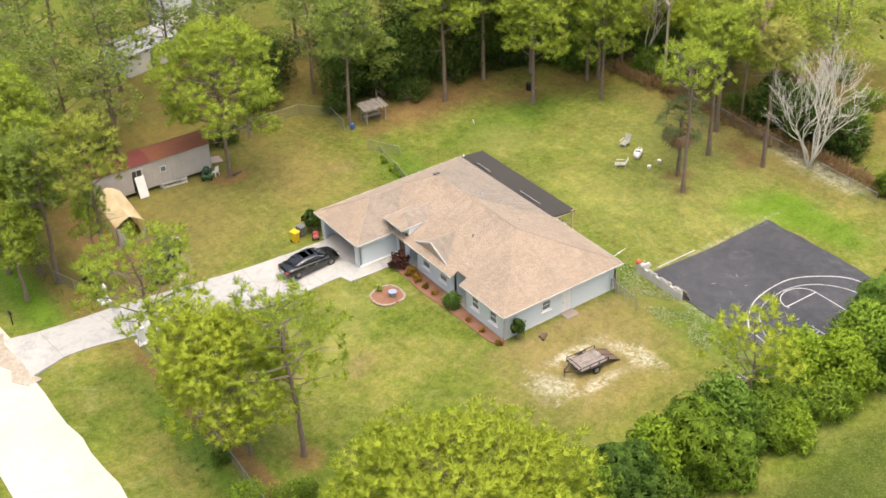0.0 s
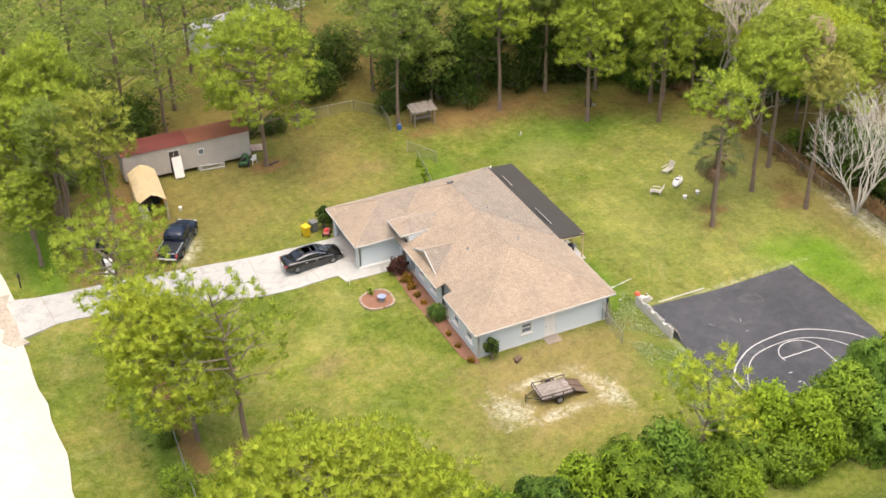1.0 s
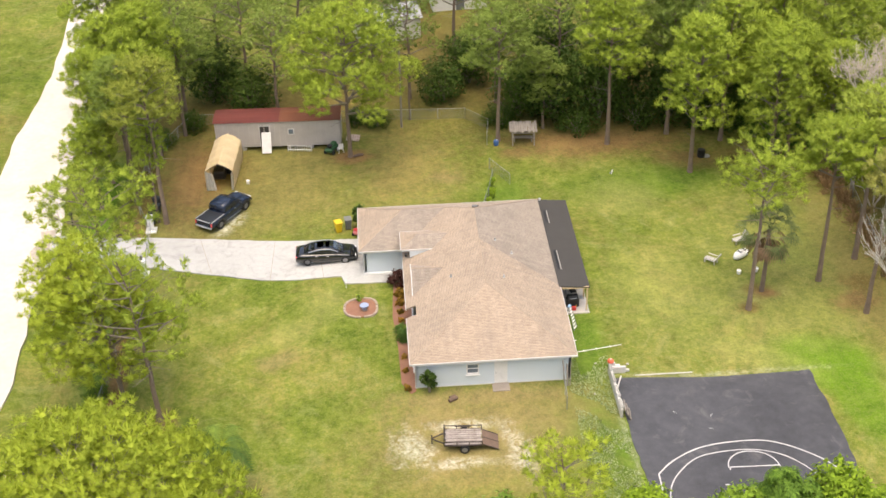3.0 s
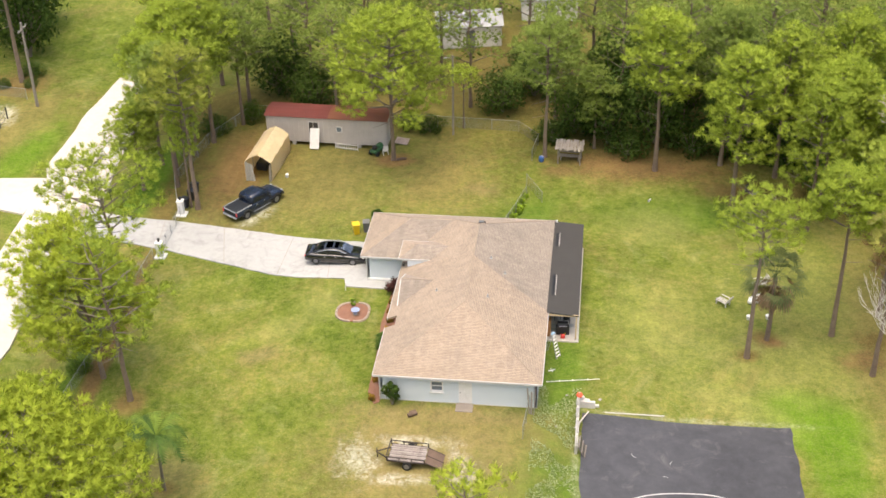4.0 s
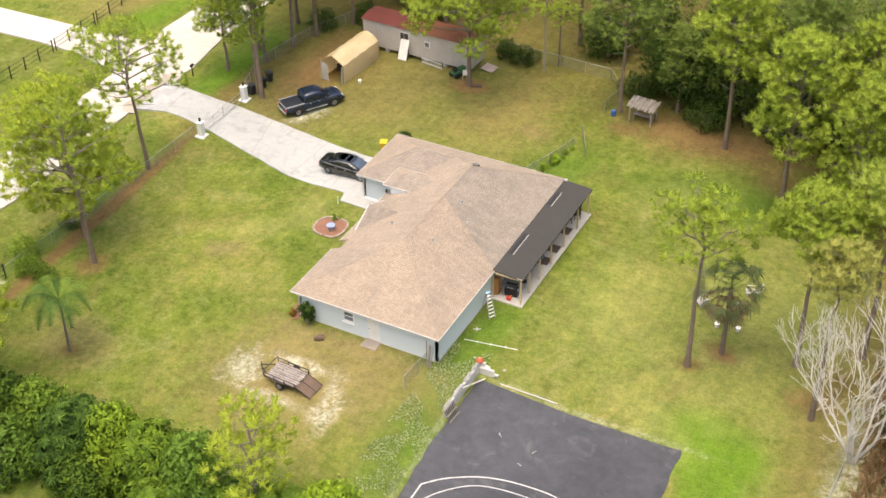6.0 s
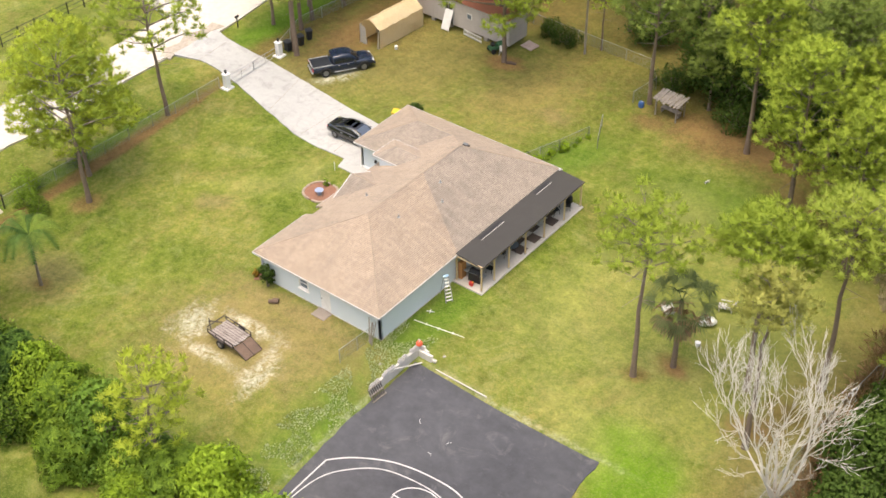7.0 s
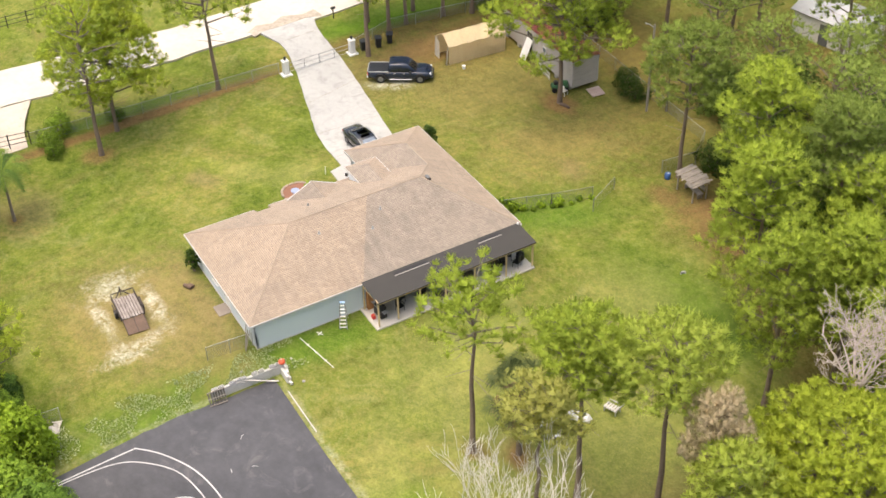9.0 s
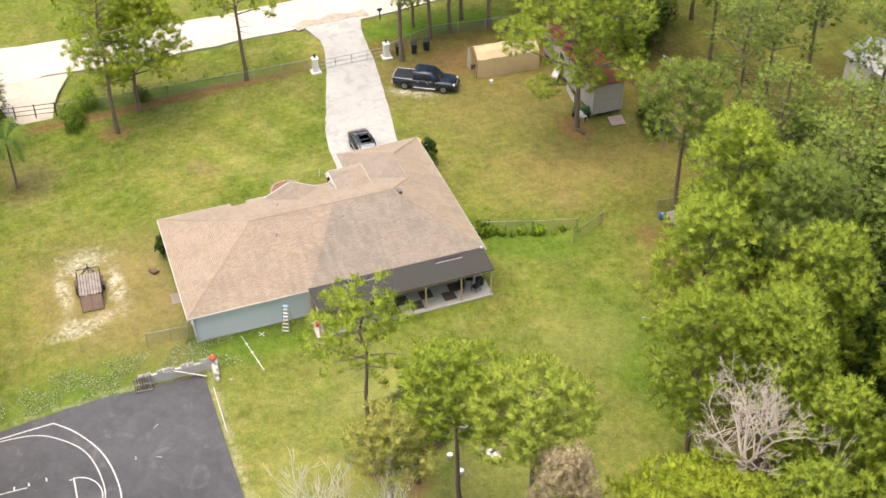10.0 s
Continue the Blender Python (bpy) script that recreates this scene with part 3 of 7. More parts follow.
# ---- the ground, road and paving ----
def ground():
    xs = [-600, -320, -180, -110] + [-80 + 2 * i for i in range(81)] + [110, 180, 320, 600]
    ys = [-600, -320, -160, -90] + [-60 + 2 * i for i in range(91)] + [160, 240, 400, 600]
    rng = random.Random(3)
    verts = []
    for y in ys:
        for x in xs:
            h = gz(x, y)
            calm = -6 < x < 32 and -19 < y < 26 or -40 < x < -4 and 12 < y < 27
            if not calm:
                h += 0.10 * noise.noise((x * 0.11, y * 0.11, 0)) - (0.35 if -29.6 < x < -25.6 and (y < 16 or y > 26) else 0)
            if -40.5 < x < -29.8 or x < -36 and 22 < y < 32:
                h -= 0.13
            verts.append((x, y, h))
    w = len(xs)
    faces = [(j * w + i, j * w + i + 1, (j + 1) * w + i + 1, (j + 1) * w + i) for j in range(len(ys) - 1) for i in range(w - 1)]
    tagged(link("ground", verts, faces, LAWN, smooth=True), "mown green lawn with dry, sandy and straw-covered patches", "ground", kind="structure")


ground()
road_y = [-260, -160, -100, -60, -40, -30, -22] + [-16 + 2 * i for i in range(40)] + [66, 80, 110, 160, 260]
draped("road", [(-37.0 - 0.02 * abs(y) * (y > 30) + 0.6 * math.sin(y * 0.13), y) for y in road_y], [(-30.5 - 0.06 * max(y - 20, 0) + 0.25 * math.sin(y * 0.31), y) for y in road_y], 0.05, SHELL, 10, 0.3, 0.18, "unpaved white shell-rock country road", "road")
draped("road_branch", [(-37.0, 30.0), (-42, 29.6), (-48, 29.4), (-60, 29.0), (-90, 28)], [(-37.0, 23.5), (-42, 24.8), (-48, 25.0), (-60, 24.6), (-90, 24)], 0.04, SHELL, 5, 0.25, 0.12, "white shell-rock drive of the opposite property", "road")
draped("gravel_apron", [(-30.6, -4.0), (-27.5, -5.4), (-25, -6.0), (-23.0, -6.4)], [(-30.6, -12.0), (-27.5, -10.8), (-25, -10.2), (-23.0, -9.8)], 0.035, paved("worn_gravel", (0.56, 0.50, 0.42), (0.40, 0.34, 0.27), (0.26, 0.22, 0.16), 0.8), 6, 0.2, 0.15, "worn gravel apron in front of a gate", "gravel")
drive_n = rounded([(-3.6, 20.6, 0), (-7.0, 20.9, 0), (-10.2, 21.5, 0), (-16.7, 22.6, 0), (-22.5, 23.4, 0), (-27.5, 23.9, 0), (-30.9, 24.6, 0)], 5)
drive_s = rounded([(-3.6, 14.9, 0), (-6.2, 15.1, 0), (-10.6, 15.5, 0), (-15.2, 16.7, 0), (-21.8, 18.6, 0), (-27.0, 19.6, 0), (-30.9, 18.8, 0)], 5)
driveway = draped("driveway", drive_n, drive_s, 0.075, CONCRETE, 8, 0.2, 0.05, "long pale concrete driveway with a gentle bend", "driveway")
for k in (6, 11, 16, 21, 26):
    line_on("joint", [drive_n[k].lerp(drive_s[k], 0.01), drive_n[k].lerp(drive_s[k], 0.5), drive_n[k].lerp(drive_s[k], 0.99)], 0.05, 0.081, surface("joint_grime", (0.34, 0.31, 0.26), (0.26, 0.24, 0.2), 0.9), driveway)
draped("walkway", [(-5.5, 15.05), (-3.5, 15.0), (-0.2, 15.0)], [(-5.2, 13.9), (-3.4, 13.8), (-0.2, 13.75)], 0.085, CONCRETE, 3, 0.15, 0.0, "short concrete walk leading to the front door", "walkway")

draped("broken_edge", [(-32.2, 25.4), (-31.9, 24.0), (-32.4, 22.2), (-31.8, 20.6), (-32.3, 19.2), (-31.6, 18.0)], [(-30.6, 25.6), (-30.9, 24.0), (-30.8, 22.2), (-31.0, 20.6), (-30.8, 19.2), (-30.2, 18.0)], 0.085, paved("broken_concrete", (0.50, 0.45, 0.37), (0.30, 0.255, 0.20), (0.20, 0.165, 0.12), 1.6, 0.44), 5, 0.15, 0.25, "broken gravelly edge where the driveway meets the road", "gravel")
court_w = [(14.65, -0.25), (14.7, -4), (14.75, -8), (15.0, -12), (15.25, -17.2)]
court_e = [(29.4, 0.05), (29.5, -4), (29.5, -8), (29.4, -12), (29.3, -17.2)]
court = draped("sports_court", rounded([(*p, 0) for p in court_w], 5), rounded([(*p, 0) for p in court_e], 5), 0.05, ASPHALT, 14, 0.2, 0.09, "dark grey asphalt court with worn white basketball lines", "court")
arc_o = rounded([(15.7, -16.9, 0), (15.75, -13.5, 0), (15.8, -10.5, 0)], 3) + rounded([(15.8, -10.5, 0), (17.1, -9.2, 0), (19.2, -7.9, 0), (21.6, -7.3, 0), (24.0, -7.35, 0), (26.2, -8.5, 0), (28.0, -10.4, 0), (28.4, -13, 0)], 6)[1:]
arc_i = rounded([(15.95, -16.9, 0), (15.95, -14.5, 0), (16.3, -12.0, 0), (17.2, -10.4, 0), (18.9, -8.85, 0), (21.2, -8.2, 0), (23.3, -8.25, 0), (25.2, -9.2, 0), (26.6, -11.2, 0), (27.1, -14, 0)], 6)
key_l = [(20.4, -17.0), (20.45, -13), (20.85, -9.8)]
circle = [(22.5 + 1.75 * math.cos(a), -9.9 + 1.6 * math.sin(a)) for a in [math.pi * i / 14 for i in range(15)]]
for nm, pts, wd in (("painted_line", arc_o, 0.10), ("painted_line", arc_i, 0.085), ("painted_line", key_l, 0.08), ("painted_line", circle, 0.08), ("painted_line", [(20.85, -9.85), (24.3, -9.85)], 0.09), ("painted_line", [(24.2, -17.0), (24.25, -9.9)], 0.08)):
    line_on(nm, pts, wd, 0.056, LINE_PAINT, court)
for y in (-13.5, -12.6, -11.5):
    line_on("painted_mark", [(20.1, y), (20.4, y)], 0.10, 0.057, LINE_PAINT, court)
for cx, cy, r, a0 in ((18.6, -3.9, 0.45, 3.4), (21.2, -4.6, 0.4, 2.2), (20.4, -6.2, 0.35, 0.9)):
    line_on("scuff_mark", [(cx + r * math.cos(a0 + 0.2 * k), cy + r * math.sin(a0 + 0.2 * k)) for k in range(6)], 0.035, 0.056, LINE_PAINT, court)
part("edge_board", box((17.9, 0.12, gz(17.9, 0.1) + 0.10), (5.2, 0.08, 0.08), 0.02), BLEACHED_WOOD, court, "weathered pale edging board")


# ---- the house ----
EAVE, PITCH = 2.55, 0.42
house = thing("house", pose(0, 0, 0), "single-storey blue-grey stucco house with a tan shingle hip roof", "house")


def roof_face(name, pts, along, material, label=""):
    """One slope: shingle courses run along the eave direction, and the slab has thickness."""
    c = [Vector(p) for p in pts]
    a = Vector(along).normalized()
    nrm = Vector((0, 0, 0))
    for i in range(len(c)):
        nrm += c[i].cross(c[(i + 1) % len(c)])
    nrm.normalize()
    if nrm.z < 0:
        nrm, c = -nrm, c[::-1]
    up = nrm.cross(a)
    if up.z < 0:
        up = -up
    k = len(c)
    verts = c + [p - Vector((0, 0, 0.14)) for p in c]
    faces = [tuple(range(k)), tuple(range(2 * k - 1, k - 1, -1))] + [((i + 1) % k, i, k + i, k + (i + 1) % k) for i in range(k)]
    uvs = [(verts[i].dot(a), verts[i].dot(up)) for f in faces for i in f]
    return link(name, verts, faces, material, house, label, uvs=uvs)


def w_plane(x, y):
    return (x, y, EAVE + PITCH * (x + 0.4))


XE, XW, YS, YN = 11.75, -0.4, -0.45, 21.6
RX = (XE + XW) / 2
RZ = EAVE + PITCH * (XE - RX)
S_AP, N_AP = (RX, YS + (XE - RX), RZ), (RX, 16.45, RZ)
SW, SE, NE = (XW, YS, EAVE), (XE, YS, EAVE), (XE, YN, EAVE)
GW, GS = -3.95, 14.7
G1, G2 = (GW, GS, EAVE), (GW, YN, EAVE)
NP = (RZ - EAVE) / (YN - 16.45)
gy = (NP * YN + PITCH * GS) / (NP + PITCH)
gz_top = EAVE + PITCH * (gy - GS)
GH, GK = (GW + gy - GS, gy, gz_top), (XW + gy - GS, gy, gz_top)
VAL = (XW, GS, EAVE)
split_r, split_e = (RX, 11.9, RZ), (XE, 8.3, EAVE)
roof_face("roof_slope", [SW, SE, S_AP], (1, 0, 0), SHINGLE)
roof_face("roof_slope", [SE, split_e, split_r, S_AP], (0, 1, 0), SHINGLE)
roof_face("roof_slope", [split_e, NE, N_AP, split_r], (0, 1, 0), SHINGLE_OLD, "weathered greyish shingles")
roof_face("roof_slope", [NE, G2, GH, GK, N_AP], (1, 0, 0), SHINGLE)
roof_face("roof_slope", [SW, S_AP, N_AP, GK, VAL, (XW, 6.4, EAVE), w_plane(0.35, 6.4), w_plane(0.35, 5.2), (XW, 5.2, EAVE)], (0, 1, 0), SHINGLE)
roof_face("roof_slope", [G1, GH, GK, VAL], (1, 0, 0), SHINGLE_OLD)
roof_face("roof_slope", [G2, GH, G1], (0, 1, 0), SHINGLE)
# small gable riding on the front slope
ry0, ry1, rx = 7.75, 12.05, 0.2
rm = (ry0 + ry1) / 2
r_lo = w_plane(rx, 0)[2] + 0.02
rz = r_lo + 0.48 * (ry1 - rm)
rxe = (rz - EAVE) / PITCH - 0.4
roof_face("roof_slope", [(rx, ry0, r_lo), (rx, rm, rz), (rxe, rm, rz)], (1, 0, 0), SHINGLE_OLD)
roof_face("roof_slope", [(rx, ry1, r_lo), (rx, rm, rz), (rxe, rm, rz)], (1, 0, 0), SHINGLE)
# raised entry roof
EZ = 3.58
e_w, e_s, e_n, e_m = -0.5, 13.1, 15.8, 14.45
e_top = EZ + PITCH * (e_m - e_s)
x_of = lambda z: (z - EAVE) / PITCH - 0.4
roof_face("roof_slope", [(e_w, e_s, EZ), (x_of(EZ) + 0.05, e_s, EZ), (x_of(e_top) + 0.05, e_m, e_top), (e_w + 1.35, e_m, e_top)], (1, 0, 0), SHINGLE_OLD)
roof_face("roof_slope", [(e_w, e_n, EZ), (x_of(EZ) + 0.05, e_n, EZ), (x_of(e_top) + 0.05, e_m, e_top), (e_w + 1.35, e_m, e_top)], (1, 0, 0), SHINGLE)
roof_face("roof_slope", [(e_w, e_s, EZ), (e_w, e_n, EZ), (e_w + 1.35, e_m, e_top)], (0, 1, 0), SHINGLE)


def fascia(a, b, drop=0.16, out=0.03):
    a, b = Vector(a), Vector(b)
    d = b - a
    turn = math.atan2(d.y, d.x)
    lean = math.asin(d.z / d.length)
    m = Matrix.Translation((a + b) / 2 - Vector((0, 0, drop / 2 + 0.005))) @ pose(0, 0, 0, 0, 0, math.degrees(turn)) @ pose(0, 0, 0, 0, -math.degrees(lean), 0)
    return part("fascia", box((0, 0, 0), (d.length, 0.05 + out, drop), 0.008, m), TRIM, house, "white-painted fascia board")


for a, b in ((SW, SE), (SE, split_e), (NE, G2), (G2, G1), (G1, VAL), (SW, (XW, 5.2, EAVE)), ((rx - 0.03, ry0, r_lo + 0.03), (rx - 0.03, rm, rz + 0.0)), ((rx - 0.03, ry1, r_lo + 0.03), (rx - 0.03, rm, rz + 0.0)), ((XW, 6.4, EAVE), (XW, 12.95, EAVE)), ((e_w, e_s, EZ), (x_of(EZ), e_s, EZ)), ((e_w, e_s, EZ), (e_w, e_n, EZ)), ((e_w, e_n, EZ), (x_of(EZ), e_n, EZ)), (split_e, NE)):
    fascia(a, b)
# hip and ridge caps
for a, b in ((SW, S_AP), (SE, S_AP), (NE, N_AP), (S_AP, N_AP), (N_AP, GK), (GK, GH), (GH, G1), (GH, G2), ((rx, rm, rz), (rxe, rm, rz))):
    a, b = Vector(a) + Vector((0, 0, 0.015)), Vector(b) + Vector((0, 0, 0.015))
    part("ridge_cap", tube([a, b], 0.03, 6), RIDGE, house)


def wall(x0, y0, x1, y1, z0=-0.25, z1=2.45, openings=(), thick=0.2, material=STUCCO):
    """A straight wall with real openings (start, end, sill, head) along its length; its inner side lies to the left."""
    d = Vector((x1 - x0, y1 - y0, 0))
    ln = d.length
    m = Matrix.Translation((x0, y0, 0)) @ pose(0, 0, 0, 0, 0, math.degrees(math.atan2(d.y, d.x)))
    bm = bmesh.new()
    at = 0.0
    for a, b, lo, hi in sorted(openings):
        for s0, s1, h0, h1 in ((at, a, z0, z1), (a, b, z0, lo), (a, b, hi, z1)):
            if s1 - s0 > 0.01 and h1 - h0 > 0.01:
                box(((s0 + s1) / 2, thick / 2, (h0 + h1) / 2), (s1 - s0, thick, h1 - h0), 0, m, bm)
        at = b
    box(((at + ln) / 2, thick / 2, (z0 + z1) / 2), (ln - at, thick, z1 - z0), 0, m, bm)
    return part("wall", bm, material, house), m


def window(m, a, b, lo, hi):
    """A white-framed sash window set into the wall."""
    c, w, h = (a + b) / 2, b - a, hi - lo
    fr = bmesh.new()
    for s in (-1, 1):
        box((c + s * (w / 2 - 0.03), 0.02, (lo + hi) / 2), (0.08, 0.12, h + 0.08), 0.008, m, fr)
        box((c, 0.021, (lo + hi) / 2 + s * (h / 2 - 0.03)), (w, 0.12, 0.08), 0.008, m, fr)
    box((c, 0.05, (lo + hi) / 2), (w, 0.05, 0.05), 0.006, m, fr)
    win = part("window", fr, WHITE, house, "white-framed sash window")
    part("pane", box((c, 0.08, (lo + hi) / 2 + h / 4 - 0.02), (w - 0.14, 0.02, h / 2 - 0.08), 0, m), WINDOW_GLASS, win)
    part("pane", box((c, 0.09, (lo + hi) / 2 - h / 4 + 0.02), (w - 0.14, 0.02, h / 2 - 0.08), 0, m), WINDOW_GLASS, win)
    part("sill", box((c, -0.05, lo - 0.06), (w + 0.16, 0.16, 0.07), 0.01, m), WHITE, win)


_, m = wall(0, 0, 11.4, 0, openings=((3.72, 4.62, 1.0, 1.95), (5.75, 6.72, 0.0, 2.12)))
window(m, 3.72, 4.62, 1.0, 1.95)
side_door = part("door", box((6.235, 0.06, 1.06), (0.97, 0.06, 2.12), 0.01, m), WHITE, house, "white side door")
dm = bmesh.new()
for lo, hi in ((0.2, 0.85), (1.0, 1.95)):
    for k in (-1, 1):
        box((6.235 + k * 0.21, 0.025, (lo + hi) / 2), (0.30, 0.02, hi - lo), 0.008, m, dm)
part("panel", dm, WHITE, side_door)
part("handle", box((5.86, 0.0, 1.0), (0.05, 0.08, 0.12), 0.01, m), STEEL, side_door)
wall(11.4, 0, 11.4, 8.2)
_, m = wall(11.4, 8.2, 11.4, 21.2, openings=((3.6, 6.0, 0.1, 2.1), (8.5, 9.6, 0.9, 1.95)))
window(m, 8.5, 9.6, 0.9, 1.95)
slide = part("sliding_door", box((4.8, 0.08, 1.1), (2.36, 0.03, 1.96), 0, m), WINDOW_GLASS, house, "glazed sliding patio door")
sf = bmesh.new()
for x in (3.63, 4.8, 5.97):
    box((x, 0.05, 1.1), (0.07, 0.08, 2.0), 0.006, m, sf)
box((4.8, 0.051, 2.07), (2.4, 0.08, 0.07), 0.006, m, sf)
part("frame", sf, WHITE, slide)
wall(11.4, 21.2, -3.55, 21.2)
_, m = wall(-3.55, 21.2, -3.55, 15.1, openings=((0.5, 5.4, 0.0, 2.15),))
# dark panel across the garage, painting its inner shade
part("garage_interior", box((-1.6, 18.15, 1.0), (0.1, 5.6, 2.0)), SHADE_INSIDE, house, "dark panel standing in for the shade inside the open garage")
gd = part("garage_door", box((2.95, 0.5, 2.2), (4.8, 0.9, 0.05), 0.01, m), WHITE, house, "rolled-up white garage door")
for k in range(4):
    part("door_panel", box((2.95, 0.2 + 0.22 * k, 2.165), (4.7, 0.2, 0.02), 0.006, m), WHITE, gd)
wall(-3.55, 15.1, 0.2, 15.1)
part("plinth", box((-1.7, 15.05, 0.05), (3.8, 0.16, 0.34), 0.01), WHITE, house, "white-painted plinth")
wall(0.2, 15.5, 0.2, 13.3, z1=3.46, openings=((0.7, 1.7, 0.0, 2.3),))
part("door", box((0.34, 14.3, 1.15), (0.06, 1.0, 2.3), 0.01), BROWN_WOOD, house, "dark front door in the entry")
wall(2.3, 13.3, 0.2, 13.3, z1=3.46)
wall(0.2, 15.5, 2.3, 15.5, z0=2.4, z1=3.46)
_, m = wall(0.2, 12.0, 0.2, 6.7, openings=((0.8, 1.9, 0.85, 2.05), (3.2, 4.3, 0.85, 2.05)))
window(m, 0.8, 1.9, 0.85, 2.05)
window(m, 3.2, 4.3, 0.85, 2.05)
gable = bmesh.new()
gf = [[gable.verts.new((x, y, z)) for y, z in ((ry1 - 0.05, r_lo - 0.12), (ry0 + 0.05, r_lo - 0.12), (rm, rz - 0.04))] for x in (rx + 0.01, rx + 0.12)]
gable.faces.new(gf[0]), gable.faces.new(gf[1][::-1])
for i in range(3):
    gable.faces.new((gf[0][i], gf[1][i], gf[1][(i + 1) % 3], gf[0][(i + 1) % 3]))
part("gable", gable, RIDGE, house, "tan shingle-clad gable")
wall(1.5, 13.3, 1.5, 12.0, z1=3.1)
wall(0.2, 6.7, 1.5, 6.7)
wall(1.5, 6.7, 1.5, 4.95, z1=3.1)
wall(1.5, 4.95, 0, 4.95)
_, m = wall(0, 4.95, 0, 0, openings=((0.8, 1.8, 0.85, 2.0), (3.1, 4.1, 0.85, 2.0)))
window(m, 0.8, 1.8, 0.85, 2.0)
window(m, 3.1, 4.1, 0.85, 2.0)
for x0, y0, x1, y1 in ((-0.35, -0.4, 11.7, 0.02), (11.38, 0.0, 11.7, 21.5), (-3.9, 21.18, 11.4, 21.55), (-0.35, 0.0, 0.02, 5.1), (-3.9, 14.75, -3.53, 21.5), (-3.55, 14.75, -0.2, 15.12)):
    part("soffit", box(((x0 + x1) / 2, (y0 + y1) / 2, 2.40), (x1 - x0, y1 - y0, 0.04)), WHITE, house)
part("floor_slab", box((5.7, 10.6, -0.12), (11.5, 21.3, 0.3), 0.01), SLAB, house)
part("floor_slab", box((-1.7, 18.15, -0.11), (3.9, 6.2, 0.32), 0.01), SLAB, house)
# corner trim in white
for x, y in ((0.0, 0.0), (-3.55, 15.1)):
    part("corner_trim", box((x, y, 1.1), (0.12, 0.12, 2.6), 0.01), TRIM, house)
# vents on the roof
for x, y in ((7.2, 7.2), (8.2, 11.0), (7.0, 12.3), (3.2, 8.2)):
    z = EAVE + PITCH * min(XE - x, x + 0.4)
    v = part("vent_pipe", tube([(x, y, z - 0.1), (x, y, z + 0.25)], 0.05, 8), STEEL, house)
    part("flashing", box((x, y, z + 0.03), (0.2, 0.2, 0.05), 0.02), STEEL, v)
v = part("ridge_vent", box((5.85, 17.0, 4.90), (0.6, 0.3, 0.16), 0.05), DARK_STEEL, house, "dark metal roof vent")
part("hood", box((5.78, 17.0, 5.0), (0.42, 0.26, 0.06), 0.02), GREY_PLASTIC, v)
part("entry_light", box((-0.1, 13.0, 3.1), (0.18, 0.2, 0.28), 0.04), BLACK_STEEL, house)
fl = part("floodlight", box((11.78, 21.25, 2.72), (0.16, 0.16, 0.2), 0.04), WHITE, house, "white floodlight under the eave corner")
part("door_step", box((6.2, -0.48, -0.05), (1.25, 0.95, 0.22), 0.02), surface("step_paving", (0.28, 0.24, 0.205), (0.20, 0.172, 0.148), 0.9), house, "grey concrete door step")

# ---- the rear porch ----
porch = thing("porch", pose(0, 0, 0), "open rear porch with dark roof on pale timber posts", "porch")
PO_IN, PO_OUT = 2.62, 2.40
part("roof_deck", sheet([(11.5, 8.2, PO_IN), (14.05, 8.2, PO_OUT), (14.05, 21.4, PO_OUT), (11.5, 21.4, PO_IN)], 0.09), PORCH_ROOF, porch, "dark brown roofing")
for y0, y1, x in ((10.6, 13.4, 12.12), (17.6, 19.6, 12.1)):
    # the wide black strip stands in for the shadow zone above each flashing
    for dx, wd, up, mt, lb in ((0.0, 0.06, 0.012, BLOCK, "bright flashing strip"), (-0.30, 0.28, 0.004, BLACK_STEEL, "black strip standing in for the shadow above the flashing")):
        z0, z1 = PO_IN - 0.0863 * (x + dx - 11.5) + up, PO_IN - 0.0863 * (x + dx + wd - 11.5) + up
        part("seam_strip", sheet([(x + dx, y0, z0), (x + dx + wd, y0, z1), (x + dx + wd, y1, z1), (x + dx, y1, z0)], 0.012), mt, porch, lb)
part("beam", box((13.9, 14.8, 2.24), (0.10, 13.2, 0.20), 0.01), PALE_WOOD, porch)
part("beam", box((12.75, 8.25, 2.36), (2.5, 0.08, 0.16), 0.01, pose(0, 0, 0)), PALE_WOOD, porch)
for y in (8.3, 9.85, 11.65, 13.75, 16.2, 18.9, 21.2):
    p = part("post", box((13.88, y, 1.17), (0.11, 0.11, 2.1), 0.012), PALE_WOOD, porch)
    part("base_plate", box((13.88, y, 0.13), (0.2, 0.2, 0.04), 0.01), STEEL, p)
part("post", box((11.62, 8.3, 1.2), (0.11, 0.11, 2.3), 0.012), PALE_WOOD, porch)
part("slab", box((12.76, 14.65, 0.0), (2.7, 13.3, 0.22), 0.02), SLAB, porch, "pale concrete slab")
for i in range(9):
    y = 9.2 + 1.35 * i
    part("rafter", sheet([(11.5, y, PO_IN - 0.1), (14.0, y, PO_OUT - 0.1), (14.0, y + 0.05, PO_OUT - 0.1), (11.5, y + 0.05, PO_IN - 0.1)], 0.12), PALE_WOOD, porch)


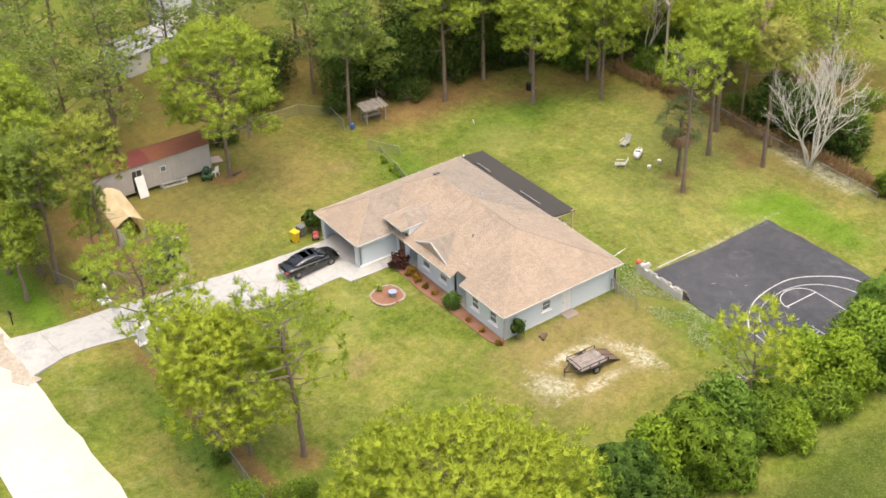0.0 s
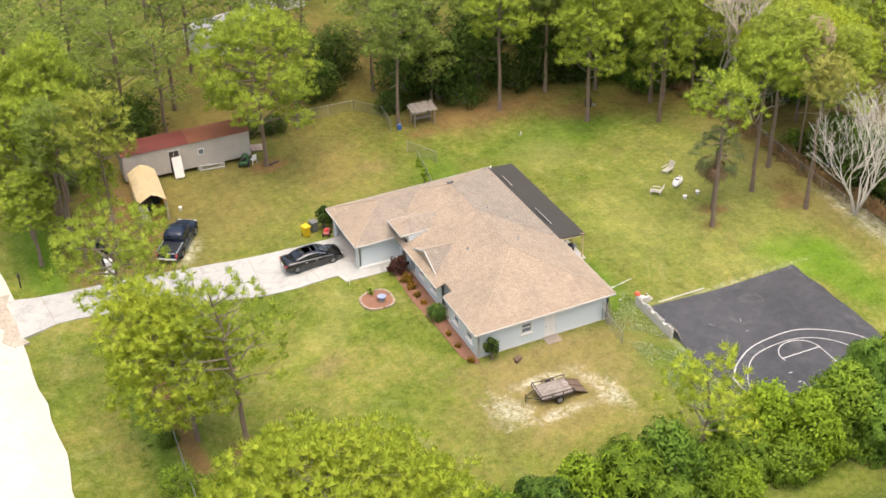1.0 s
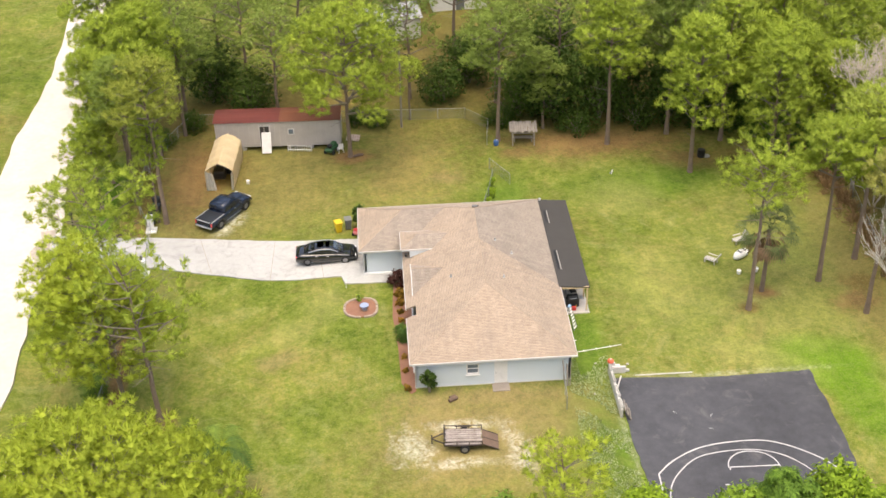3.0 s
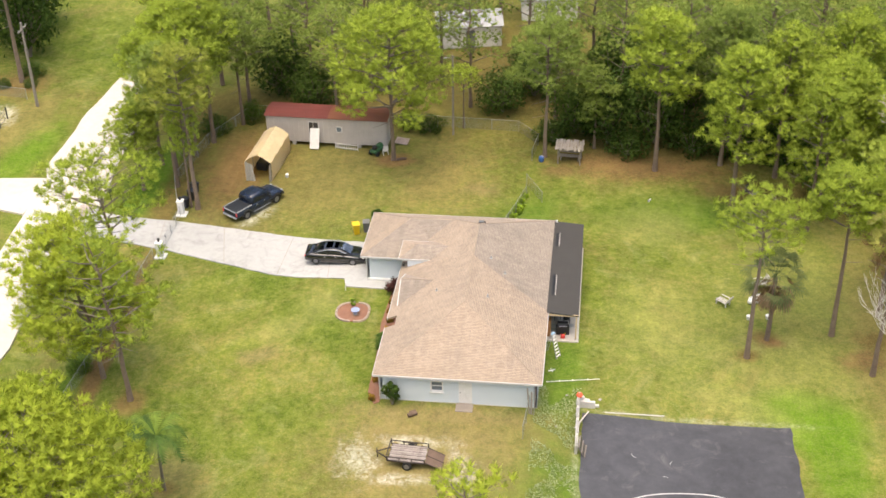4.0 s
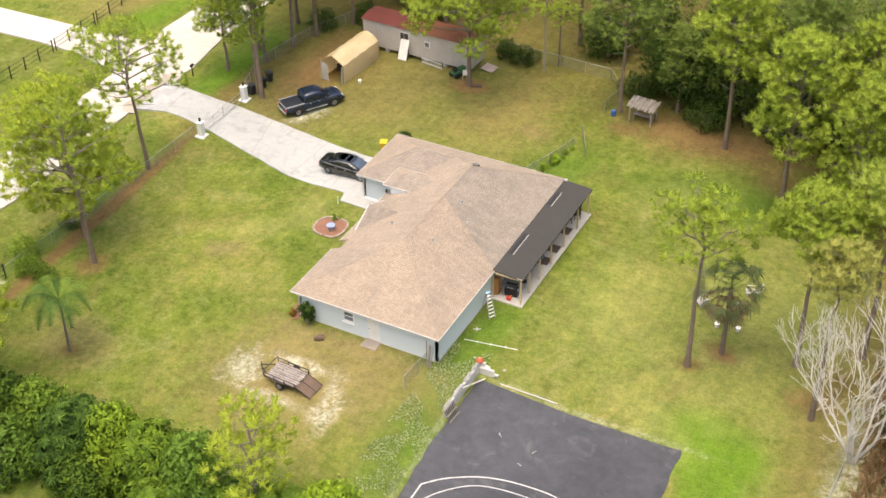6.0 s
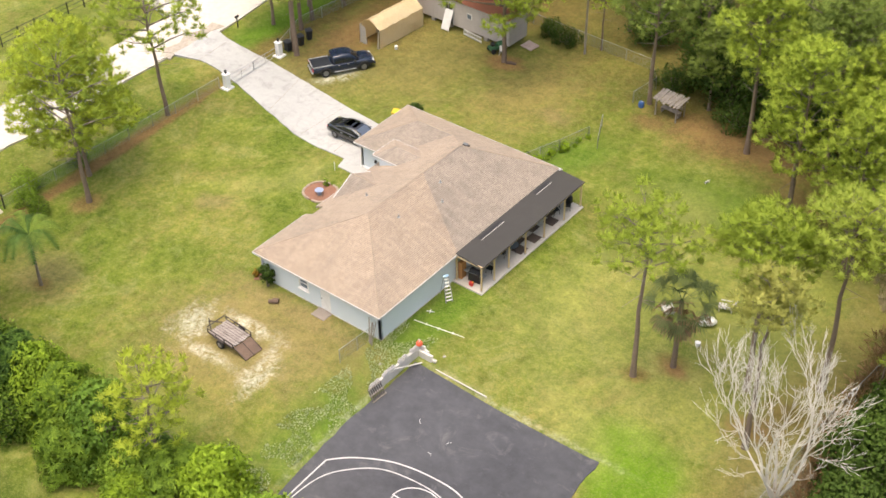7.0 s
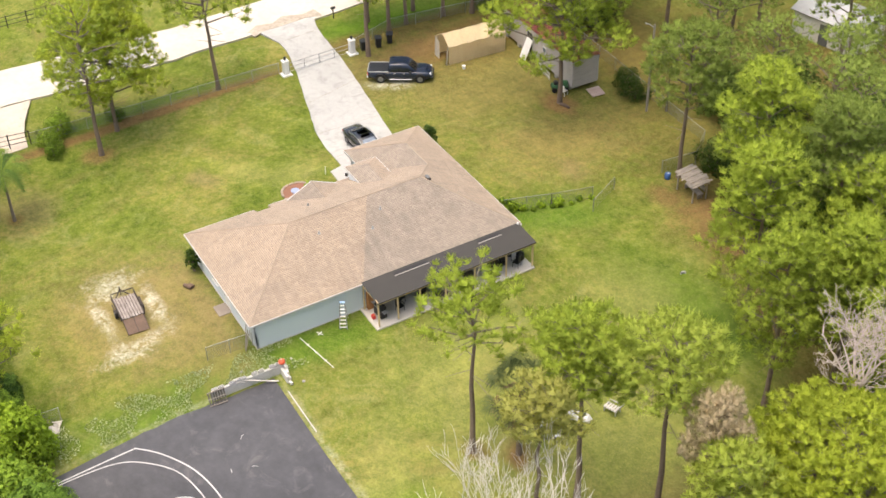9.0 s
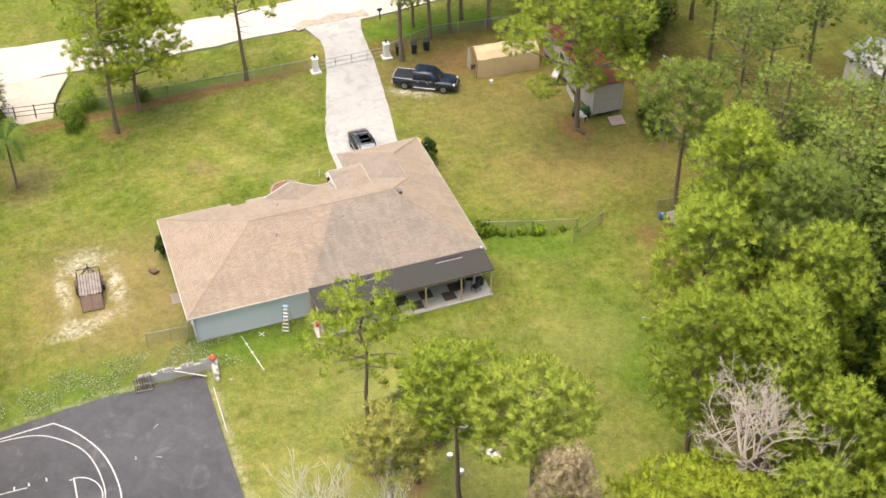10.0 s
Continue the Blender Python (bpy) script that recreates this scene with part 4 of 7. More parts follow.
# ---- trees and plants ----
def merge_tubes(runs, sides=7):
    """Verts and faces of many tapering tubes, each a list of (point, radius)."""
    verts, faces = [], []
    for run in runs:
        base = len(verts)
        pts = [Vector(p) for p, _ in run]
        for i, (p, r) in enumerate(run):
            d = (pts[min(i + 1, len(pts) - 1)] - pts[max(i - 1, 0)]).normalized()
            a = d.cross(Vector((0, 0, 1)) if abs(d.z) < 0.9 else Vector((1, 0, 0))).normalized()
            b = d.cross(a)
            for k in range(sides):
                verts.append(Vector(p) + r * (math.cos(k * math.tau / sides) * a + math.sin(k * math.tau / sides) * b))
        for i in range(len(run) - 1):
            for k in range(sides):
                k2 = (k + 1) % sides
                faces.append((base + i * sides + k, base + i * sides + k2, base + (i + 1) * sides + k2, base + (i + 1) * sides + k))
    return verts, faces


def tufts(centres, sizes, blades, rng, width=0.16, up=0.35):
    """Needle tufts: spiky rosettes of slim blades, each tuft one island of its own."""
    n = len(centres)
    d = rng.normal(size=(n, blades, 3))
    d[:, :, 2] += up
    d /= np.linalg.norm(d, axis=2, keepdims=True)
    s = np.cross(d, rng.normal(size=(n, blades, 3)))
    s /= np.linalg.norm(s, axis=2, keepdims=True)
    ln = np.asarray(sizes)[:, None, None] * rng.uniform(0.7, 1.15, (n, blades, 1))
    c = np.asarray(centres)[:, None, :]
    hub = np.asarray(centres)[:, None, :]
    v1, v2 = c + d * ln + s * ln * width, c + d * ln - s * ln * width
    verts = np.concatenate([hub, np.stack([v1, v2], 2).reshape(n, -1, 3)], 1)
    per = 1 + 2 * blades
    faces = [(i * per, i * per + 1 + 2 * k, i * per + 2 + 2 * k) for i in range(n) for k in range(blades)]
    return verts.reshape(-1, 3), faces


def round_form():
    """Corners and faces of a small eight-sided form, to be roughened into the hearts of tufts."""
    v = np.array(((1, 0, 0), (-1, 0, 0), (0, 1, 0), (0, -1, 0), (0, 0, 1), (0, 0, -1)), dtype=float)
    f = np.array(((4, 0, 2), (4, 2, 1), (4, 1, 3), (4, 3, 0), (5, 2, 0), (5, 1, 2), (5, 3, 1), (5, 0, 3)))
    return v, f


BALL_V, BALL_F = round_form()


def needle_puffs(centres, sizes, outs, blades, rng):
    """Rounded puffs of pine needles: a small rough heart under many fine upturned sprays; gives corners, faces and soft normals."""
    n, m = len(centres), len(BALL_V)
    s = np.asarray(sizes)[:, None, None]
    c, out = np.asarray(centres)[:, None, :], np.asarray(outs)[:, None, :]
    heart = c + BALL_V[None] * np.array((1.0, 1.0, 0.7)) * s * 0.36 * rng.uniform(0.6, 1.15, (n, m, 1))
    heart_n = BALL_V[None] * 0.6 + out * 0.6 + np.array((0, 0, 0.35))
    d = rng.normal(size=(n, blades, 3)) + out * 0.55
    d[:, :, 2] += 0.15
    d /= np.linalg.norm(d, axis=2, keepdims=True)
    a = np.cross(d, rng.normal(size=(n, blades, 3)))
    a /= np.linalg.norm(a, axis=2, keepdims=True)
    b = np.cross(a, d)
    k = rng.uniform(0.7, 1.25, (n, blades, 1))
    p = c + d * s * np.array((1, 1, 0.8)) * rng.uniform(0.14, 0.50, (n, blades, 1))
    tip = p + (d * 0.40 + a * 0.20 + np.array((0, 0, 0.12))) * s * k
    w = b * s * rng.uniform(0.034, 0.056, (n, blades, 1))
    v = np.stack([p + w, p - w, tip], 2).reshape(-1, 3)
    blade_n = np.repeat((d * 1.0 + out * 0.40 + np.array((0, 0, 0.30))).reshape(-1, 3), 3, 0)
    faces = (BALL_F[None] + np.arange(n)[:, None, None] * m).reshape(-1, 3)
    spray = np.arange(3 * n * blades).reshape(-1, 3) + n * m
    nrm = np.concatenate([heart_n.reshape(-1, 3), blade_n])
    nrm /= np.linalg.norm(nrm, axis=1, keepdims=True) + 1e-9
    return np.concatenate([heart.reshape(-1, 3), v]), np.concatenate([faces, spray]), nrm


def foliage_mesh(name, verts, faces, normals, material, parent):
    """Many loose leaves in one mesh, shaded by the round form they cover."""
    me = bpy.data.meshes.new(name)
    verts, faces, normals = np.asarray(verts), np.array(faces), np.asarray(normals)
    away = np.cross(verts[faces[:, 1]] - verts[faces[:, 0]], verts[faces[:, 2]] - verts[faces[:, 0]])
    back = np.einsum("ij,ij->i", away, normals[faces[:, 0]]) < 0
    faces[back] = faces[back][:, ::-1]
    me.from_pydata(verts.tolist(), [], faces.tolist())
    me.materials.append(material)
    me.polygons.foreach_set("use_smooth", [True] * len(me.polygons))
    me.normals_split_custom_set_from_vertices(normals.tolist())
    me.update()
    ob = new(name, me)
    ob.parent = parent
    return ob


def leaves_at(points, normals, size, rng, droop=0.2):
    """Broad leaves: folded diamonds lying over the surface of a crown."""
    n = len(points)
    nrm = normals + rng.normal(scale=0.75, size=(n, 3))
    nrm /= np.linalg.norm(nrm, axis=1, keepdims=True)
    a = np.cross(nrm, rng.normal(size=(n, 3)))
    a /= np.linalg.norm(a, axis=1, keepdims=True)
    b = np.cross(nrm, a)
    s = size * rng.uniform(0.6, 1.3, (n, 1))
    p = np.asarray(points)
    v = np.stack([p - a * s, p + b * s * 0.5, p + a * s - nrm * s * droop, p - b * s * 0.5], 1).reshape(-1, 3)
    return v, [(4 * i, 4 * i + 1, 4 * i + 2, 4 * i + 3) for i in range(n)]


def sprays_at(points, normals, size, rng, fingers=7):
    """Palmate leaves: long narrow fingers spreading from one stalk and drooping at the tips."""
    n = len(points)
    up = normals / np.linalg.norm(normals, axis=1, keepdims=True)
    a = np.cross(up, rng.normal(size=(n, 3)))
    a /= np.linalg.norm(a, axis=1, keepdims=True)
    b = np.cross(up, a)
    s = size * rng.uniform(0.7, 1.3, (n, 1))
    v = np.empty((n, fingers, 4, 3))
    for k in range(fingers):
        q = math.tau * (k + 0.5) / (fingers + 1)
        d, w = a * math.cos(q) + b * math.sin(q), b * math.cos(q) - a * math.sin(q)
        v[:, k, 0] = points
        v[:, k, 1] = points + (d * 0.5 + up * 0.14 + w * 0.13) * s
        v[:, k, 2] = points + (d - up * 0.12) * s
        v[:, k, 3] = points + (d * 0.5 + up * 0.14 - w * 0.13) * s
    return v.reshape(-1, 3), np.arange(4 * n * fingers).reshape(-1, 4)


def pine(seed, height, radius, low, lobes, per_lobe, material, label, blades=52, spread=0.54, bare=3, lean=0.0):
    """A slash pine: a tall bare trunk, limbs, and a crown of separate rounded clumps of needles."""
    rng = np.random.default_rng(seed)
    r = random.Random(seed)
    tree = thing("pine_tree", pose(0, 0, 0), label, "tree")
    steps = 9
    bend = [(lean * (i / steps) ** 2 + r.uniform(-0.12, 0.12) * i / steps * 2, r.uniform(-0.12, 0.12) * i / steps * 2) for i in range(steps + 1)]
    top = height * 0.93
    base_r = 0.012 * height + 0.04
    run = [((bend[i][0], bend[i][1], -0.25 + (top + 0.25) * i / steps), base_r * (1.25 if i == 0 else 1.0) * (1 - 0.78 * i / steps)) for i in range(steps + 1)]
    at = lambda z: (np.interp(z, [q[0][2] for q in run], [q[0][0] for q in run]), np.interp(z, [q[0][2] for q in run], [q[0][1] for q in run]))
    limbs, centres, outs, near = [], [], [], []
    heart = Vector((lean * 0.7, 0, low + 0.35 * (height - low)))
    for k in range(lobes):
        f = (k + 0.5) / lobes
        h = f ** 0.85
        z = low + (height - low) * (0.10 + 0.84 * h) + r.uniform(-0.25, 0.25)
        dome = math.sqrt(max(0.0, 1 - (0.97 * h) ** 2.2)) * (0.72 + 0.28 * min(1.0, h / 0.25))
        reach = radius * dome * math.sqrt(r.uniform(0.25, 1.0))
        a = k * 2.4 + r.uniform(-0.5, 0.5)
        x0, y0 = at(z - 0.7 - 0.25 * reach)
        tip = Vector((x0 + reach * math.cos(a), y0 + reach * math.sin(a), z))
        mid = Vector((x0 + 0.5 * reach * math.cos(a + 0.15), y0 + 0.5 * reach * math.sin(a + 0.15), z - 0.5 - 0.08 * reach))
        limbs.append([((x0, y0, z - 0.7 - 0.25 * reach), 0.03 + 0.016 * reach), (mid, 0.028 + 0.010 * reach), (tip, 0.015)])
        size = r.uniform(0.8, 1.25) * (0.60 + 0.12 * radius)
        want, made = max(4, round(per_lobe * 0.50)), 0
        for q in range(want * 4):
            u = Vector((r.gauss(0, 1), r.gauss(0, 1), r.gauss(0.35, 0.75))).normalized()
            c = tip + Vector((u.x * 1.25, u.y * 1.25, u.z * 0.7)) * size * r.uniform(0.6, 1.05)
            if all((c - b).length > spread for b in near[-want:]):
                near.append(c)
                centres.append((c.x, c.y, c.z))
                o = u * 0.75 + ((c - heart) / max((c - heart).length, 0.1)) * 0.55
                outs.append((o.x, o.y, o.z))
                made += 1
                if made % 3 == 1:
                    limbs.append([(mid.lerp(tip, 0.6), 0.02), (c, 0.008)])
            if made >= want:
                break
    for k in range(bare):
        z = low - r.uniform(0.2, 0.35 * low)
        a, ln = r.uniform(0, 6.3), r.uniform(0.8, 2.2)
        x0, y0 = at(z)
        limbs.append([((x0, y0, z), 0.035), ((x0 + ln * math.cos(a), y0 + ln * math.sin(a), z + r.uniform(-0.2, 0.4)), 0.01)])
    v, f = merge_tubes([run], 9)
    link("trunk", v, f, BARK, tree, smooth=True)
    v, f = merge_tubes(limbs, 4)
    tagged(link("branching", v, f, BARK_GREY, tree), kind="stuff")
    v, f, nrm = needle_puffs(centres, rng.uniform(0.46, 0.76, len(centres)), outs, blades, rng)
    foliage_mesh("crown", v, f, nrm, material, tree)
    return tree


def broadleaf(name, seed, size, leaf, count, material, label, category="shrub", trunk=0.0, clumps=14, bark=None, palmate=False):
    """A leafy bush or tree: lobed crown of single leaves over many clumps, with gaps between them."""
    rng = np.random.default_rng(seed)
    r = random.Random(seed)
    plant = thing(name, pose(0, 0, 0), label, category)
    sx, sy, sz = size
    cs, rs = [], []
    for k in range(clumps):
        a, h = k * 2.4, (k + 0.5) / clumps
        w = math.sqrt(max(0.0, 1 - (abs(h - 0.35) / 0.68) ** 2)) * r.uniform(0.35, 0.85)
        cs.append((sx * w * math.cos(a), sy * w * math.sin(a), trunk + sz * (0.08 + 0.80 * h)))
        rs.append(min(sx, sz) * r.uniform(0.28, 0.46) * (18 / max(clumps, 18)) ** 0.4)
    runs = []
    for c in cs:
        runs.append([((0, 0, -0.2), 0.05 + 0.02 * sz), ((c[0] * 0.25, c[1] * 0.25, trunk * 0.8 + 0.25 * (c[2] - trunk)), 0.04 + 0.014 * sz), (c, 0.015)])
    v, f = merge_tubes(runs, 5)
    tagged(link("branching", v, f, bark or BARK_GREY, plant), kind="stuff")
    pts, nrm, soft = [], [], []
    mid = np.array((0, 0, trunk + 0.4 * sz))
    for c, rad in zip(cs, rs):
        k = int(count * rad ** 2 / sum(q ** 2 for q in rs))
        u = rng.normal(size=(k, 3))
        u /= np.linalg.norm(u, axis=1, keepdims=True)
        bump = 1 + 0.22 * np.sin(u[:, :1] * 9 + seed) * np.cos(u[:, 1:2] * 8)
        shoot = np.where(rng.random((k, 1)) < 0.10, rng.uniform(1.0, 1.45, (k, 1)), rng.uniform(0.68, 1.08, (k, 1)))
        pts.append(np.array(c) + u * rad * bump * shoot)
        nrm.append(u + np.array((0, 0, 0.5)))
        away = np.array(c) - mid
        soft.append(u * 0.8 + away / (np.linalg.norm(away) + 0.1) * 0.4)
    pts, nrm, soft = np.concatenate(pts), np.concatenate(nrm), np.concatenate(soft)
    keep = pts[:, 2] > 0.03
    v, f = (sprays_at if palmate else leaves_at)(pts[keep], nrm[keep], leaf, rng)
    soft = soft[keep] + rng.normal(scale=0.35, size=(int(keep.sum()), 3)) + np.array((0, 0, 0.2))
    foliage_mesh("foliage", v, f, np.repeat(soft / np.linalg.norm(soft, axis=1, keepdims=True), len(v) // len(soft), 0), material, plant)
    return plant


def bare_tree(name, seed, height, width, material, label, depth=5, stems=3, base_r=0.22, twist=0.5, rise=0.0):
    """A dead tree: forked, tapering branches down to fine twigs."""
    r = random.Random(seed)
    tree = thing(name, pose(0, 0, 0), label, "tree")
    runs = []

    def grow(p, d, ln, rad, left):
        pts = [(p, rad)]
        q, e = p.copy(), d.copy()
        for i in range(3):
            e = (e + Vector((r.uniform(-1, 1), r.uniform(-1, 1), r.uniform(-0.4, 0.7))) * twist * 0.35).normalized()
            q = q + e * ln / 3
            pts.append((q.copy(), rad * (1 - 0.16 * (i + 1))))
        runs.append(pts)
        if left:
            for k in range(r.choice((2, 2, 3)) if left > 1 else 3):
                f = (e + Vector((r.uniform(-1, 1) * width, r.uniform(-1, 1) * width, r.uniform(-0.25, 0.5)))).normalized()
                start = pts[-1][0] if k == 0 else pts[r.choice((1, 2, 3))][0]
                grow(start.copy(), f, ln * r.uniform(0.6, 0.85), max(rad * 0.56, 0.012), left - 1)

    for k in range(stems):
        a = k * math.tau / stems + r.uniform(-0.4, 0.4)
        d = Vector((math.cos(a) * 0.28 * width * 2, math.sin(a) * 0.28 * width * 2, 1)).normalized()
        grow(Vector((0.12 * math.cos(a), 0.12 * math.sin(a), rise - 0.2)), d, height * 0.36, base_r, depth)
    if rise:
        runs.insert(0, [((0, 0, -0.2), base_r * 1.7), ((0.15, 0.1, rise * 0.5), base_r * 1.4), ((0, 0, rise), base_r * 1.2)])
    v, f = merge_tubes(runs[:1], 8)
    link("trunk", v, f, material, tree, smooth=True)
    v, f = merge_tubes(runs[1:], 4)
    tagged(link("branching", v, f, material, tree), kind="stuff")
    return tree


def frond(bm_v, bm_f, origin, heading, rise, length, leaflets, leaf_len, droop):
    """One feather-shaped palm leaf: an arching rib with leaflets on both sides."""
    d = Vector((math.cos(heading), math.sin(heading), 0))
    side = Vector((-d.y, d.x, 0))
    last = None
    for i in range(leaflets + 1):
        t = i / leaflets
        p = Vector(origin) + d * length * t * (1 - 0.15 * t) + Vector((0, 0, rise * math.sin(t * 2.2) - droop * t * t))
        if last is not None:
            for s in (-1, 1):
                ln = leaf_len * math.sin(math.pi * min(0.12 + 0.8 * t, 1))
                tip = p + side * s * ln + d * ln * 0.45 - Vector((0, 0, ln * 0.45))
                k = len(bm_v)
                bm_v += [last, p, tip]
                bm_f.append((k, k + 1, k + 2))
            k = len(bm_v)
            bm_v += [last - side * 0.02, last + side * 0.02, p + side * 0.015, p - side * 0.015]
            bm_f.append((k, k + 1, k + 2, k + 3))
        last = p


def feather_palm(seed, height, length, label):
    r = random.Random(seed)
    palm = thing("palm_tree", pose(0, 0, 0), label, "palm")
    v, f = merge_tubes([[((0, 0, -0.2), 0.16), ((0.03, 0, height * 0.3), 0.11), ((0.08, 0.03, height * 0.7), 0.09), ((0.1, 0.05, height), 0.08)]], 8)
    link("trunk", v, f, BARK_GREY, palm, smooth=True)
    for k in range(11):
        bv, bf = [], []
        frond(bv, bf, (0.1, 0.05, height), k * 2.4 + r.uniform(-0.2, 0.2), r.uniform(0.7, 1.6), length * r.uniform(0.85, 1.15), 22, 0.80, r.uniform(0.9, 2.3))
        link("frond", bv, bf, PALM_DEEP if k % 3 else PALM_BRIGHT, palm)
    return palm


def fan_palm(seed, height, size, label):
    """A cabbage palm: fans of stiff segments, with dead ones hanging below."""
    r = random.Random(seed)
    palm = thing("palm_tree", pose(0, 0, 0), label, "palm")
    v, f = merge_tubes([[((0, 0, -0.2), 0.22), ((0.05, 0, height * 0.4), 0.17), ((0.0, 0.08, height), 0.16)]], 9)
    link("trunk", v, f, BARK, palm, smooth=True)
    for k in range(48):
        dead = k < 22
        a = k * 2.4 + r.uniform(-0.25, 0.25)
        el = r.uniform(-1.35, -0.35) if dead else -0.5 + 1.75 * (k - 22) / 26 + r.uniform(-0.2, 0.2)
        d = Vector((math.cos(a) * math.cos(el), math.sin(a) * math.cos(el), math.sin(el)))
        hub = Vector((0, 0.08, height - (0.35 if dead else 0.0)))
        stalk = size * (r.uniform(0.35, 0.6) if dead else r.uniform(0.6, 0.8))
        c = hub + d * stalk - Vector((0, 0, 0.12))
        side = d.cross(Vector((0, 0, 1))).normalized()
        up = side.cross(d)
        bv, bf = [hub - side * 0.025, hub + side * 0.025, c + side * 0.02, c - side * 0.02], [(0, 1, 2, 3)]
        for j in range(15):
            b = (j / 14 - 0.5) * (2.0 if dead else 3.3)
            e = d * math.cos(b) + side * math.sin(b) + up * (0.28 * abs(math.sin(b)) - 0.1)
            w = (d * -math.sin(b) + side * math.cos(b)) * 0.05
            ln = size * r.uniform(0.34, 0.44)
            mid = c + e * ln * 0.6 + up * r.uniform(-0.03, 0.05)
            tip = mid + e * ln * 0.45 - Vector((0, 0, size * r.uniform(0.10, 0.26)))
            q = len(bv)
            bv += [c, mid + w, tip, mid - w]
            bf += [(q, q + 1, q + 3), (q + 1, q + 2, q + 3)]
        link("frond", bv, bf, PALM_DEAD if dead else PALM, palm, "dead brown frond" if dead else "")
    return palm


def plant_at(ob, x, y, turn=0.0, scale=1.0, label="", group=""):
    ob.matrix_basis = on_ground(x, y, turn) @ Matrix.Scale(scale, 4)
    return tagged(ob, label, "", group)


def again(ob, x, y, turn=0.0, scale=1.0, tall=1.0, label="", group="", material=None):
    """Another tree of the same build, at its own size and turn."""
    made = copy_thing(ob, pose(x, y, gz(x, y), 0, 0, turn))
    made.scale = (scale, scale, scale * tall)
    if material is not None:
        for o in made.children:
            if o.name.startswith(("crown", "foliage")):
                o.data = o.data.copy()
                o.data.materials[0] = material
    return tagged(made, label, "", group)


# single trees with their own shape
big = plant_at(pine(11, 15.6, 6.0, 5.0, 44, 44, NEEDLES, "big spreading slash pine beside the long shed"), -4.7, 36.4)
plant_at(pine(12, 16.0, 2.9, 9.5, 17, 36, NEEDLES_YELLOW, "slim pine with yellowish needles near the canvas shelter", bare=6), -21.2, 25.8, 40)
plant_at(pine(13, 13.8, 4.6, 7.2, 22, 22, NEEDLES, "sparse pine with a leaning trunk beside the driveway", bare=5, lean=-0.8), -23.2, 11.3, 20)
plant_at(pine(14, 14.6, 4.3, 6.4, 24, 12, NEEDLES, "thin-crowned pine with bare twigs by the front fence", bare=12, lean=-1.1), -18.6, -1.3, -25)
plant_at(pine(15, 12.9, 4.5, 3.2, 46, 46, NEEDLES_LIME, "loose-crowned pine by the front fence", bare=7, lean=-2.6), -21.5, 1.1, -30)
front = plant_at(pine(16, 13.8, 7.9, 6.6, 92, 54, NEEDLES_LIME, "broad bright green pine with a rounded crown"), -18.8, -20.4)
plant_at(pine(17, 9.6, 3.2, 3.8, 20, 12, NEEDLES_LIME, "young airy pine growing out of the hedge", bare=4), 8.2, -17.4)
pa = plant_at(pine(18, 14.4, 3.2, 10.2, 17, 18, NEEDLES, "tall pine with a high thin crown on the back lawn", bare=9), 26.9, 8.1)
pb = plant_at(pine(19, 14.8, 3.0, 10.0, 24, 44, NEEDLES, "tall pine with a dense round crown on the back lawn"), 33.6, 11.5)
pc = plant_at(pine(20, 14.2, 1.95, 10.9, 14, 30, NEEDLES_STRAW, "pine with a flat yellowing crown near a dead tree"), 36.0, 6.8)
pd = plant_at(pine(21, 16.0, 2.9, 11.7, 19, 36, NEEDLES_LIGHT, "tall slender pine on the back lawn"), 37.6, 14.4)
n1 = plant_at(pine(22, 14.0, 3.3, 6.8, 20, 34, NEEDLES_DEEP, "pine with a crooked limb behind the bench shelter", bare=4), 9.9, 38.2)
n2 = plant_at(pine(23, 16.4, 3.2, 7.2, 26, 42, NEEDLES, "tall full pine at the edge of the wood"), 20.4, 36.4)
n3 = plant_at(pine(24, 16.0, 3.1, 4.6, 32, 42, NEEDLES, "full pine with low foliage at the edge of the lawn"), 27.2, 30.2)
dense = plant_at(pine(25, 15.0, 3.2, 5.0, 30, 44, NEEDLES, "dense pine of the northern wood"), 31.5, 36.0, 70)
slim = plant_at(pine(26, 14.5, 2.6, 7.0, 16, 30, NEEDLES_DEEP, "slim pine of the northern wood"), -24.3, 29.7, 0)
deep = plant_at(pine(27, 15.0, 3.6, 5.0, 22, 40, NEEDLES_DEEP, "pine deep in the northern wood", blades=15), -5.5, 60.0)
oak = plant_at(broadleaf("broadleaf_tree", 31, (3.6, 3.6, 6.5), 0.19, 4200, LEAVES_DARK, "dark dense broadleaf tree in the wood", "tree", 0.8, 18), 16.0, 41.5)
under = plant_at(broadleaf("shrub", 32, (2.6, 2.6, 3.8), 0.15, 2600, LEAVES_DARK, "dark evergreen shrub under the pines", "shrub", 0.0, 12), 24.0, 40.5)
WOOD = "trees of the northern wood"
GROVE = "pines along the front fence"
for ob in (n1, n2, n3, dense, deep, oak):
    tagged(ob, group=WOOD)
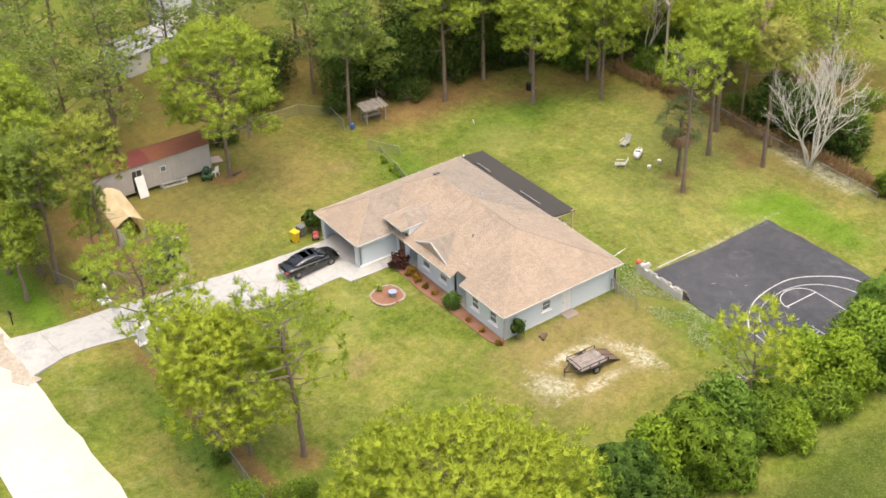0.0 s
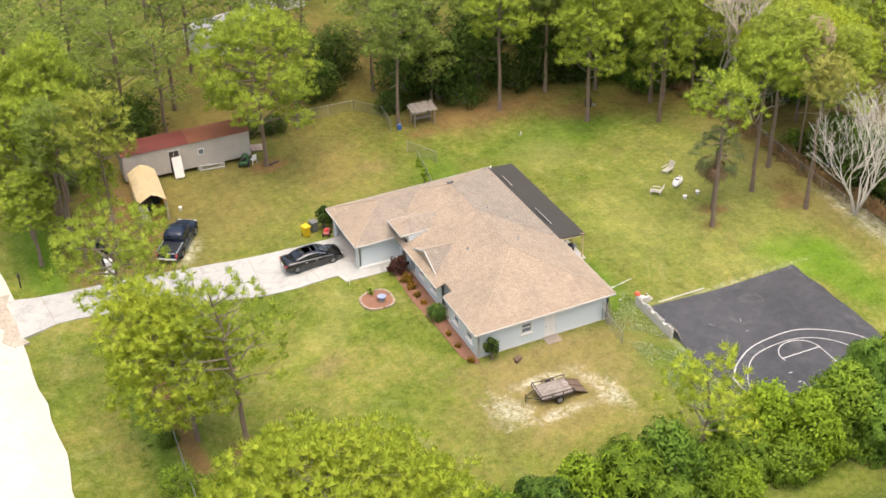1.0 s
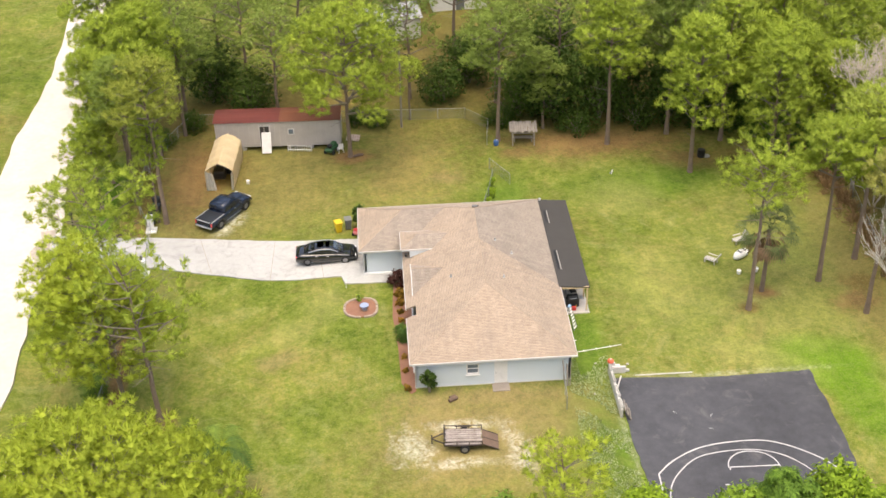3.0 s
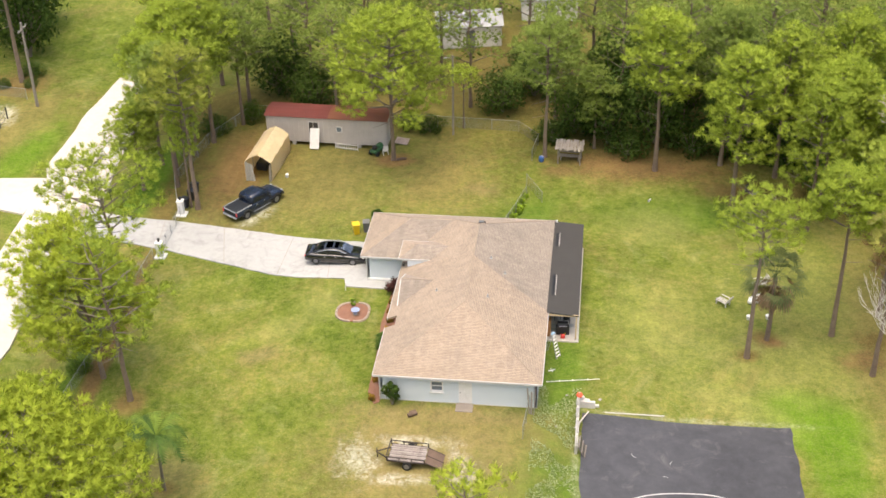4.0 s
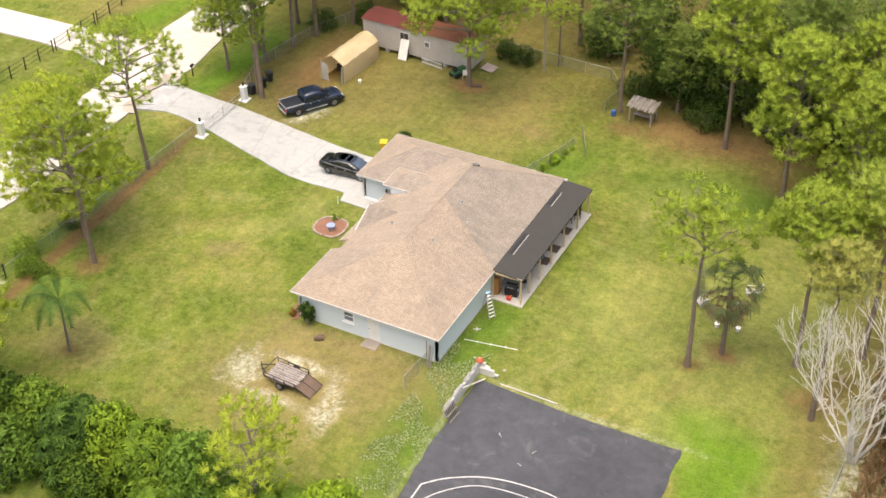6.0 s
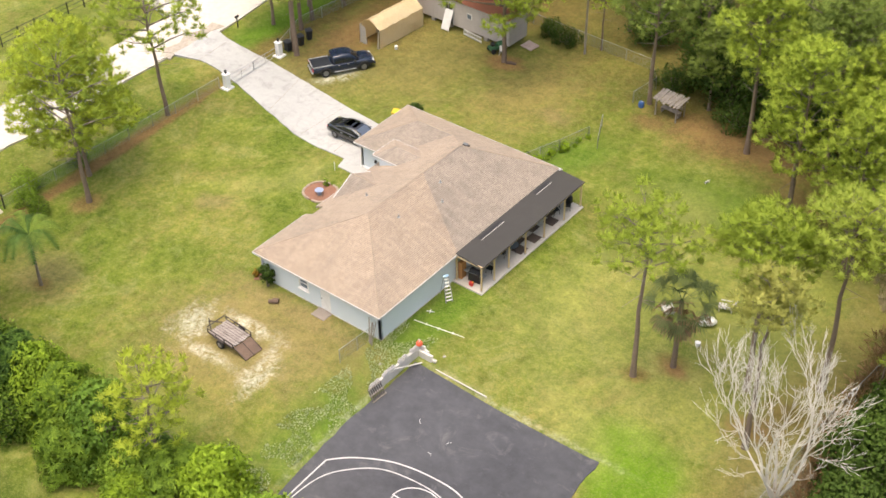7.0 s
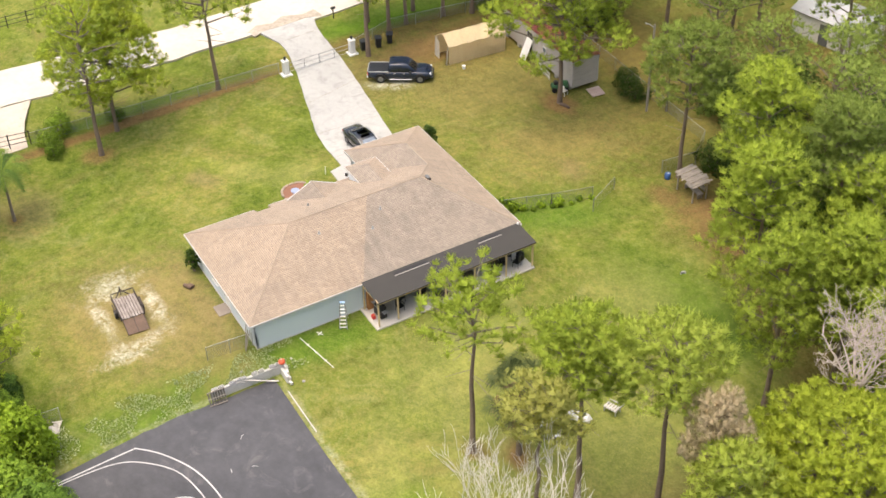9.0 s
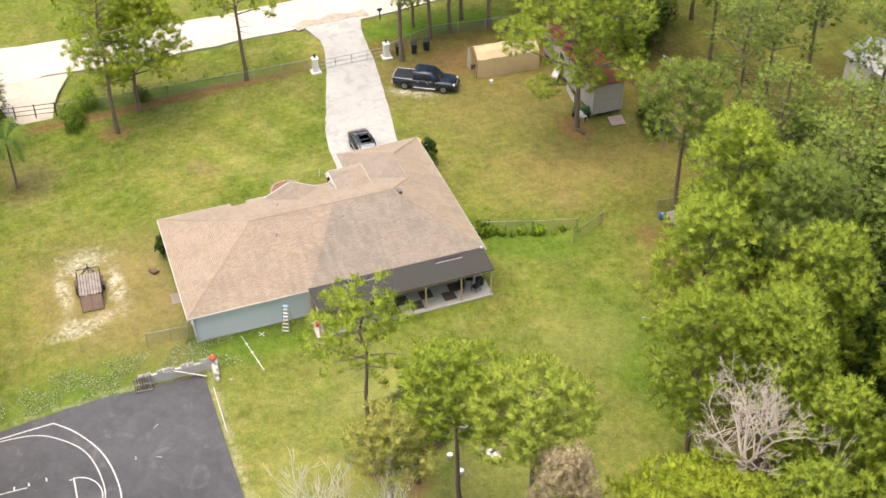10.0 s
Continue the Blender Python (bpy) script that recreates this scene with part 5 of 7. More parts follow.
# wood behind the lawn: x, y, turn, size, height factor, which tree
for x, y, a, s, t, src, mt in (
        (36.4, 30.6, 20, 0.92, 1.0, dense, None), (33.4, 26.7, 200, 0.85, 1.1, n3, None), (35.0, 30.8, 130, 0.9, 1.0, n2, None), (26.6, 38.0, 80, 0.95, 1.05, n2, NEEDLES_DEEP), (14.6, 40.4, 160, 0.72, 0.8, dense, NEEDLES_DEEP),
        (40.6, 31.5, 10, 0.85, 0.9, n3, None), (45.6, 20.6, 60, 0.80, 1.06, front, NEEDLES_LIME), (44.2, 13.4, 10, 0.80, 1.05, n3, NEEDLES_LIGHT), (45.5, 26.5, 100, 0.9, 0.9, dense, None), (23.0, 43.0, 220, 1.0, 1.05, deep, None), (30.5, 43.5, 300, 1.0, 1.1, deep, None),
        (37.5, 40.0, 40, 0.95, 1.05, dense, None), (42.5, 37.5, 170, 0.95, 1.0, n2, None), (17.0, 47.0, 20, 0.9, 1.1, deep, None), (10.5, 46.5, 70, 0.85, 1.0, deep, None), (47.0, 33.0, 250, 0.9, 1.0, n3, None),
        (50.5, 27.0, 30, 1.0, 0.9, dense, None), (50.0, 40.0, 95, 1.0, 1.0, n2, None), (36.0, 49.0, 10, 1.0, 1.0, deep, None), (26.0, 51.0, 140, 1.0, 1.0, deep, None), (44.0, 47.0, 190, 1.0, 1.0, deep, None),
        (1.6, 48.2, 55, 0.9, 1.0, deep, None), (-2.0, 53.4, 100, 0.95, 1.05, deep, None), (7.0, 58.0, 30, 1.0, 1.1, deep, None), (-15.2, 49.0, 70, 0.9, 1.0, deep, None),
        (-12.0, 45.5, 10, 0.85, 0.95, deep, None), (-21.5, 46.5, 120, 0.95, 1.0, deep, None), (-9.5, 52.0, 200, 1.0, 1.1, deep, None), (-18.5, 55.0, 240, 1.0, 1.0, deep, None), (-26.0, 52.0, 20, 1.0, 1.0, deep, None),
        (14.0, 56.0, 200, 1.0, 1.0, deep, None), (22.0, 60.0, 10, 1.0, 1.0, deep, None), (33.0, 60.0, 80, 1.0, 1.0, deep, None), (45.0, 58.0, 120, 1.0, 1.0, deep, None), (56.0, 50.0, 10, 1.0, 1.0, deep, None),
        (-12.5, 66.0, 0, 1.0, 1.0, deep, None), (3.0, 70.0, 50, 1.0, 1.1, deep, None), (12.0, 72.0, 90, 1.0, 1.0, deep, None), (27.0, 72.0, 150, 1.0, 1.0, deep, None), (40.0, 70.0, 190, 1.0, 1.0, deep, None), (-24.0, 66.0, 90, 1.0, 1.0, deep, None),
        (57.0, 35.0, 30, 1.0, 1.0, n2, None), (60.0, 25.0, 80, 1.0, 1.0, n3, None), (-6.5, 76.0, 40, 1.0, 1.1, deep, None), (-18.0, 78.0, 130, 1.0, 1.0, deep, None), (18.0, 84.0, 20, 1.1, 1.0, deep, None), (34.0, 84.0, 60, 1.1, 1.0, deep, None), (50.0, 80.0, 110, 1.1, 1.0, deep, None), (2.0, 88.0, 75, 1.1, 1.0, deep, None), (62.0, 66.0, 15, 1.1, 1.0, deep, None), (-12.0, 92.0, 35, 1.1, 1.0, deep, None)):
    again(src, x, y, a, s, t, group=WOOD, material=mt, label="pine of the wood behind the lawn")
for x, y, a, s, t in ((-50.0, 57.0, 10, 1.3, 1.3), (-58.0, 60.0, 90, 1.3, 1.2), (-52.0, 66.0, 150, 1.3, 1.2), (20.5, 42.0, 60, 1.0, 1.0), (27.5, 41.0, 120, 0.95, 1.0), (12.5, 43.5, 200, 0.9, 0.9), (33.0, 41.5, 20, 1.05, 1.1), (38.5, 44.5, 300, 1.0, 1.1), (23.5, 47.0, 90, 1.1, 1.1), (45.5, 42.0, 150, 1.1, 1.1), (-14.5, 46.8, 10, 0.85, 0.8), (5.0, 47.5, 75, 0.8, 0.75), (30.0, 50.0, 220, 1.1, 1.1), (16.5, 51.0, 250, 1.1, 1.0), (41.0, 52.0, 40, 1.1, 1.1), (-19.0, 49.8, 280, 1.0, 0.9), (8.0, 51.5, 190, 0.9, 0.9), (52.0, 34.0, 100, 1.1, 1.0)):
    again(oak, x, y, a, s, t, group=WOOD, material=LEAVES if x > 36 else None)
for x, y, a, s in ((17.8, 39.3, 0, 0.8), (30.5, 39.8, 90, 0.9), (35.5, 36.5, 160, 0.9), (10.6, 41.3, 220, 0.7), (39.5, 36.0, 20, 0.9), (-1.9, 42.6, 50, 0.55), (-4.2, 43.2, 130, 0.5), (44.0, 33.5, 10, 1.0), (41.5, 28.8, 75, 0.8), (-20.5, 43.5, 140, 0.6), (36.5, 33.2, 200, 0.9), (40.0, 34.0, 250, 1.0), (43.5, 36.5, 310, 1.1), (38.0, 38.6, 20, 1.1), (44.6, 26.6, 80, 0.8), (45.6, 30.0, 130, 1.0), (47.5, 24.5, 10, 0.9), (33.0, 38.8, 60, 1.0)):
    again(under, x, y, a, s, 0.9, group="shrubs at the wood's edge", material=LEAVES_MID if x > 35 else None)
again(n2, -48.2, 50.4, 140, 1.15, 1.1, "big pine on a mulched patch across the road")
for x, y, a, sc in ((-49.6, 49.0, 0, 0.35), (-46.8, 49.4, 80, 0.32), (-47.6, 52.0, 30, 0.55)):
    again(under, x, y, a, sc, 0.8, group="shrubs round the neighbour's pine")
again(pa, 1.4, 43.6, 30, 0.55, 0.85, "small airy pine beside the yard pole")
for x, y, a, sc, t in ((52.0, 13.0, 10, 0.9, 0.8), (57.0, 20.0, 90, 1.0, 0.9), (60.0, 11.0, 150, 0.95, 0.9), (66.0, 22.0, 210, 1.0, 1.0), (54.0, 28.0, 40, 0.9, 0.9), (68.0, 36.0, 60, 1.0, 1.0)):
    again(deep, x, y, a, sc, t, "thin pine in the brush beyond the eastern fence", "trees beyond the eastern fence", NEEDLES)
for x, y, a, sc, mt in ((49.0, 6.5, 0, 0.6, LEAVES), (51.5, 3.0, 70, 0.5, LEAVES_LIME), (53.0, 8.5, 140, 0.7, LEAVES), (50.5, 17.0, 30, 0.6, DRY_GRASS), (56.0, 14.5, 200, 0.7, LEAVES), (48.6, -0.5, 250, 0.5, LEAVES_LIME), (58.0, 5.0, 100, 0.6, LEAVES)):
    again(under, x, y, a, sc, 0.8, "low scrubby bush beyond the eastern fence", "bushes beyond the eastern fence", mt)
again(oak, -25.2, -11.8, 30, 0.62, 0.9, "dark broadleaf tree beside the neighbour's gate")
# grove along the front fence, north of the driveway
tagged(slim, "slim pine standing at the front wire fence", group=GROVE)
for x, y, a, s, t, src, mt in ((-21.9, 26.1, 40, 0.55, 1.3, slim, NEEDLES), (-25.0, 32.0, 70, 0.95, 0.95, slim, NEEDLES), (-24.2, 35.8, 110, 1.0, 1.0, n1, NEEDLES), (-23.2, 38.5, 160, 0.95, 1.05, n2, NEEDLES), (-27.2, 34.0, 210, 0.95, 0.95, dense, None), (-27.4, 29.0, 20, 0.8, 0.75, dense, None), (-26.8, 40.5, 260, 1.0, 0.95, dense, None), (-21.2, 42.5, 300, 0.9, 1.0, n1, None), (-28.5, 46.0, 330, 1.0, 1.0, n2, None)):
    again(src, x, y, a, s, t, group=GROVE, material=mt, label="pine in the grove along the front fence")
# dead and palm trees
plant_at(bare_tree("dead_tree", 41, 11.6, 0.46, DEAD_WOOD, "bleached leafless dead tree with many forks", 6, 6, 0.13, 0.75), 39.4, 4.2)
plant_at(bare_tree("dead_tree", 42, 5.6, 1.0, DEAD_PINK, "brownish leafless tree with a spreading twiggy crown", 6, 7, 0.11, 0.45, 8.8), 41.0, 25.4)
plant_at(bare_tree("dead_tree", 47, 9.5, 0.5, DEAD_WOOD, "pale dead tree in the dark wood", 5, 2, 0.13), 43.5, 31.0, 60)
plant_at(bare_tree("dead_tree", 44, 6.0, 0.8, DEAD_PINK, "low brownish dead tree", 5, 3, 0.10), 42.0, 22.5, 60)
again(pb, 41.2, 14.5, 90, 0.56, 1.68, "dying pine with a brown crown", material=NEEDLES_BROWN)
plant_at(feather_palm(43, 4.8, 2.7, "young feather-leaved palm on the front lawn"), -13.2, -10.3)
plant_at(fan_palm(45, 5.9, 2.45, "cabbage palm with hanging dead fronds on the lawn"), 28.6, 10.5)
# clipped-wild hedge along the southern boundary
hedge = plant_at(broadleaf("hedge_shrub", 51, (2.9, 2.7, 6.3), 0.16, 7400, LEAVES, "bright green leafy shrub of the boundary hedge", "shrub", 0.0, 62), -10.6, -19.3)
hedge2 = plant_at(broadleaf("hedge_shrub", 52, (2.7, 2.6, 5.7), 0.16, 7400, LEAVES_LIME, "yellow-green leafy shrub of the boundary hedge", "shrub", 0.0, 54), 13.2, -17.4)
hedge3 = plant_at(broadleaf("hedge_shrub", 53, (2.9, 2.7, 6.0), 0.46, 1500, LEAVES_MID, "dark green palmate-leaved shrub of the boundary hedge", "shrub", 0.0, 34, palmate=True), -13.6, -19.6)
HEDGE = "shrubs of the southern hedge"
tagged(hedge, group=HEDGE), tagged(hedge2, group=HEDGE), tagged(hedge3, group=HEDGE)
for k, (x, y, s, t) in enumerate(((-7.6, -18.6, 0.95, 1.0), (-4.6, -19.0, 1.0, 1.0), (-1.6, -18.2, 1.02, 1.08), (1.6, -18.6, 0.98, 1.0), (4.6, -18.6, 1.0, 1.0), (7.8, -19.2, 0.9, 0.85), (10.4, -18.2, 0.88, 0.85), (15.6, -19.2, 1.0, 0.95), (18.8, -18.7, 1.0, 1.0), (21.8, -17.6, 1.05, 1.05), (25.2, -17.9, 1.05, 1.05), (28.6, -18.2, 1.0, 1.0), (32.0, -18.4, 1.0, 1.0), (-2.8, -20.2, 0.8, 0.75), (3.2, -20.4, 0.8, 0.8), (9.0, -20.4, 0.75, 0.75), (13.5, -20.2, 0.8, 0.8), (20.4, -20.4, 0.85, 0.8), (35.5, -17.0, 1.0, 1.0), (26.6, -20.2, 0.85, 0.85), (-8.6, -20.8, 0.85, 0.85), (30.4, -20.4, 0.85, 0.85), (-11.6, -17.2, 0.6, 0.6), (-5.8, -16.9, 0.55, 0.55), (0.4, -16.2, 0.5, 0.55), (6.2, -16.4, 0.5, 0.5), (12.0, -15.6, 0.55, 0.6))):
    again((hedge, hedge3, hedge2, hedge3, hedge, hedge, hedge3, hedge2)[k % 8], x, y, k * 77, s * (1.0, 1.06, 0.92, 1.1, 0.97, 0.88, 1.04)[k % 7], t * (1.0, 0.9, 1.08, 0.95, 1.1)[k % 5], group=HEDGE, material=(None, None, None, LEAVES_LIME, LEAVES_MID, None, LEAVES, None)[k % 8])
# shrubs by the front fence and the eastern boundary
for k, (x, y, s, src, mt) in enumerate(((-23.8, -3.2, 0.55, under, LEAVES), (-22.0, -4.6, 0.45, under, LEAVES), (-24.4, -12.5, 0.7, hedge2, None), (-20.6, -4.8, 0.4, under, LEAVES), (-23.4, 1.6, 0.35, under, LEAVES), (-22.8, -15.6, 0.8, hedge, None), (43.4, 8.0, 1.05, hedge, LEAVES_DARK), (43.8, 4.0, 0.9, hedge, LEAVES_DARK), (43.2, 12.0, 0.95, hedge, LEAVES_DARK), (42.4, 16.0, 0.6, under, LEAVES), (41.0, -3.5, 0.5, hedge2, None), (40.4, -6.5, 0.55, hedge2, None), (-23.4, 40.5, 0.6, under, None))):
    again(src, x, y, k * 61, s, 0.9, group="shrubs along the boundary", material=mt)
rng = np.random.default_rng(61)
pts = [(39.9 + 0.06 * (18 - y) + rng.normal(0, 0.55), y) for y in np.linspace(-6, 34, 420)]
v, f = tufts(np.array([(x, y, gz(x, y) + 0.15) for x, y in pts]), rng.uniform(0.5, 1.0, len(pts)), 18, rng, 0.05, 1.3)
tagged(link("tall_grass", v, f, DRY_GRASS), "tall dry brown grass along the boundary fence", "grass", kind="stuff")
pts = [(x, y) for x, y in zip(rng.uniform(-25.9, -23.2, 700), rng.uniform(-18, 46, 700)) if not (15.5 < y < 26.5)]
v, f = tufts(np.array([(x, y, gz(x, y) - 0.15) for x, y in pts]), rng.uniform(0.10, 0.24, len(pts)), 12, rng, 0.10, 0.8)
tagged(link("verge_weeds", v, f, PALM_BRIGHT), "rough green weeds in the roadside ditch", "weeds", kind="stuff")
pts = [(x, y) for x, y in zip(rng.uniform(11.2, 14.5, 5200), rng.uniform(-15, 2.5, 5200)) if noise.noise((x * 0.5, y * 0.5, 3.0)) > -0.12]
v, f = leaves_at(np.array([(x, y, gz(x, y) + 0.07) for x, y in pts]), np.tile((0.0, 0.0, 1.0), (len(pts), 1)), 0.075, rng)
tagged(link("ground_cover", v, f, leafy("pale_ground_cover", (0.44, 0.48, 0.29), (0.17, 0.23, 0.08), 0.3)), "pale creeping ground cover beside the court", "weeds", kind="stuff")


# ---- vehicles ----
def car_shell(stations, n=5):
    """A body lofted through cross-sections: (x, half width at sill, at shoulder, at top, sill z, shoulder z, top z)."""
    bm = bmesh.new()
    rings = []
    for x, w0, w1, w2, z0, z1, z2 in stations:
        half = [(w0 * 0.9, z0), (w0, z0 + 0.12), (w1, (z0 + z1) / 2), (w1 * 0.985, z1 - 0.04), ((w1 + w2) / 2, (z1 + z2) / 2 + 0.01), (w2, z2 - 0.03), (w2 * 0.6, z2 + 0.012)]
        rings.append([bm.verts.new((x, y, z)) for y, z in half] + [bm.verts.new((x, -y, z)) for y, z in half[::-1]])
    k = len(rings[0])
    for a, b in zip(rings, rings[1:]):
        for i in range(k):
            bm.faces.new((a[i], a[(i + 1) % k], b[(i + 1) % k], b[i]))
    bm.faces.new(rings[0])
    bm.faces.new(rings[-1][::-1])
    return bm


def wheel(parent, x, y, r, w):
    s = 1 if y > 0 else -1
    t = bmesh.new()
    prof = [(r * 0.62, -w / 2), (r * 0.94, -w / 2), (r, -w / 2 + 0.04), (r, w / 2 - 0.04), (r * 0.94, w / 2), (r * 0.62, w / 2)]
    rings = [[t.verts.new((x + q * math.cos(a), y + o, r + q * math.sin(a))) for q, o in prof] for a in [math.tau * i / 20 for i in range(20)]]
    for i in range(20):
        a, b = rings[i], rings[(i + 1) % 20]
        for k in range(len(prof)):
            t.faces.new((a[k], a[(k + 1) % len(prof)], b[(k + 1) % len(prof)], b[k]))
    tyre = part("wheel", t, TYRE, parent, smooth=False)
    rim = tube([(x, y + s * (w / 2 - 0.07), r), (x, y + s * (w / 2 - 0.015), r)], r * 0.64, 18)
    for k in range(5):
        a = k * math.tau / 5
        box((x + 0.33 * r * math.cos(a), y + s * (w / 2), r + 0.33 * r * math.sin(a)), (0.5 * r, 0.02, 0.09), 0.005, Matrix.Translation((x + 0.33 * r * math.cos(a), y + s * (w / 2), r + 0.33 * r * math.sin(a))) @ Matrix.Rotation(-a, 4, "Y") @ Matrix.Translation((-(x + 0.33 * r * math.cos(a)), -(y + s * (w / 2)), -(r + 0.33 * r * math.sin(a)))), rim)
    part("rim", rim, RIM, tyre, "grey alloy rim")


def pane(name, pts, parent, material=None, thick=0.012, label=""):
    bm = bmesh.new()
    bm.faces.new([bm.verts.new(p) for p in pts])
    bmesh.ops.solidify(bm, geom=bm.faces[:], thickness=thick)
    return part(name, bm, material or CAR_GLASS, parent, label)


def sedan(m):
    car = thing("car", m, "shiny black four-door sedan parked on the concrete driveway", "car")
    part("body", car_shell([(-2.60, .70, .76, .66, .34, .62, .72), (-2.52, .84, .90, .74, .26, .80, .96), (-2.0, .90, .94, .72, .22, .86, 1.02), (-1.3, .92, .95, .72, .22, .88, 1.02), (0.2, .92, .95, .72, .20, .90, .98), (1.0, .92, .95, .74, .20, .88, .95), (1.8, .90, .94, .74, .22, .80, .86), (2.35, .84, .88, .66, .24, .68, .74), (2.58, .66, .72, .56, .34, .52, .60)]), BLACK_PAINT, car, smooth=True)
    part("cabin", car_shell([(-1.95, .70, .74, .52, .90, .96, 1.00), (-1.45, .74, .76, .56, .92, 1.18, 1.26), (-0.8, .76, .78, .58, .92, 1.30, 1.42), (-0.1, .77, .78, .60, .92, 1.34, 1.47), (0.5, .76, .78, .58, .92, 1.28, 1.40), (1.0, .75, .77, .56, .90, 1.10, 1.18), (1.45, .70, .74, .50, .86, .92, .95)]), BLACK_PAINT, car, smooth=True)
    pane("windscreen", [(1.40, -.60, 1.00), (1.40, .60, 1.00), (.62, .56, 1.43), (.62, -.56, 1.43)], car, WINDSCREEN, label="pale reflecting windscreen")
    pane("rear_window", [(-1.86, -.58, 1.06), (-1.86, .58, 1.06), (-.98, .54, 1.44), (-.98, -.54, 1.44)], car)
    pane("sunroof", [(-.75, -.42, 1.475), (.30, -.42, 1.475), (.30, .42, 1.475), (-.75, .42, 1.475)], car)
    for s in (-1, 1):
        for x0, x1, h0, h1 in ((-1.35, -.55, 1.22, 1.33), (-.48, .30, 1.34, 1.35), (.36, .95, 1.33, 1.12)):
            pane("side_window", [(x0, s * .80, .98), (x1, s * .80, .97), (x1, s * .745, h1), (x0, s * .745, h0)], car)
        part("trim", tube([(-1.5, s * .79, 1.16), (-.55, s * .765, 1.375), (.30, s * .765, 1.385), (1.0, s * .79, 1.12)], .03, 6), CHROME, car, "chrome window trim")
        part("side_skirt", box((0, s * .93, .27), (2.3, .05, .10), .015), BLACK_PAINT, car)
        part("mirror", box((.78, s * .98, .98), (.16, .18, .13), .03), BLACK_PAINT, car)
        for x in (-.55, .38):
            part("door_handle", box((x - .25, s * .955, .80), (.2, .025, .03), .006), CHROME, car)
        part("headlight", box((2.36, s * .62, .63), (.30, .36, .13), .04), glass_material("headlamp", (.55, .56, .58)), car, "clear headlamp")
        part("tail_light", box((-2.50, s * .70, .78), (.16, .34, .17), .04), RED_PLASTIC, car, "red tail lamp")
        for x in (-1.62, 1.55):
            wheel(car, x, s * .84, .34, .24)
    part("grille", box((2.57, 0, .48), (.06, .62, .22), .02), CHROME, car)
    part("number_plate", box((-2.60, 0, .62), (.03, .32, .14), .006), WHITE, car)
    return car


def pickup(m):
    car = thing("pickup_truck", m, "dark blue crew-cab pickup truck parked on the grass", "truck")
    part("body", car_shell([(-2.92, .86, .90, .88, .50, .80, 1.02), (-2.85, .93, .98, .94, .42, .92, 1.10), (-1.0, .95, 1.0, .94, .40, .94, 1.10), (-0.9, .95, 1.0, .92, .38, .98, 1.12), (1.2, .95, 1.0, .90, .38, .98, 1.12), (1.4, .95, 1.0, .84, .38, 1.0, 1.14), (2.4, .95, .99, .80, .40, .96, 1.10), (2.80, .90, .95, .74, .42, .84, .96), (2.95, .80, .84, .70, .46, .70, .80)]), BLUE_PAINT, car, smooth=True)
    part("cab", car_shell([(-.98, .84, .88, .72, 1.05, 1.50, 1.76), (-.80, .86, .90, .74, 1.05, 1.60, 1.86), (0, .86, .90, .75, 1.05, 1.62, 1.90), (.65, .86, .90, .73, 1.05, 1.58, 1.86), (1.0, .85, .89, .70, 1.05, 1.44, 1.66), (1.55, .80, .86, .64, 1.02, 1.10, 1.16)]), BLUE_PAINT, car, smooth=True)
    # flat black panel in place of the shade inside the open bed
    bed = bmesh.new()
    box((-1.98, 0, 1.115), (1.74, 1.56, 0.03), 0.01, None, bed)
    part("bed_cover", bed, DARK_PLASTIC, car, "black panel standing in for the dark inside of the open bed")
    for s in (-1, 1):
        part("bed_rail", box((-1.95, s * .88, 1.13), (1.85, .10, .07), .02), STEEL, car, "bright bed rail")
        part("roof_rib", box((-.15, s * .48, 1.905), (1.3, .05, .02), .006), BLUE_PAINT, car)
        part("rocker_panel", box((.1, s * .965, .48), (2.6, .05, .16), .015), DARK_PLASTIC, car, "black rocker panel")
        for x0, x1, h0, h1 in ((-.78, -.05, 1.66, 1.68), (.02, .95, 1.68, 1.50)):
            pane("side_window", [(x0, s * .925, 1.16), (x1, s * .925, 1.16), (x1 - .05, s * .87, h1), (x0 + .02, s * .87, h0)], car)
        part("mirror", box((1.02, s * 1.12, 1.24), (.18, .24, .20), .03), DARK_PLASTIC, car)
        part("side_step", box((.1, s * 1.0, .42), (2.1, .14, .07), .02), CHROME, car, "bright side step")
        for x in (-.45, .40):
            part("door_handle", box((x, s * 1.005, 1.0), (.18, .03, .04), .008), CHROME, car)
        part("headlight", box((2.80, s * .70, .86), (.22, .32, .20), .04), glass_material("headlamp", (.55, .56, .58)), car, "clear headlamp")
        part("tail_light", box((-2.90, s * .86, .88), (.10, .14, .34), .03), RED_PLASTIC, car, "red tail lamp")
        for x in (-1.75, 1.88):
            wheel(car, x, s * .88, .42, .30)
            part("wheel_arch", tube([(x + .52 * math.cos(a), s * .985, .42 + .52 * math.sin(a)) for a in [math.pi * k / 8 for k in range(9)]], .075, 6), BLACK_STEEL, car, "flared black wheel arch")
    pane("windscreen", [(1.52, -.66, 1.20), (1.52, .66, 1.20), (.86, .64, 1.80), (.86, -.64, 1.80)], car)
    pane("rear_window", [(-1.0, -.62, 1.34), (-1.0, .62, 1.34), (-.93, .60, 1.74), (-.93, -.60, 1.74)], car)
    part("grille", box((2.93, 0, .76), (.08, .92, .30), .03), CHROME, car)
    part("front_bumper", box((2.98, 0, .52), (.16, 1.7, .20), .05), BLUE_PAINT, car)
    part("rear_bumper", box((-2.96, 0, .56), (.16, 1.75, .18), .04), CHROME, car)
    part("tailgate", box((-2.93, 0, .86), (.05, 1.5, .46), .02), BLUE_PAINT, car)
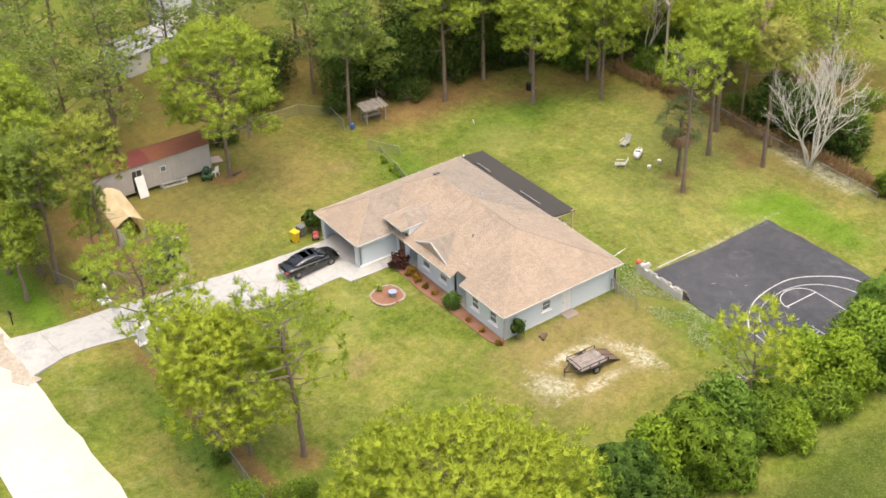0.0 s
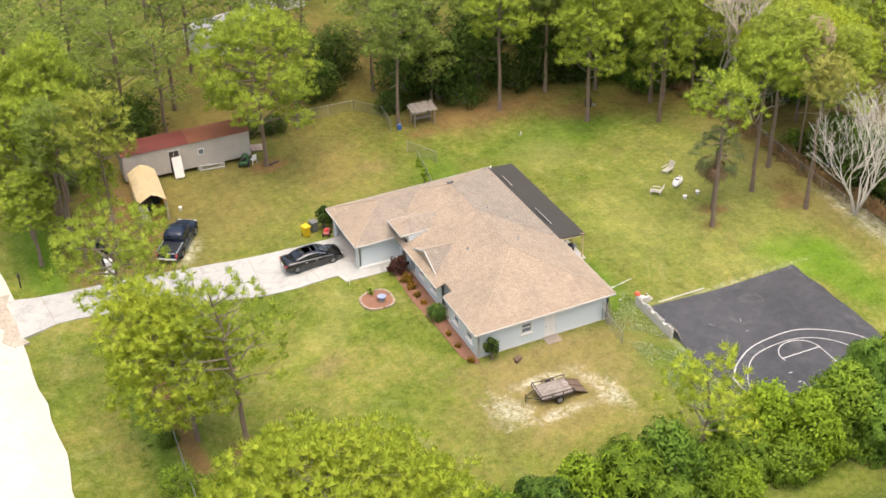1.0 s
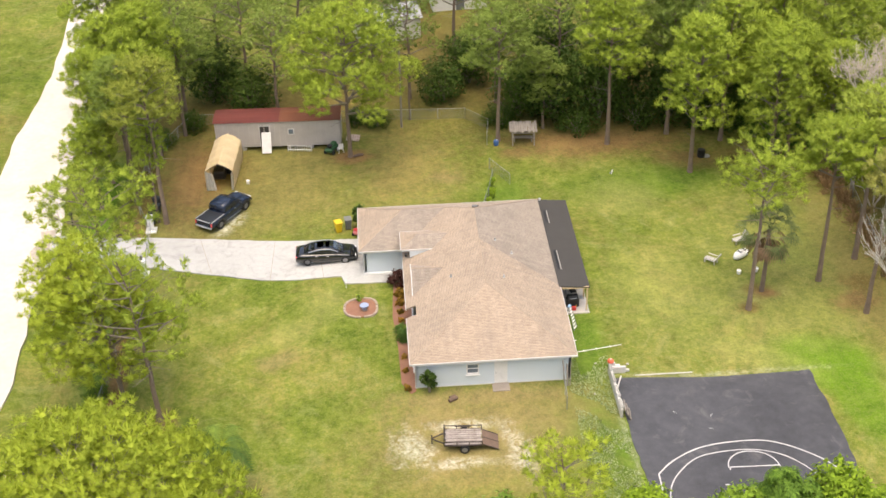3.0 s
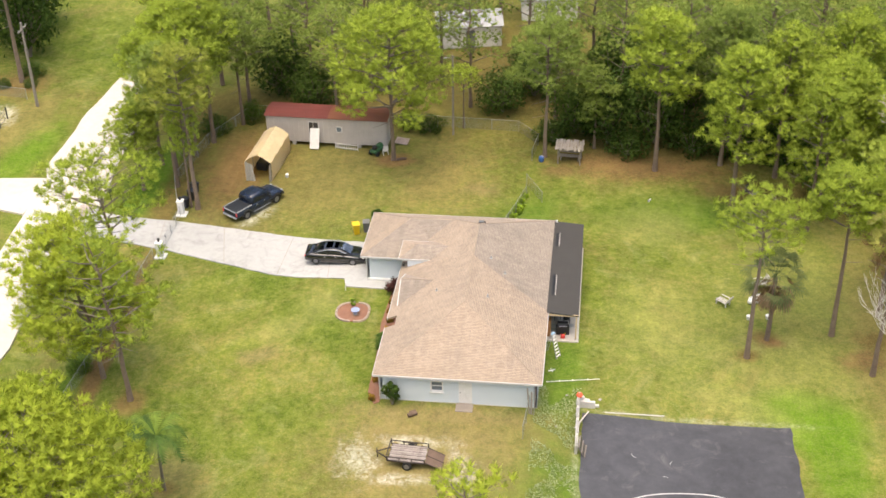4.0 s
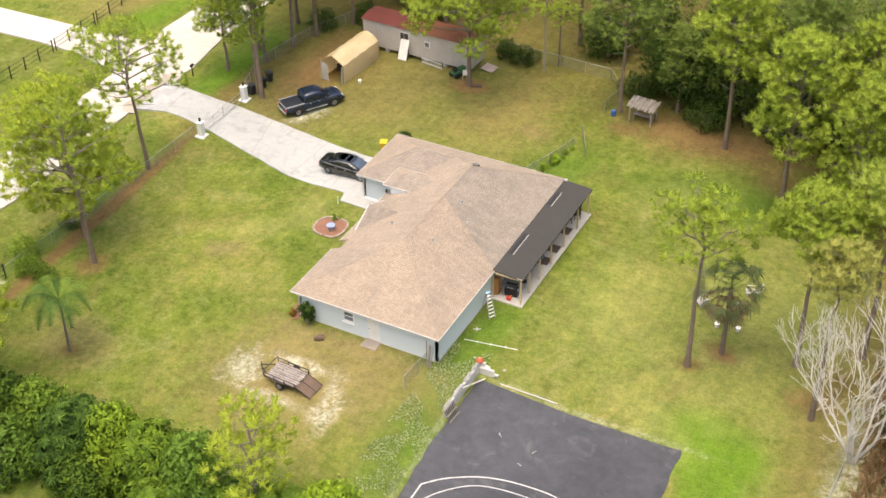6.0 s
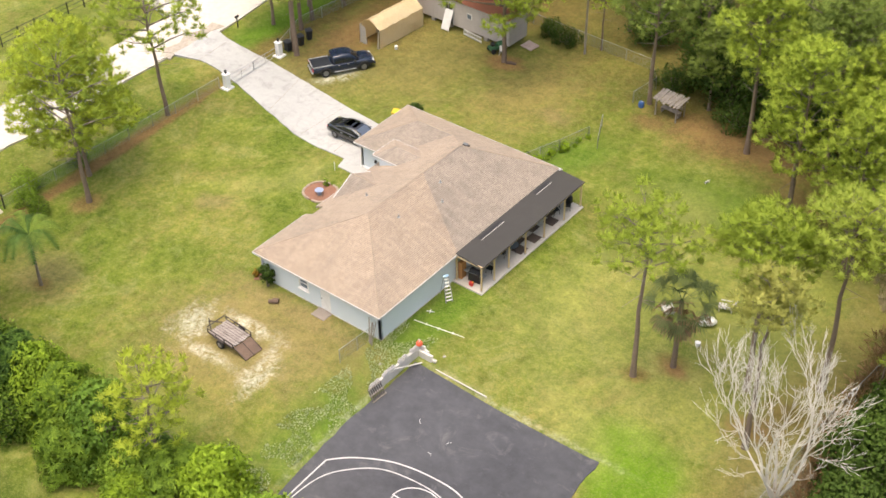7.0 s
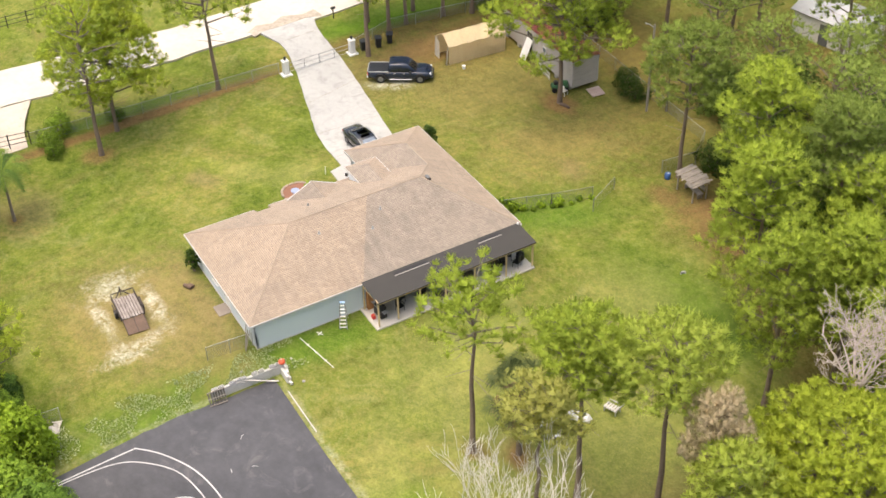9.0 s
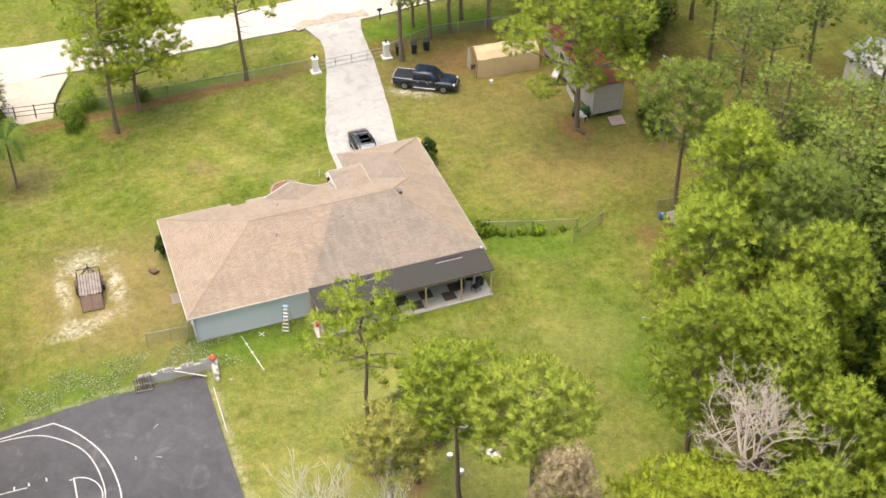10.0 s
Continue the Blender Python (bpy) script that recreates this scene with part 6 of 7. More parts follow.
    part("tailgate_cap", box((-2.92, 0, 1.12), (.09, 1.5, .05), .015), STEEL, car, "bright tailgate cap")
    part("hood_scoop", box((2.0, 0, 1.15), (.9, .6, .05), .02), BLUE_PAINT, car)
    part("wiper_cowl", box((1.56, 0, 1.16), (.16, 1.4, .03), .01), DARK_PLASTIC, car)
    part("number_plate", box((-3.04, 0, .58), (.02, .30, .15), .004), WHITE, car)
    return car


sedan(on_ground(-6.72, 17.95, 0.5, 0.078))
pickup(on_ground(-16.05, 26.45, 56.8))


def trailer(m):
    tr = thing("utility_trailer", m, "weathered single-axle utility trailer with a wooden deck", "trailer")
    for k in range(8):
        part("deck_plank", box((0.03 * (k % 3), -0.72 + 0.205 * k, 0.62 + 0.008 * (k % 2)), (2.5, 0.165, 0.045), 0.01), DECK_WOOD, tr)
    part("under_frame", box((0, 0, 0.57), (2.5, 1.6, 0.03), 0.005), DARK_STEEL, tr)
    for y in (-.84, .84):
        part("side_beam", box((0, y, .58), (2.6, .06, .12), .01), DARK_STEEL, tr)
        part("side_rail", tube([(-1.3, y, 0.92), (1.3, y, 0.92)], .036, 6), DARK_STEEL, tr)
        for x in (-1.3, -.43, .43, 1.3):
            part("rail_post", box((x, y, .76), (.06, .06, .36), .006), DARK_STEEL, tr)
        part("fender", sheet([(-.55, y - .02 + .1 * (1 if y > 0 else -1), .74), (.55, y - .02 + .1 * (1 if y > 0 else -1), .74), (.55, y + .2 * (1 if y > 0 else -1), .74), (-.55, y + .2 * (1 if y > 0 else -1), .74)], .03), DARK_STEEL, tr)
        wheel(tr, 0.1, y + .12 * (1 if y > 0 else -1), .33, .20)
    part("front_rail", tube([(-1.3, -.84, 1.06), (-1.3, .84, 1.06)], .04, 6), DARK_STEEL, tr)
    part("tongue", box((0, 0, 0), (1.15, .07, .09), .01, Matrix.Translation((-1.72, .30, .52)) @ Matrix.Rotation(radians(31), 4, "Z")), DARK_STEEL, tr)
    part("tongue", box((0, 0, 0), (1.15, .07, .09), .01, Matrix.Translation((-1.72, -.30, .52)) @ Matrix.Rotation(radians(-31), 4, "Z")), DARK_STEEL, tr)
    part("jack", tube([(-2.15, 0, .05), (-2.15, 0, .85)], .035, 8), DARK_STEEL, tr)
    ramp_m = Matrix.Translation((1.32, 0, .58)) @ Matrix.Rotation(radians(24), 4, "Y")
    rp = part("ramp_gate", box((0.62, 0, 0), (1.24, 1.55, .03), .008, ramp_m), BROWN_WOOD, tr, "lowered brown mesh ramp gate")
    for y in (-.76, 0, .76):
        part("ramp_bar", box((.62, y, .03), (1.26, .045, .045), .006, ramp_m), DARK_STEEL, rp)
    return tr


trailer(on_ground(2.95, -6.35, -3))

# ---- sheds and shelters ----
shed = thing("shed", on_ground(-11.6, 39.95, -2, 0.28), "long grey metal-sided shed with a rusty red roof", "shed")
L, D, HH = 12.1, 2.7, 2.75
sh = bmesh.new()
for c, s in (((0, -D / 2, HH / 2), (L, .08, HH)), ((0, D / 2, HH / 2), (L, .08, HH)), ((-L / 2, 0, HH / 2), (.08, D - .1, HH)), ((L / 2, 0, HH / 2), (.08, D - .1, HH))):
    box((c[0], c[1], c[2] + .12), s, 0.01, None, sh)
part("wall", sh, SHED_WALL, shed)
for k in range(24):
    part("siding_rib", box((-L / 2 + .25 + .5 * k, -D / 2 - .05, HH / 2 + .12), (.05, .03, HH - .1), .006), SHED_WALL, shed)
for k in range(7):
    part("siding_board", box((L / 2 + .05, 0, .35 + .38 * k), (.03, D, .34), .008), SHED_WALL, shed)
for x0, x1, mt, lb in ((-L / 2 - .15, 0.2, SHED_ROOF, "rust-red roofing"), (0.2, 3.2, SHED_RUST, "orange rusty roofing"), (3.2, L / 2 + .15, SHED_RUST, "orange rusty roofing")):
    rb = bmesh.new()
    prof = [(-D / 2 - .18, HH + .10), (-D / 4, HH + .26), (0, HH + .33), (D / 4, HH + .26), (D / 2 + .18, HH + .10)]
    up = [[rb.verts.new((x, y, z)) for y, z in prof] for x in (x0, x1)]
    for i in range(4):
        rb.faces.new((up[0][i], up[0][i + 1], up[1][i + 1], up[1][i]))
    bmesh.ops.solidify(rb, geom=rb.faces[:], thickness=.06)
    part("roof", rb, mt, shed, lb)
# dark sheet on the closed wall, in place of the doorway's inner shade
part("doorway", box((-1.25, -D / 2 - .045, 1.25), (.95, .02, 2.15)), SHADE_INSIDE, shed)
for x in (-1.76, -.74):
    part("door_frame", box((x, -D / 2 - .06, 1.25), (.07, .05, 2.2), .008), TRIM, shed)
part("door_frame", box((-1.25, -D / 2 - .06, 2.38), (1.09, .05, .08), .008), TRIM, shed)
part("door", box((0, 0, 0), (.92, .05, 2.05), .015, pose(-1.12, -D / 2 - .52, .78, -22, 2, 4)), WHITE, shed, "white door off its hinges, leaning out of the doorway")
w = part("window", box((1.3, -D / 2 - .06, 1.7), (.6, .05, .6), .01), WHITE, shed)
part("pane", box((1.3, -D / 2 - .09, 1.7), (.48, .02, .48)), WINDOW_GLASS, w)
for k in range(6):
    part("block_pier", box((-5.6 + 2.2 * k, -D / 2 + .2, -.13), (.4, .4, .5), .02), BLOCK, shed)
ramp_ob = thing("ramp", on_ground(-5.1, 40.2, -6), "worn boarded ramp lying at the shed's end", "ramp")
for k in range(6):
    part("board", box((0.15 + .22 * k, 0, .16 - .02 * k), (.2, 1.3, .05), .01), surface("pinkish_boards", (.52, .41, .36), (.36, .27, .235), .9) if k == 0 else bpy.data.materials["pinkish_boards"], ramp_ob)
rail = thing("handrail", on_ground(-9.6, 38.0, -8), "low white picket railing leaning on the shed", "railing")
part("top_rail", box((0, 0, .62), (2.4, .06, .07), .01), WHITE, rail)
part("bottom_rail", box((0, 0, .2), (2.4, .06, .07), .01), WHITE, rail)
for k in range(11):
    part("picket", box((-1.15 + .23 * k, -.02, .38), (.045, .04, .72), .008), WHITE, rail)
ch = thing("garden_chair", on_ground(-5.65, 37.5, 200), "white plastic garden chair by the shed", "chair")
part("seat", box((0, 0, .42), (.5, .5, .05), .02), WHITE, ch)
part("backrest", box((0, .25, .72), (.5, .06, .6), .03), WHITE, ch)
for x in (-.22, .22):
    for y in (-.2, .22):
        part("leg", tube([(x, y, .42), (x * 1.2, y * 1.2, 0)], .03, 6), WHITE, ch)
mow = thing("lawn_mower", on_ground(-6.5, 37.6, 65), "green riding mower with a black seat", "mower")
part("body", box((0, 0, .45), (1.5, .8, .35), .08), surface("mower_green", (.03, .12, .04), (.02, .08, .03), .5), mow)
part("hood", box((.45, 0, .72), (.65, .55, .3), .1), surface("mower_green_hood", (.03, .12, .04), (.02, .08, .03), .5), mow)
part("seat", box((-.35, 0, .8), (.4, .45, .4), .1), BLACK_STEEL, mow)
for x in (-.5, .5):
    for y in (-.42, .42):
        part("wheel", tube([(x, y - .09, .24), (x, y + .09, .24)], .24, 14), TYRE, mow)

tent = thing("canvas_shelter", on_ground(-16.6, 34.4, -4), "tan canvas carport shelter with an open front", "shelter")
TW, TL, TE, TR = 1.27, 3.0, 1.95, 2.7
cv = bmesh.new()
rng2 = random.Random(9)
sec = [(-TW, 0.0), (-TW - .03, TE * .5), (-TW, TE), (-TW * .5, (TE + TR) / 2 + .1), (0, TR), (TW * .5, (TE + TR) / 2 + .1), (TW, TE), (TW + .03, TE * .5), (TW, 0.0)]
rows_ = []
for i in range(9):
    y = -TL + 2 * TL * i / 8
    sag = 0.07 * math.sin(i * math.pi) - (0.08 if i % 2 else 0)
    rows_.append([cv.verts.new((x + rng2.uniform(-.03, .03), y, z + (sag if z > 1 else 0) + rng2.uniform(-.02, .02))) for x, z in sec])
for a, b in zip(rows_, rows_[1:]):
    for k in range(len(sec) - 1):
        cv.faces.new((a[k], a[k + 1], b[k + 1], b[k]))
cv.faces.new(rows_[-1])
bmesh.ops.solidify(cv, geom=cv.faces[:], thickness=.02)
part("canopy", cv, CANVAS, tent)
for s in (-1, 1):
    wide = .95 if s < 0 else .22
    fl_ = bmesh.new()
    grid = []
    for i in range(7):
        u = i / 6
        grid.append([fl_.verts.new((s * (TW - wide * u * (1 - .25 * q)), -TL - .03 - (.16 if i % 2 else .02) * (1 if s < 0 else .3) - .12 * (1 - q), .02 + (TE - .25 * u) * q)) for q in (0, .35, .7, 1)])
    for g0, g1 in zip(grid, grid[1:]):
        for q in range(3):
            fl_.faces.new((g0[q], g1[q], g1[q + 1], g0[q + 1]))
    bmesh.ops.solidify(fl_, geom=fl_.faces[:], thickness=.02)
    part("front_flap", fl_, CANVAS_PALE, tent, "pale crumpled front flap")
    for i in range(4):
        part("pole", tube([(s * (TW - .06), -TL + .1 + 1.93 * i, 0), (s * (TW - .06), -TL + .1 + 1.93 * i, TE)], .025, 6), STEEL, tent)
for x, y, wd, ln, h in ((-.35, -.4, 1.1, 1.7, .8), (.5, .5, .9, 1.5, 1.05), (-.2, 1.6, 1.7, 1.2, 1.2)):
    part("load", box((x, y, h / 2), (wd, ln, h), .12), DARK_PLASTIC, tent, "dark stored goods under the canvas")

ben = thing("bench_shelter", on_ground(12.3, 37.6, -4), "grey timber bench shelter under a slatted roof", "shelter")
for x in (-1.05, 1.05):
    for y in (-.65, .65):
        part("post", box((x, y, .85), (.1, .1, 1.75), .012), GREY_WOOD, ben)
for k, (dy, tilt) in enumerate(((0, 1), (.06, -1), (-.05, 1), (.1, 0), (0, -2), (-.1, 1), (.05, 0), (.12, -3), (-.06, 1), (.08, 3), (-.12, -2), (.02, 1))):
    part("roof_slat", box((0, 0, 0), (.20, 1.7 + .12 * (k % 3), .035), .008, pose(-1.27 + .225 * k, dy, 1.72 + .012 * (k % 3), 7 + tilt * .5, tilt * .4, tilt)), GREY_WOOD, ben)
for y in (-.6, .6):
    part("roof_beam", box((0, y, 1.64), (2.7, .08, .1), .01), GREY_WOOD, ben)
for k in range(4):
    part("seat_slat", box((0, .0 + .14 * k, .48), (1.9, .12, .035), .006), GREY_WOOD, ben)
for k in range(3):
    part("back_slat", box((0, .58, .68 + .17 * k), (1.9, .03, .13), .006), GREY_WOOD, ben)
for x in (-.85, .85):
    part("seat_support", box((x, .2, .24), (.07, .5, .44), .01), GREY_WOOD, ben)
bar = thing("barrel", on_ground(9.6, 37.3), "small blue plastic drum at the fence", "drum")
part("body", tube([(0, 0, 0), (0, 0, .08), (0, 0, .3), (0, 0, .5), (0, 0, .56)], [.2, .24, .26, .24, .18], 14), BLUE_PLASTIC, bar)
part("cap", tube([(0.08, 0, .56), (0.08, 0, .6)], .05, 8), WHITE, bar)


# ---- fences, gate, pillars ----
def wire_fence(points, height, label, step=2.6, material=None, bottom=0.03):
    """Chain-link on round steel posts, with a top rail."""
    fence = thing("wire_fence", pose(0, 0, 0), label, "fence")
    for (x0, y0), (x1, y1) in zip(points, points[1:]):
        ln = math.hypot(x1 - x0, y1 - y0)
        k = max(1, round(ln / step))
        at = [(x0 + (x1 - x0) * i / k, y0 + (y1 - y0) * i / k) for i in range(k + 1)]
        for (a, b), (c, d) in zip(at, at[1:]):
            za, zb, seg = gz(a, b), gz(c, d), ln / k
            v = [(a, b, za + bottom), (c, d, zb + bottom), (c, d, zb + height), (a, b, za + height)]
            link("netting", v, [(0, 1, 2, 3)], material or NETTING, fence, uvs=[(0, 0), (seg, 0), (seg, height), (0, height)])
            part("top_rail", tube([(a, b, za + height), (c, d, zb + height)], .022, 5), STEEL, fence)
        for a, b in at:
            part("post", tube([(a, b, gz(a, b) - .1), (a, b, gz(a, b) + height + .04)], .032, 6), STEEL, fence)
    return fence


wire_fence([(-22.7, 17.2), (-22.9, 4.0), (-23.4, -6.0)], 1.15, "low chain-link fence along the front lawn")
wire_fence([(-22.9, 25.2), (-24.6, 30.0), (-23.6, 38.0), (-21.0, 44.0)], 1.15, "low chain-link fence in front of the pines")
wire_fence([(6.9, 22.9), (7.9, 27.0), (8.6, 30.5)], 1.15, "chain-link side fence grown over with weeds")
wire_fence([(10.1, 29.5), (8.5, 32.7)], 1.15, "chain-link gate standing open", 2.4)
wire_fence([(8.7, 37.4), (9.1, 40.6), (7.0, 43.2), (-4.0, 43.8), (-20.0, 44.6)], 1.2, "chain-link fence along the rear boundary")
wire_fence([(10.85, -0.1), (10.62, -3.4)], 1.2, "short chain-link fence with an open gate beside the house", 1.6)
wire_fence([(10.2, -17.0), (10.6, -13.8)], 1.2, "leftover panel of chain-link fence at the hedge", 3.2)
wire_fence([(38.8, -4.0), (39.4, 12.0), (40.6, 24.0), (42.2, 34.0)], 1.2, "overgrown wire fence along the eastern boundary", 3.0)
black = thing("metal_fence", pose(0, 0, 0), "black picket fence with a gate opposite the driveway", "fence")
for (x0, y0), (x1, y1) in (((-46.2, 41.7), (-45.4, 31.0)), ((-45.4, 30.6), (-45.2, 24.4)), ((-45.2, 24.0), (-45.2, -4.0))):
    ln = math.hypot(x1 - x0, y1 - y0)
    for h in (.35, .8, 1.25):
        part("rail", tube([(x0, y0, gz(x0, y0) + h), (x1, y1, gz(x1, y1) + h)], .03, 5), BLACK_STEEL, black)
    k = int(ln / 2.0)
    for i in range(k + 1):
        x, y = x0 + (x1 - x0) * i / k, y0 + (y1 - y0) * i / k
        part("post", box((x, y, gz(x, y) + .68), (.1, .1, 1.4), .012), BLACK_STEEL, black)
far = thing("metal_fence", pose(0, 0, 0), "dark rail fence at the neighbour's gravel gate", "fence")
for h in (.4, .85, 1.3):
    part("rail", tube([(-23.4, -6.0, gz(-23, -6) + h), (-24.4, -13.0, gz(-24, -13) + h)], .03, 5), BLACK_STEEL, far)
for i in range(5):
    part("post", box((-23.4 - .25 * i, -6.0 - 1.75 * i, gz(-24, -8) + .7), (.1, .1, 1.45), .012), BLACK_STEEL, far)


def pillar(x, y):
    p = thing("gate_pillar", on_ground(x, y), "white masonry gate pillar with a lantern on top", "pillar", "gate pillars")
    part("footing", box((0, 0, .04), (.95, .95, .16), .03), WHITE, p)
    part("shaft", box((0, 0, .75), (.5, .5, 1.35), .02), WHITE, p)
    part("cap", box((0, 0, 1.47), (.64, .64, .1), .03), WHITE, p)
    lt = part("lantern", box((0, 0, 1.68), (.18, .18, .26), .03), BLACK_STEEL, p, "black lantern")
    part("lantern_roof", tube([(0, 0, 1.81), (0, 0, 1.93)], [.14, .03], 8), BLACK_STEEL, lt)
    return p


pillar(-22.2, 17.7), pillar(-22.4, 24.7)
gate = thing("drive_gate", on_ground(-22.25, 18.1, 91.5), "closed tubular steel gate between the two pillars", "gate")
for h in (.16, .60, 1.02):
    part("bar", tube([(0, 0, h + .05), (6.25, 0, h + .05)], .024, 6), STEEL, gate)
for x in (0, 1.56, 3.1, 3.2, 4.7, 6.25):
    part("upright", tube([(x, 0, .12), (x, 0, 1.08)], .024, 6), STEEL, gate)


def wheelie_bin(x, y, turn, material, label):
    b = thing("wheelie_bin", on_ground(x, y, turn), label, "bin", "refuse bins")
    bm = bmesh.new()
    lo = [bm.verts.new(p) for p in ((-.22, -.25, .06), (.22, -.25, .06), (.22, .25, .06), (-.22, .25, .06))]
    hi = [bm.verts.new(p) for p in ((-.29, -.34, 1.0), (.29, -.34, 1.0), (.29, .34, 1.0), (-.29, .34, 1.0))]
    bm.faces.new(lo[::-1])
    bm.faces.new(hi)
    for i in range(4):
        bm.faces.new((lo[i], lo[(i + 1) % 4], hi[(i + 1) % 4], hi[i]))
    part("body", bm, material, b)
    part("lid", box((0, -.02, 1.04), (.64, .76, .08), .03), material, b)
    part("handle", tube([(-.25, .40, .98), (.25, .40, .98)], .025, 6), material, b)
    for s in (-.2, .2):
        part("wheel", tube([(s - .03, .27, .11), (s + .03, .27, .11)], .11, 10), TYRE, b)


wheelie_bin(-5.75, 22.1, 20, YELLOW_PLASTIC, "yellow wheeled recycling bin beside the garage")
wheelie_bin(-4.9, 22.5, 10, GREY_PLASTIC, "dark grey wheeled bin beside the garage")
for x, y, t in ((-22.4, 25.9, 80), (-22.2, 27.4, 75), (-22.3, 28.7, 60)):
    wheelie_bin(x, y, t, DARK_PLASTIC, "dark wheeled bin standing under the pines")
bike = thing("toy_car", on_ground(-4.1, 21.4, 60), "faded red plastic ride-on toy by the garage", "toy")
part("body", box((0, 0, .35), (.9, .5, .35), .1), PINK_PLASTIC, bike)
part("seat", box((-.2, 0, .6), (.35, .4, .2), .06), RED_PLASTIC, bike)
for x in (-.3, .3):
    for y in (-.27, .27):
        part("wheel", tube([(x, y - .05, .15), (x, y + .05, .15)], .15, 12), TYRE, bike)
mail = thing("mailbox", on_ground(-29.6, 26.3, 90), "black mailbox on a post by the road", "mailbox")
part("post", box((0, 0, .5), (.1, .1, 1.1), .01), BLACK_STEEL, mail)
part("box", box((0, 0, 1.15), (.5, .22, .26), .06), BLACK_STEEL, mail)
for x, y, hgt in ((-44.2, 44.8, 9.5),):
    pole = thing("utility_pole", on_ground(x, y), "grey wooden utility pole with a crossarm", "pole")
    part("pole", tube([(0, 0, -.2), (.1, 0, hgt)], [.17, .11], 10), GREY_WOOD, pole)
    part("crossarm", box((.1, 0, hgt - .7), (.12, 2.0, .12), .01), GREY_WOOD, pole)
    for s in (-.9, -.3, .3, .9):
        part("insulator", tube([(.1, s, hgt - .64), (.1, s, hgt - .46)], .05, 8), STEEL, pole)

wire_fence([(-46.0, 46.4), (-54.8, 47.8)], 1.2, "chain-link fence round the neighbour's lawn", 4.0)
yard = thing("utility_pole", on_ground(0.5, 42.1), "thin grey pole with a yard lamp behind the shed", "pole")
part("pole", tube([(0, 0, -.2), (.08, 0, 8.6)], [.11, .08], 8), GREY_WOOD, yard)
part("arm", tube([(.08, 0, 8.3), (-.5, -.3, 8.55)], .03, 6), STEEL, yard)
part("lamp", box((-.6, -.36, 8.5), (.3, .16, .1), .04), STEEL, yard, "grey lamp head")
# ---- front bed, ornaments, bushes ----
bed = thing("flower_bed", pose(-3.95, 10.35, 0.0), "D-shaped mulch bed edged with pale stones around an ornament", "flower bed")
out = [(1.3 * math.copysign(abs(math.cos(a)) ** (.95 if math.cos(a) < 0 else .55), math.cos(a)), 1.25 * math.copysign(abs(math.sin(a)) ** .8, math.sin(a))) for a in [math.tau * i / 22 for i in range(22)]]
part("mulch", prism(out, .0, .07), MULCH, bed)
for i, (x, y) in enumerate(out):
    part("edging_stone", box((x, y, .07), (.38, .19, .17), .03, Matrix.Translation((x, y, 0)) @ Matrix.Rotation(math.tau * i / 22 + 1.57, 4, "Z") @ Matrix.Translation((-x, -y, 0))), STONE, bed)
orn = thing("garden_ornament", pose(-3.65, 10.0, 0.07, 0, 0, 30), "blue-grey garden ornament on the mulch bed", "ornament")
part("bowl", tube([(0, 0, 0), (0, 0, .2), (0, 0, .42), (0, 0, .5)], [.16, .1, .34, .36], 14), surface("blue_glaze", (.34, .40, .55), (.22, .27, .40), .35), orn)
part("base", box((0, 0, .04), (.4, .4, .1), .03), STONE, orn)
plant_at(broadleaf("bush", 71, (.28, .28, .8), .09, 160, LEAVES, "small leafy plant in the mulch bed", "bush", 0.0, 5), -4.1, 11.3)
bedw = thing("mulch_strip", pose(0, 0, 0), "red mulch strip along the front wall", "flower bed")
part("mulch", prism([(-1.25, 13.6), (-1.45, 9), (-1.15, 5), (-1.05, 0.6), (-.4, -.7), (-.02, -.45), (-.02, 5.0), (.18, 6.6), (.18, 12.6), (-.1, 13.6)], -.05, .05), MULCH, bedw)
red = plant_at(broadleaf("bush", 72, (.85, .8, 1.5), .13, 900, LEAVES_RED, "dark red leafy bush by the entry", "bush", 0.0, 9), -.85, 13.2)
croton = plant_at(broadleaf("bush", 73, (.55, .5, .8), .12, 420, leafy("croton_leaves", (.36, .20, .03), (.16, .12, .02), .3), "orange and green croton bush", "bush", 0.0, 7), -.75, 11.6)
for x, y, s in ((-.8, 10.6, .8), (-.8, 9.4, .6), (-.75, 8.2, .55), (-.75, 3.6, .5), (-.7, 1.9, .5), (-.6, -.2, .6)):
    again(croton, x, y, x * 300 + y * 50, s, 1.0, group="bushes along the front wall")
plant_at(feather_palm(74, .4, .62, "small yellow-green palm beside the front wall"), -.75, 5.9)
bs = plant_at(broadleaf("bush", 75, (.65, .5, 1.5), .12, 700, LEAVES_DARK, "round dark bush at the house corner", "bush", .55, 8), .95, -.55)
again(bs, -3.95, 22.6, 80, 1.2, .95, "dark bush behind the garage")
again(bs, -3.2, 22.4, 160, 1.0, .7, "dark bush behind the garage")
lime = plant_at(broadleaf("bush", 76, (.8, .7, 1.2), .13, 700, LEAVES_LIME, "yellow-green bush at the side fence", "bush", 0.0, 8), 7.0, 23.2)
for x, y, s in ((7.5, 24.6, .5), (7.9, 25.3, .36), (7.7, 26.1, .55), (8.2, 26.9, .34), (8.1, 27.5, .75), (8.5, 28.5, .3), (8.3, 29.4, .46), (8.6, 30.4, .4), (7.0, 23.7, .85), (6.6, 22.7, .5)):
    again(lime, x, y, y * 140, s, .8, group="weeds along the side fence")
sp = thing("sprinkler_pipe", on_ground(-5.1, 13.4), "thin white pipe standing at the walk", "pipe")
part("pipe", tube([(0, 0, 0), (.02, 0, .8)], .025, 6), WHITE, sp)
